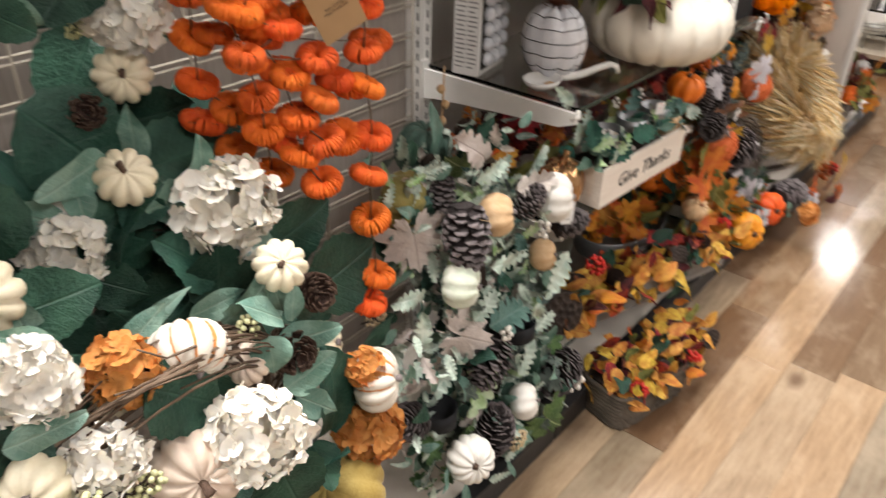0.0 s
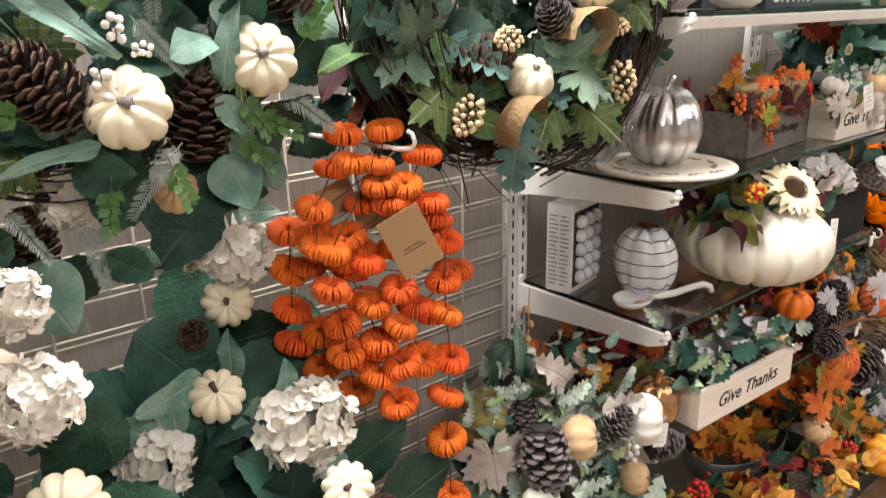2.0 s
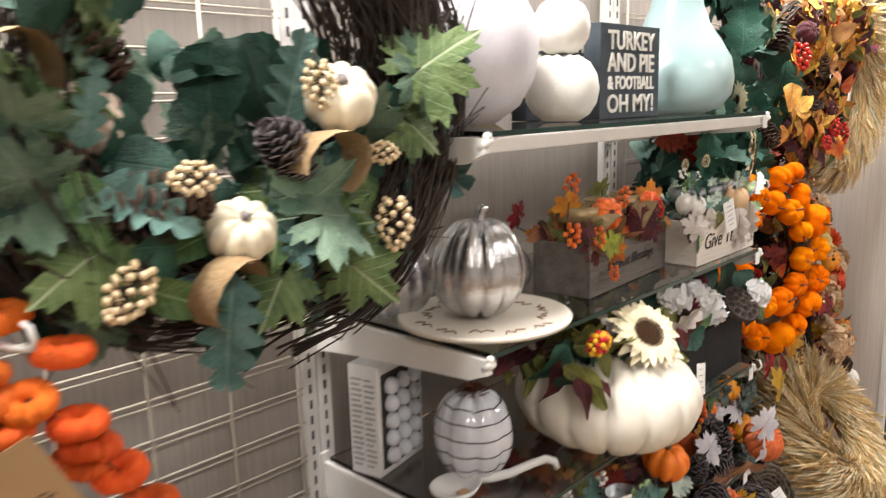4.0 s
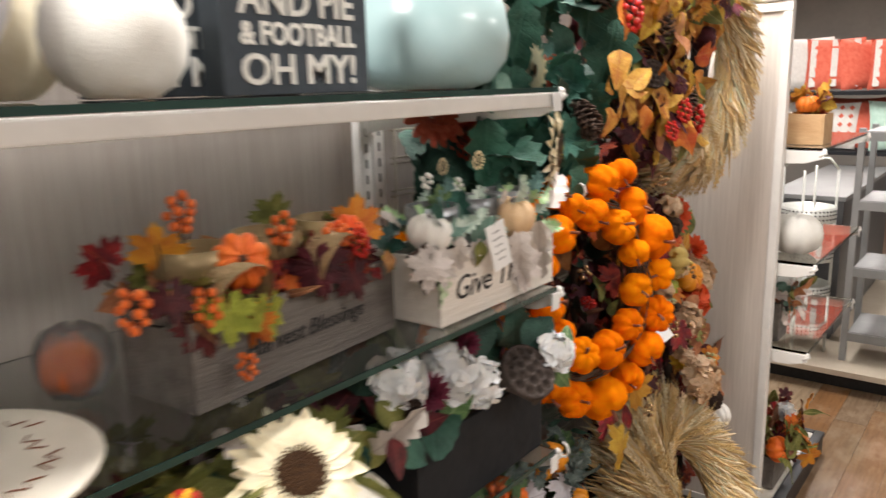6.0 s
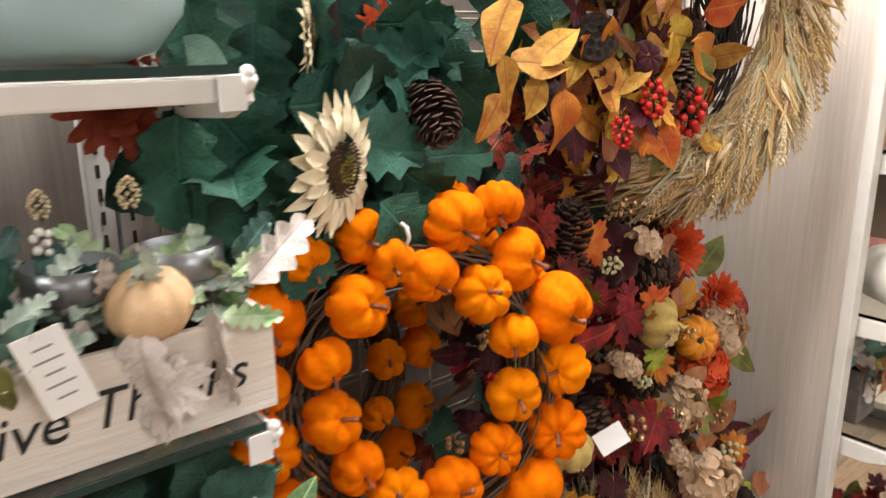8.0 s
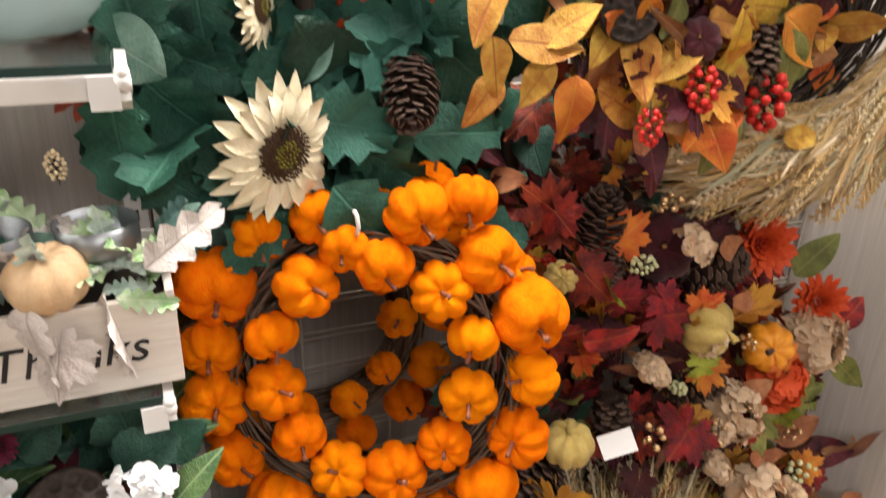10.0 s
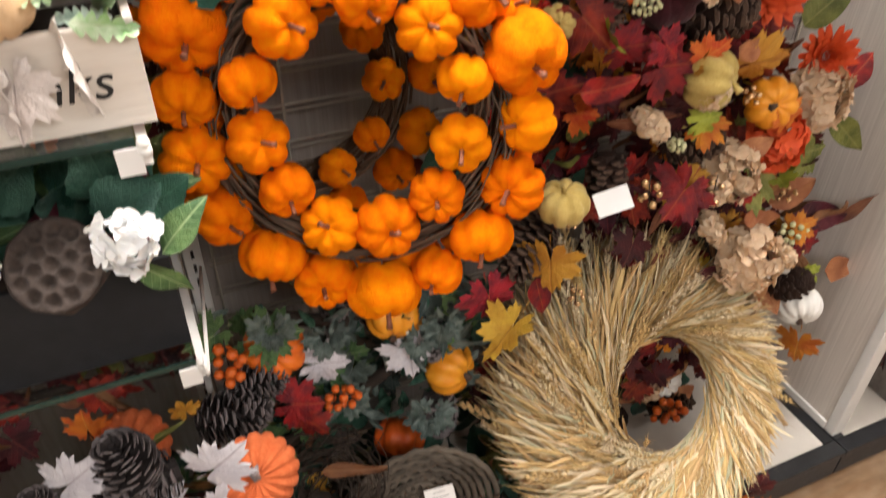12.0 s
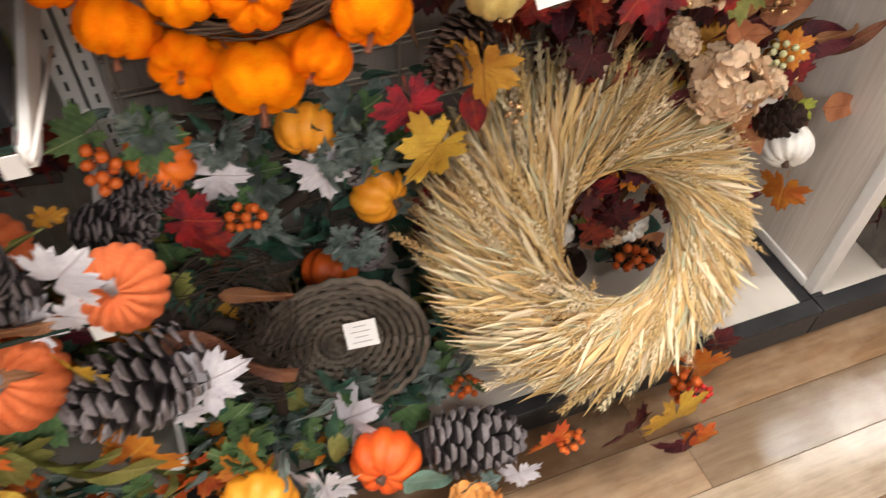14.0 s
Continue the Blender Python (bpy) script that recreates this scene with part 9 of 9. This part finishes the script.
def shaded_garland():
    t = thing("burgundy_garland", (-1.2, 3.2, 1.3), "dark burgundy leaf garland on the grid behind orange wreaths", "garland")
    pts = [(-1.12, 3.46, 1.66), (-1.11, 3.5, 1.45), (-1.11, 3.52, 1.2), (-1.12, 3.5, 0.95)]
    part("vine", raw_mesh("vine", *tube_data(pts, 0.014, 8), "twig"), t)
    leaves_in_box(t, (-1.16, 3.40, 0.98), (-1.06, 3.62, 1.66), ["burgundy_leaf"] * 3 + ["wine_leaf"] * 3 + ["dark_leaf"] * 2 + ["brown_blade"] * 3 + ["red_maple_leaf"] * 2, 95, 0.09, up=-0.1)
    for k in range(9):
        place(t, ("gold_berries", "red_berries", "dark_cone")[k % 3], -1.05, 3.36 + 0.025 * k, 1.10 + 0.09 * ((k * 4) % 5), 0.028, "f")


def forest_wreath():
    t = thing("winter_squash_garland", (-1.0, 3.15, 0.6), "dark green garland with orange pumpkins, grey cones and lilac leaves", "garland")
    ring = [(-1.1 + 0.12 * k / 9, 3.0 + 0.28 * math.sin(k * 0.7), 0.85 - 0.07 * k) for k in range(10)]
    part("vine", raw_mesh("vine", *tube_data(ring, 0.014, 8), "twig"), t)
    dress(t, FOREST + FOREST2)
    leaves_in_box(t, (-1.14, 2.96, 0.52), (-1.02, 3.48, 0.86), ["green_blade", "slate_blade", "slate_ivy", "green_blade", "slate_blade", "green_maple_leaf"], 190, 0.07)
    dress(t, SUCCULENTS)
    nest = ring_mesh("twig", 0.06, 0.045, 150, 19, wire=0.0016, stray=70)
    part("twig_nest", nest, t, facing((-0.90, 3.06, 0.54), (0, 1, 0.1), (-0.5, 0, 0.8)) @ Matrix.Diagonal((1.25, 1.25, 1.25, 1)))
    part("twig_nest", nest, t, facing((-0.90, 3.10, 0.42), (0, 1, -0.1), (-0.7, 0, 0.6)))
    leaves_in_box(t, (-0.98, 2.95, 0.16), (-0.82, 3.50, 0.30), ["green_blade", "slate_blade", "slate_ivy", "green_blade", "green_maple_leaf"], 200, 0.075)
    # two extra leaf fills hide the pale deck, standing in for deep shade
    leaves_in_box(t, (-1.25, 2.95, 0.14), (-1.0, 3.6, 0.34), ["dark_leaf", "dark_leaf", "brown_blade", "olive_leaf"], 90, 0.10)
    leaves_in_box(t, (-0.86, 2.62, 0.13), (-0.74, 3.25, 0.30), ["green_blade", "slate_blade", "olive_leaf", "green_maple_leaf", "orange_maple_leaf"], 110, 0.08)


def cloth_garland():
    t = thing("cloth_pumpkin_garland", (-0.85, 2.9, 0.5), "garland of ridged orange cloth pumpkins, frosted cones and lilac leaves", "garland")
    pts = [(-0.98, 2.60, 0.62), (-0.95, 2.75, 0.60), (-0.93, 2.9, 0.58), (-0.90, 3.05, 0.52), (-0.86, 3.1, 0.4), (-0.84, 3.1, 0.28)]
    part("vine", raw_mesh("vine", *tube_data(pts, 0.014, 8), "twig"), t)
    dress(t, CORDUROY + CORDUROY2)
    leaves_in_box(t, (-1.06, 2.62, 0.34), (-0.93, 3.05, 0.64), ["green_maple_leaf", "olive_maple_leaf", "brown_blade", "dark_leaf", "green_blade"], 120, 0.075)


def wicker_mat(p, n, r):
    t = thing("wicker_plate", p, "dark round wicker plate leaning on the deck", "wicker plate")
    n = Vector(n).normalized()
    u = Vector((0, 0, 1)).cross(n).normalized()
    m = facing(p, u, n.cross(u))
    for k in range(11):
        rr = r * (0.12 + 0.88 * k / 10)
        pts = []
        for i in range(49):
            a = 2 * math.pi * i / 48
            pts.append((rr * math.cos(a), rr * math.sin(a) + 0.002 * math.sin(5 * a + 2 * k), 0.004 * (1 if (i + k) % 2 else -1) + 0.025 * (rr / r) ** 3))
        part("weave_ring", raw_mesh("weave_ring", *tube_data(pts, r * 0.042, 6), "wicker"), t, m)
    for k in range(24):
        a = 2 * math.pi * k / 24
        part("spoke", raw_mesh("spoke", *tube_data([(0, 0, 0), (r * 0.6 * math.cos(a), r * 0.6 * math.sin(a), 0.003), (r * math.cos(a), r * math.sin(a), 0.022)], 0.0028, 4), "wicker"), t, m)
    return t


velvet_wreath()
shaded_garland()
sunflower_garland()
harvest_wreath()
autumn_garland()
straw = straw_ring("straw_wreath", (-0.865, 3.825, 0.512), (0.80, 0.0, 0.60), 0.132, 0.358, 300, 5600, "golden wheat straw wreath with an open middle", -0.85, seed=5, thick=0.085, full=(-0.34, 0.10))
forest_wreath()
cloth_garland()
wicker_mat((-0.885, 3.24, 0.39), (0.95, -0.12, 0.22), 0.170)
swing_tag("price_tag", (-0.845, 3.275, 0.455), (0.2, 0.95, 0.15), (-0.6, 0.0, 0.8), 0.062, 0.052, "paper", "white paper price tag with a printed code", None, 4)
swing_tag("price_tag", (-0.88, 3.606, 1.087), (0.3, 0.85, 0.35), (-0.6, 0.1, 0.8), 0.062, 0.042, "paper", "plain folded white tag among the red leaves", None, 0)
hook("display_hook", (-1.30, 3.20, 0.80), (-1.0, 3.27, 0.765), r=0.0042)
low = thing("leaf_spray", (-0.80, 3.95, DECK), "low spray of orange maple leaves and berries on the deck", "leaf spray")
dress(low, AUTUMN5)
leaves_in_box(low, (-1.20, 3.50, DECK + 0.02), (-1.02, 4.05, 0.55), ["burgundy_leaf", "brown_blade", "dark_leaf", "wine_leaf", "copper_leaf", "red_maple_leaf"], 120, 0.09)
place(low, "white_pumpkin", -1.03, 3.80, 0.36, 0.04, "f")
place(low, "orange_berries", -1.0, 3.72, 0.28, 0.04, "f")
place(low, "dark_cone", -1.0, 3.84, 0.26, 0.04, "u")
part("vine", raw_mesh("vine", *tube_data([(-0.95, 3.7, DECK + 0.02), (-0.85, 3.9, DECK + 0.02), (-0.80, 4.1, DECK + 0.02)], 0.012, 6), "twig"), low)

# ---- the next bay, beyond the end panel ----
for z in (1.545, 1.13, 0.795):
    glass_shelf(z, 4.51, 5.38, front=-0.68, curve=0.11, back=-1.312)
simple_pumpkin("white_pumpkin", (-0.79, 4.69, 1.131), 0.100, "chalk", None, "white washed wooden pumpkin on a glass shelf", flat=0.80, ribs=8, depth=0.09, sharp=0.4)


def orange_box(p):
    t = planter("pine_box", p, 0.15, 0.15, 0.11, "pine", "small pine box filled with orange flowers")
    leaves_in_box(t, (p[0] - 0.05, p[1] - 0.06, p[2] + 0.09), (p[0] + 0.05, p[1] + 0.06, p[2] + 0.17), ["orange_leaf", "gold_maple_leaf", "red_leaf", "yellow_leaf", "wine_leaf"], 44, 0.07, up=0.5)
    place(t, "orange_pumpkin", p[0] + 0.01, p[1] - 0.05, p[2] + 0.145, 0.042, "u")


orange_box((-0.785, 4.71, 1.546))
slim = planter("slim_planter", (-0.86, 4.645, 0.796), 0.12, 0.12, 0.15, "grey_wood", "tall grey planter with muted leaves")
leaves_in_box(slim, (-0.88, 4.60, 0.93), (-0.76, 4.74, 0.99), ["sage_leaf", "olive_leaf", "pale_oak_leaf", "copper_leaf"], 40, 0.075, up=-0.4)
pot = planter("leaf_pot", (-0.89, 4.80, DECK + 0.001), 0.20, 0.17, 0.14, "grey_wood", "grey pot of orange and red leaves on the deck")
leaves_in_box(pot, (-0.97, 4.68, DECK + 0.10), (-0.74, 4.98, DECK + 0.30), ["orange_maple_leaf", "red_maple_leaf", "olive_blade", "olive_leaf", "burgundy_leaf", "brown_blade"], 90, 0.10)
place(pot, "orange_pumpkin", -0.80, 4.72, DECK + 0.18, 0.055, "f")
place(pot, "white_hydrangea", -0.80, 4.80, DECK + 0.32, 0.035, "f")

# ---- the furniture platform across the aisle ----
platform = thing("platform", (-0.5, 7.6, 0), "low beige display platform with a black plinth", "platform")
box("plinth", (-3.2, 1.9, 6.32, 9.0, 0.0, 0.10), "black_base", platform, 0.002)
box("deck_board", (-3.3, 2.0, 6.22, 9.1, 0.101, 0.135), "platform", platform, 0.003)


def tray_stand(x, y, z):
    t = thing("tiered_stand", (x, y, z), "silver four-tier tray stand with pierced rims", "tray stand")
    r = 0.15
    for dx, dy in ((-0.15, 0), (0.15, 0), (0, -0.15), (0, 0.15)):
        tube("post", [(x + dx, y + dy, z), (x + dx, y + dy, z + 1.12)], 0.008, "lace_metal", t)
    tube("handle", [(x - 0.15, y, z + 1.12), (x - 0.1, y, z + 1.18), (x + 0.1, y, z + 1.18), (x + 0.15, y, z + 1.12)], 0.008, "lace_metal", t)
    for k in range(4):
        zz = z + 0.1 + 0.235 * k
        part("tray", to_mesh("tray", lathe_bm([(0, 0), (r, 0), (r + 0.004, 0.004), (r + 0.004, 0.09), (r, 0.09), (r - 0.003, 0.006), (0, 0.006)], 40), "lace_metal"), t, Matrix.Translation((x, y, zz)))
        j = Joined()
        for i in range(40):
            a = 2 * math.pi * i / 40
            for zr in (0.025, 0.05, 0.072):
                j.add(*ball_data((x + (r + 0.005) * math.cos(a), y + (r + 0.005) * math.sin(a), zz + zr), 0.006, 5, 4))
        part("pierced_rim", j.mesh("pierced_rim", "dark_slot"), t)


tray_stand(-1.13, 6.50, 0.136)


def cabinet(x0, x1, y0, y1, z0, z1):
    t = thing("sideboard", ((x0 + x1) / 2, (y0 + y1) / 2, z0), "long dark grey painted sideboard on the platform", "sideboard")
    box("body", (x0, x1, y0, y1, z0 + 0.04, z1 - 0.03), "grey_paint", t, 0.006)
    box("top", (x0 - 0.01, x1 + 0.01, y0 - 0.01, y1 + 0.01, z1 - 0.029, z1), "mid_grey", t, 0.004)
    box("plinth", (x0 + 0.02, x1 - 0.02, y0 + 0.02, y1 - 0.02, z0, z0 + 0.039), "grey_paint", t, 0.002)


cabinet(-1.42, -0.98, 6.75, 8.6, 0.136, 1.06)


def open_shelf(x0, x1, y0, y1, z0, z1):
    t = thing("open_shelf", ((x0 + x1) / 2, (y0 + y1) / 2, z0), "grey wooden open shelf unit", "shelf unit")
    for x in (x0, x1 - 0.035):
        for y in (y0, y1 - 0.035):
            box("leg", (x, x + 0.035, y, y + 0.035, z0, z1), "mid_grey", t, 0.003)
    for k in range(4):
        z = z0 + 0.16 + (z1 - z0 - 0.2) * k / 3
        box("board", (x0 + 0.036, x1 - 0.036, y0, y1, z, z + 0.025), "mid_grey", t, 0.003)
        box("rail", (x0 + 0.036, x1 - 0.036, y0 - 0.012, y0 - 0.001, z - 0.03, z + 0.02), "mid_grey", t, 0.002)


open_shelf(-0.88, -0.2, 6.40, 6.85, 0.136, 1.5)


def cushion(p, w, turn, mat, label, mark=None):
    """A plump square cushion standing on its edge."""
    def make():
        v, f, n = [], [], 12
        for side in (1, -1):
            for i in range(n + 1):
                for k in range(n + 1):
                    a, b = -1 + 2 * i / n, -1 + 2 * k / n
                    puff = (max(0, 1 - a * a) * max(0, 1 - b * b)) ** 0.4
                    pinch = 1 - 0.07 * (1 - abs(a)) - 0.0
                    v.append((side * 0.28 * puff, a * (1 - 0.06 * (1 - b * b)), b * (1 - 0.06 * (1 - a * a))))
        m = (n + 1) ** 2
        for s in (0, 1):
            for i in range(n):
                for k in range(n):
                    q = s * m + i * (n + 1) + k
                    f.append((q, q + n + 1, q + n + 2, q + 1) if s == 0 else (q, q + 1, q + n + 2, q + n + 1))
        return raw_mesh("cushion", v, f, mat)
    me = cached(("cushion", mat), make)
    t = thing("cushion", p, label, "cushion", "cushions on the racks")
    base = Matrix.Translation((p[0], p[1], p[2] + w / 2)) @ pose(0, 0, 0, 0, 0, turn) @ pose(0, 0, 0, 0, -14, 0)
    part("cover", me, t, base @ Matrix.Diagonal((w / 2, w / 2, w / 2, 1)))
    if mark:
        j = Joined()
        for i in range(5):
            for k in range(5):
                a, b = -0.72 + 0.36 * i, -0.72 + 0.36 * k
                puff = 0.28 * ((1 - a * a) * (1 - b * b)) ** 0.4 + 0.012
                s = 0.11
                if mark == "stripe":
                    if i % 2:
                        continue
                    j.add([Vector(q) for q in ((puff, a - s, b - 0.18), (puff, a + s, b - 0.18), (puff, a + s, b + 0.18), (puff, a - s, b + 0.18))], [(0, 1, 2, 3)])
                else:
                    j.add([Vector(q) for q in ((puff, a - s, b), (puff, a, b - s), (puff, a + s, b), (puff, a, b + s))], [(0, 1, 2, 3)])
        part("pattern", j.mesh("pattern", "cloth_white" if mat == "coral" else "coral", smooth=False), t, base @ Matrix.Diagonal((w / 2, w / 2, w / 2, 1)))


def cushion_rack(x0, x1, y, zs):
    t = thing("cushion_rack", ((x0 + x1) / 2, y, 0.1355), "dark shelf rack filled with cushions", "rack")
    for x in (x0, (x0 + x1) / 2, x1):
        box("post", (x, x + 0.05, y + 0.25, y + 0.30, 0.1355, 2.3), "grey_paint", t, 0.003)
    for z in zs:
        box("board", (x0, x1 + 0.05, y - 0.25, y + 0.245, z - 0.03, z), "black_wood", t, 0.003)


cushion_rack(-2.6, 0.6, 8.75, (1.18, 1.66))
kinds = [("coral", None, "plain coral cushion on the rack"), ("coral", "stripe", "coral cushion with white stripes"), ("cloth_white", "lattice", "white cushion with a coral lattice print"), ("cloth_mint", None, "soft mint green cushion on the rack"), ("cloth_white", None, "plain off-white cushion on the rack")]
for i in range(13):
    a = kinds[(i * 3) % 5 if i % 4 else 2]
    cushion((-2.45 + 0.24 * i + rng.uniform(-0.05, 0.05), 8.68 + 0.06 * (i % 2), 1.181), rng.uniform(0.38, 0.46), rng.uniform(-95, -45), a[0], a[2], a[1])
    b = kinds[(0, 1, 0, 4, 1)[i % 5]]
    cushion((-2.45 + 0.24 * i + rng.uniform(-0.05, 0.05), 8.66 + 0.06 * (i % 2), 1.661), rng.uniform(0.40, 0.48), rng.uniform(-95, -45), b[0], b[2], b[1])

for ob in bpy.data.objects:
    if ob.name.startswith(("twig_ring", "twig_nest")):
        ob["kind"] = "stuff"

# ---- floor boards ----
def floor_planks():
    rnd = random.Random(12)
    w = 0.152
    lengths = (0.9, 1.05, 1.2)
    meshes = {l: raw_mesh("plank", *plank_data(w - 0.0012, l - 0.0012), "plank", smooth=False) for l in lengths}
    rest = Joined()
    count = 0
    x = -0.78
    row = 0
    while x < 2.9:
        y = -1.4 + rnd.uniform(-0.5, 0)
        while y < 8.0:
            l = rnd.choice(lengths)
            near = x < 0.9 and y < 7.0
            if near and count < 300:
                ob = new("plank", meshes[l])
                ob.parent = floor_base
                ob.matrix_basis = Matrix.Translation((x + w / 2, y + l / 2, 0))
                count += 1
            else:
                v, f = plank_data(w - 0.0012, l - 0.0012)
                rest.add([Vector(p) + Vector((x + w / 2, y + l / 2, 0)) for p in v], f)
            y += l
        x += w
    k = -0.78 - w
    while k > -3.4:
        y = 5.45
        while y < 8:
            l = rnd.choice(lengths)
            v, f = plank_data(w - 0.0012, l - 0.0012)
            rest.add([Vector(p) + Vector((k + w / 2, y + l / 2, 0)) for p in v], f)
            y += l
        k -= w
    ob = new("planks", rest.mesh("planks", "plank_rest", smooth=False))
    ob.parent = floor_base
    ob["kind"] = "stuff"


def plank_data(w, l):
    a, b, e = w / 2, l / 2, 0.0008
    v = [(-a, -b, -0.006), (a, -b, -0.006), (a, b, -0.006), (-a, b, -0.006), (-a, -b, -e), (a, -b, -e), (a, b, -e), (-a, b, -e), (-a + e, -b + e, 0), (a - e, -b + e, 0), (a - e, b - e, 0), (-a + e, b - e, 0)]
    f = [(8, 9, 10, 11)]
    for i in range(4):
        k = (i + 1) % 4
        f += [(i, k, k + 4, i + 4), (i + 4, k + 4, k + 8, i + 8)]
    return v, f


floor_planks()
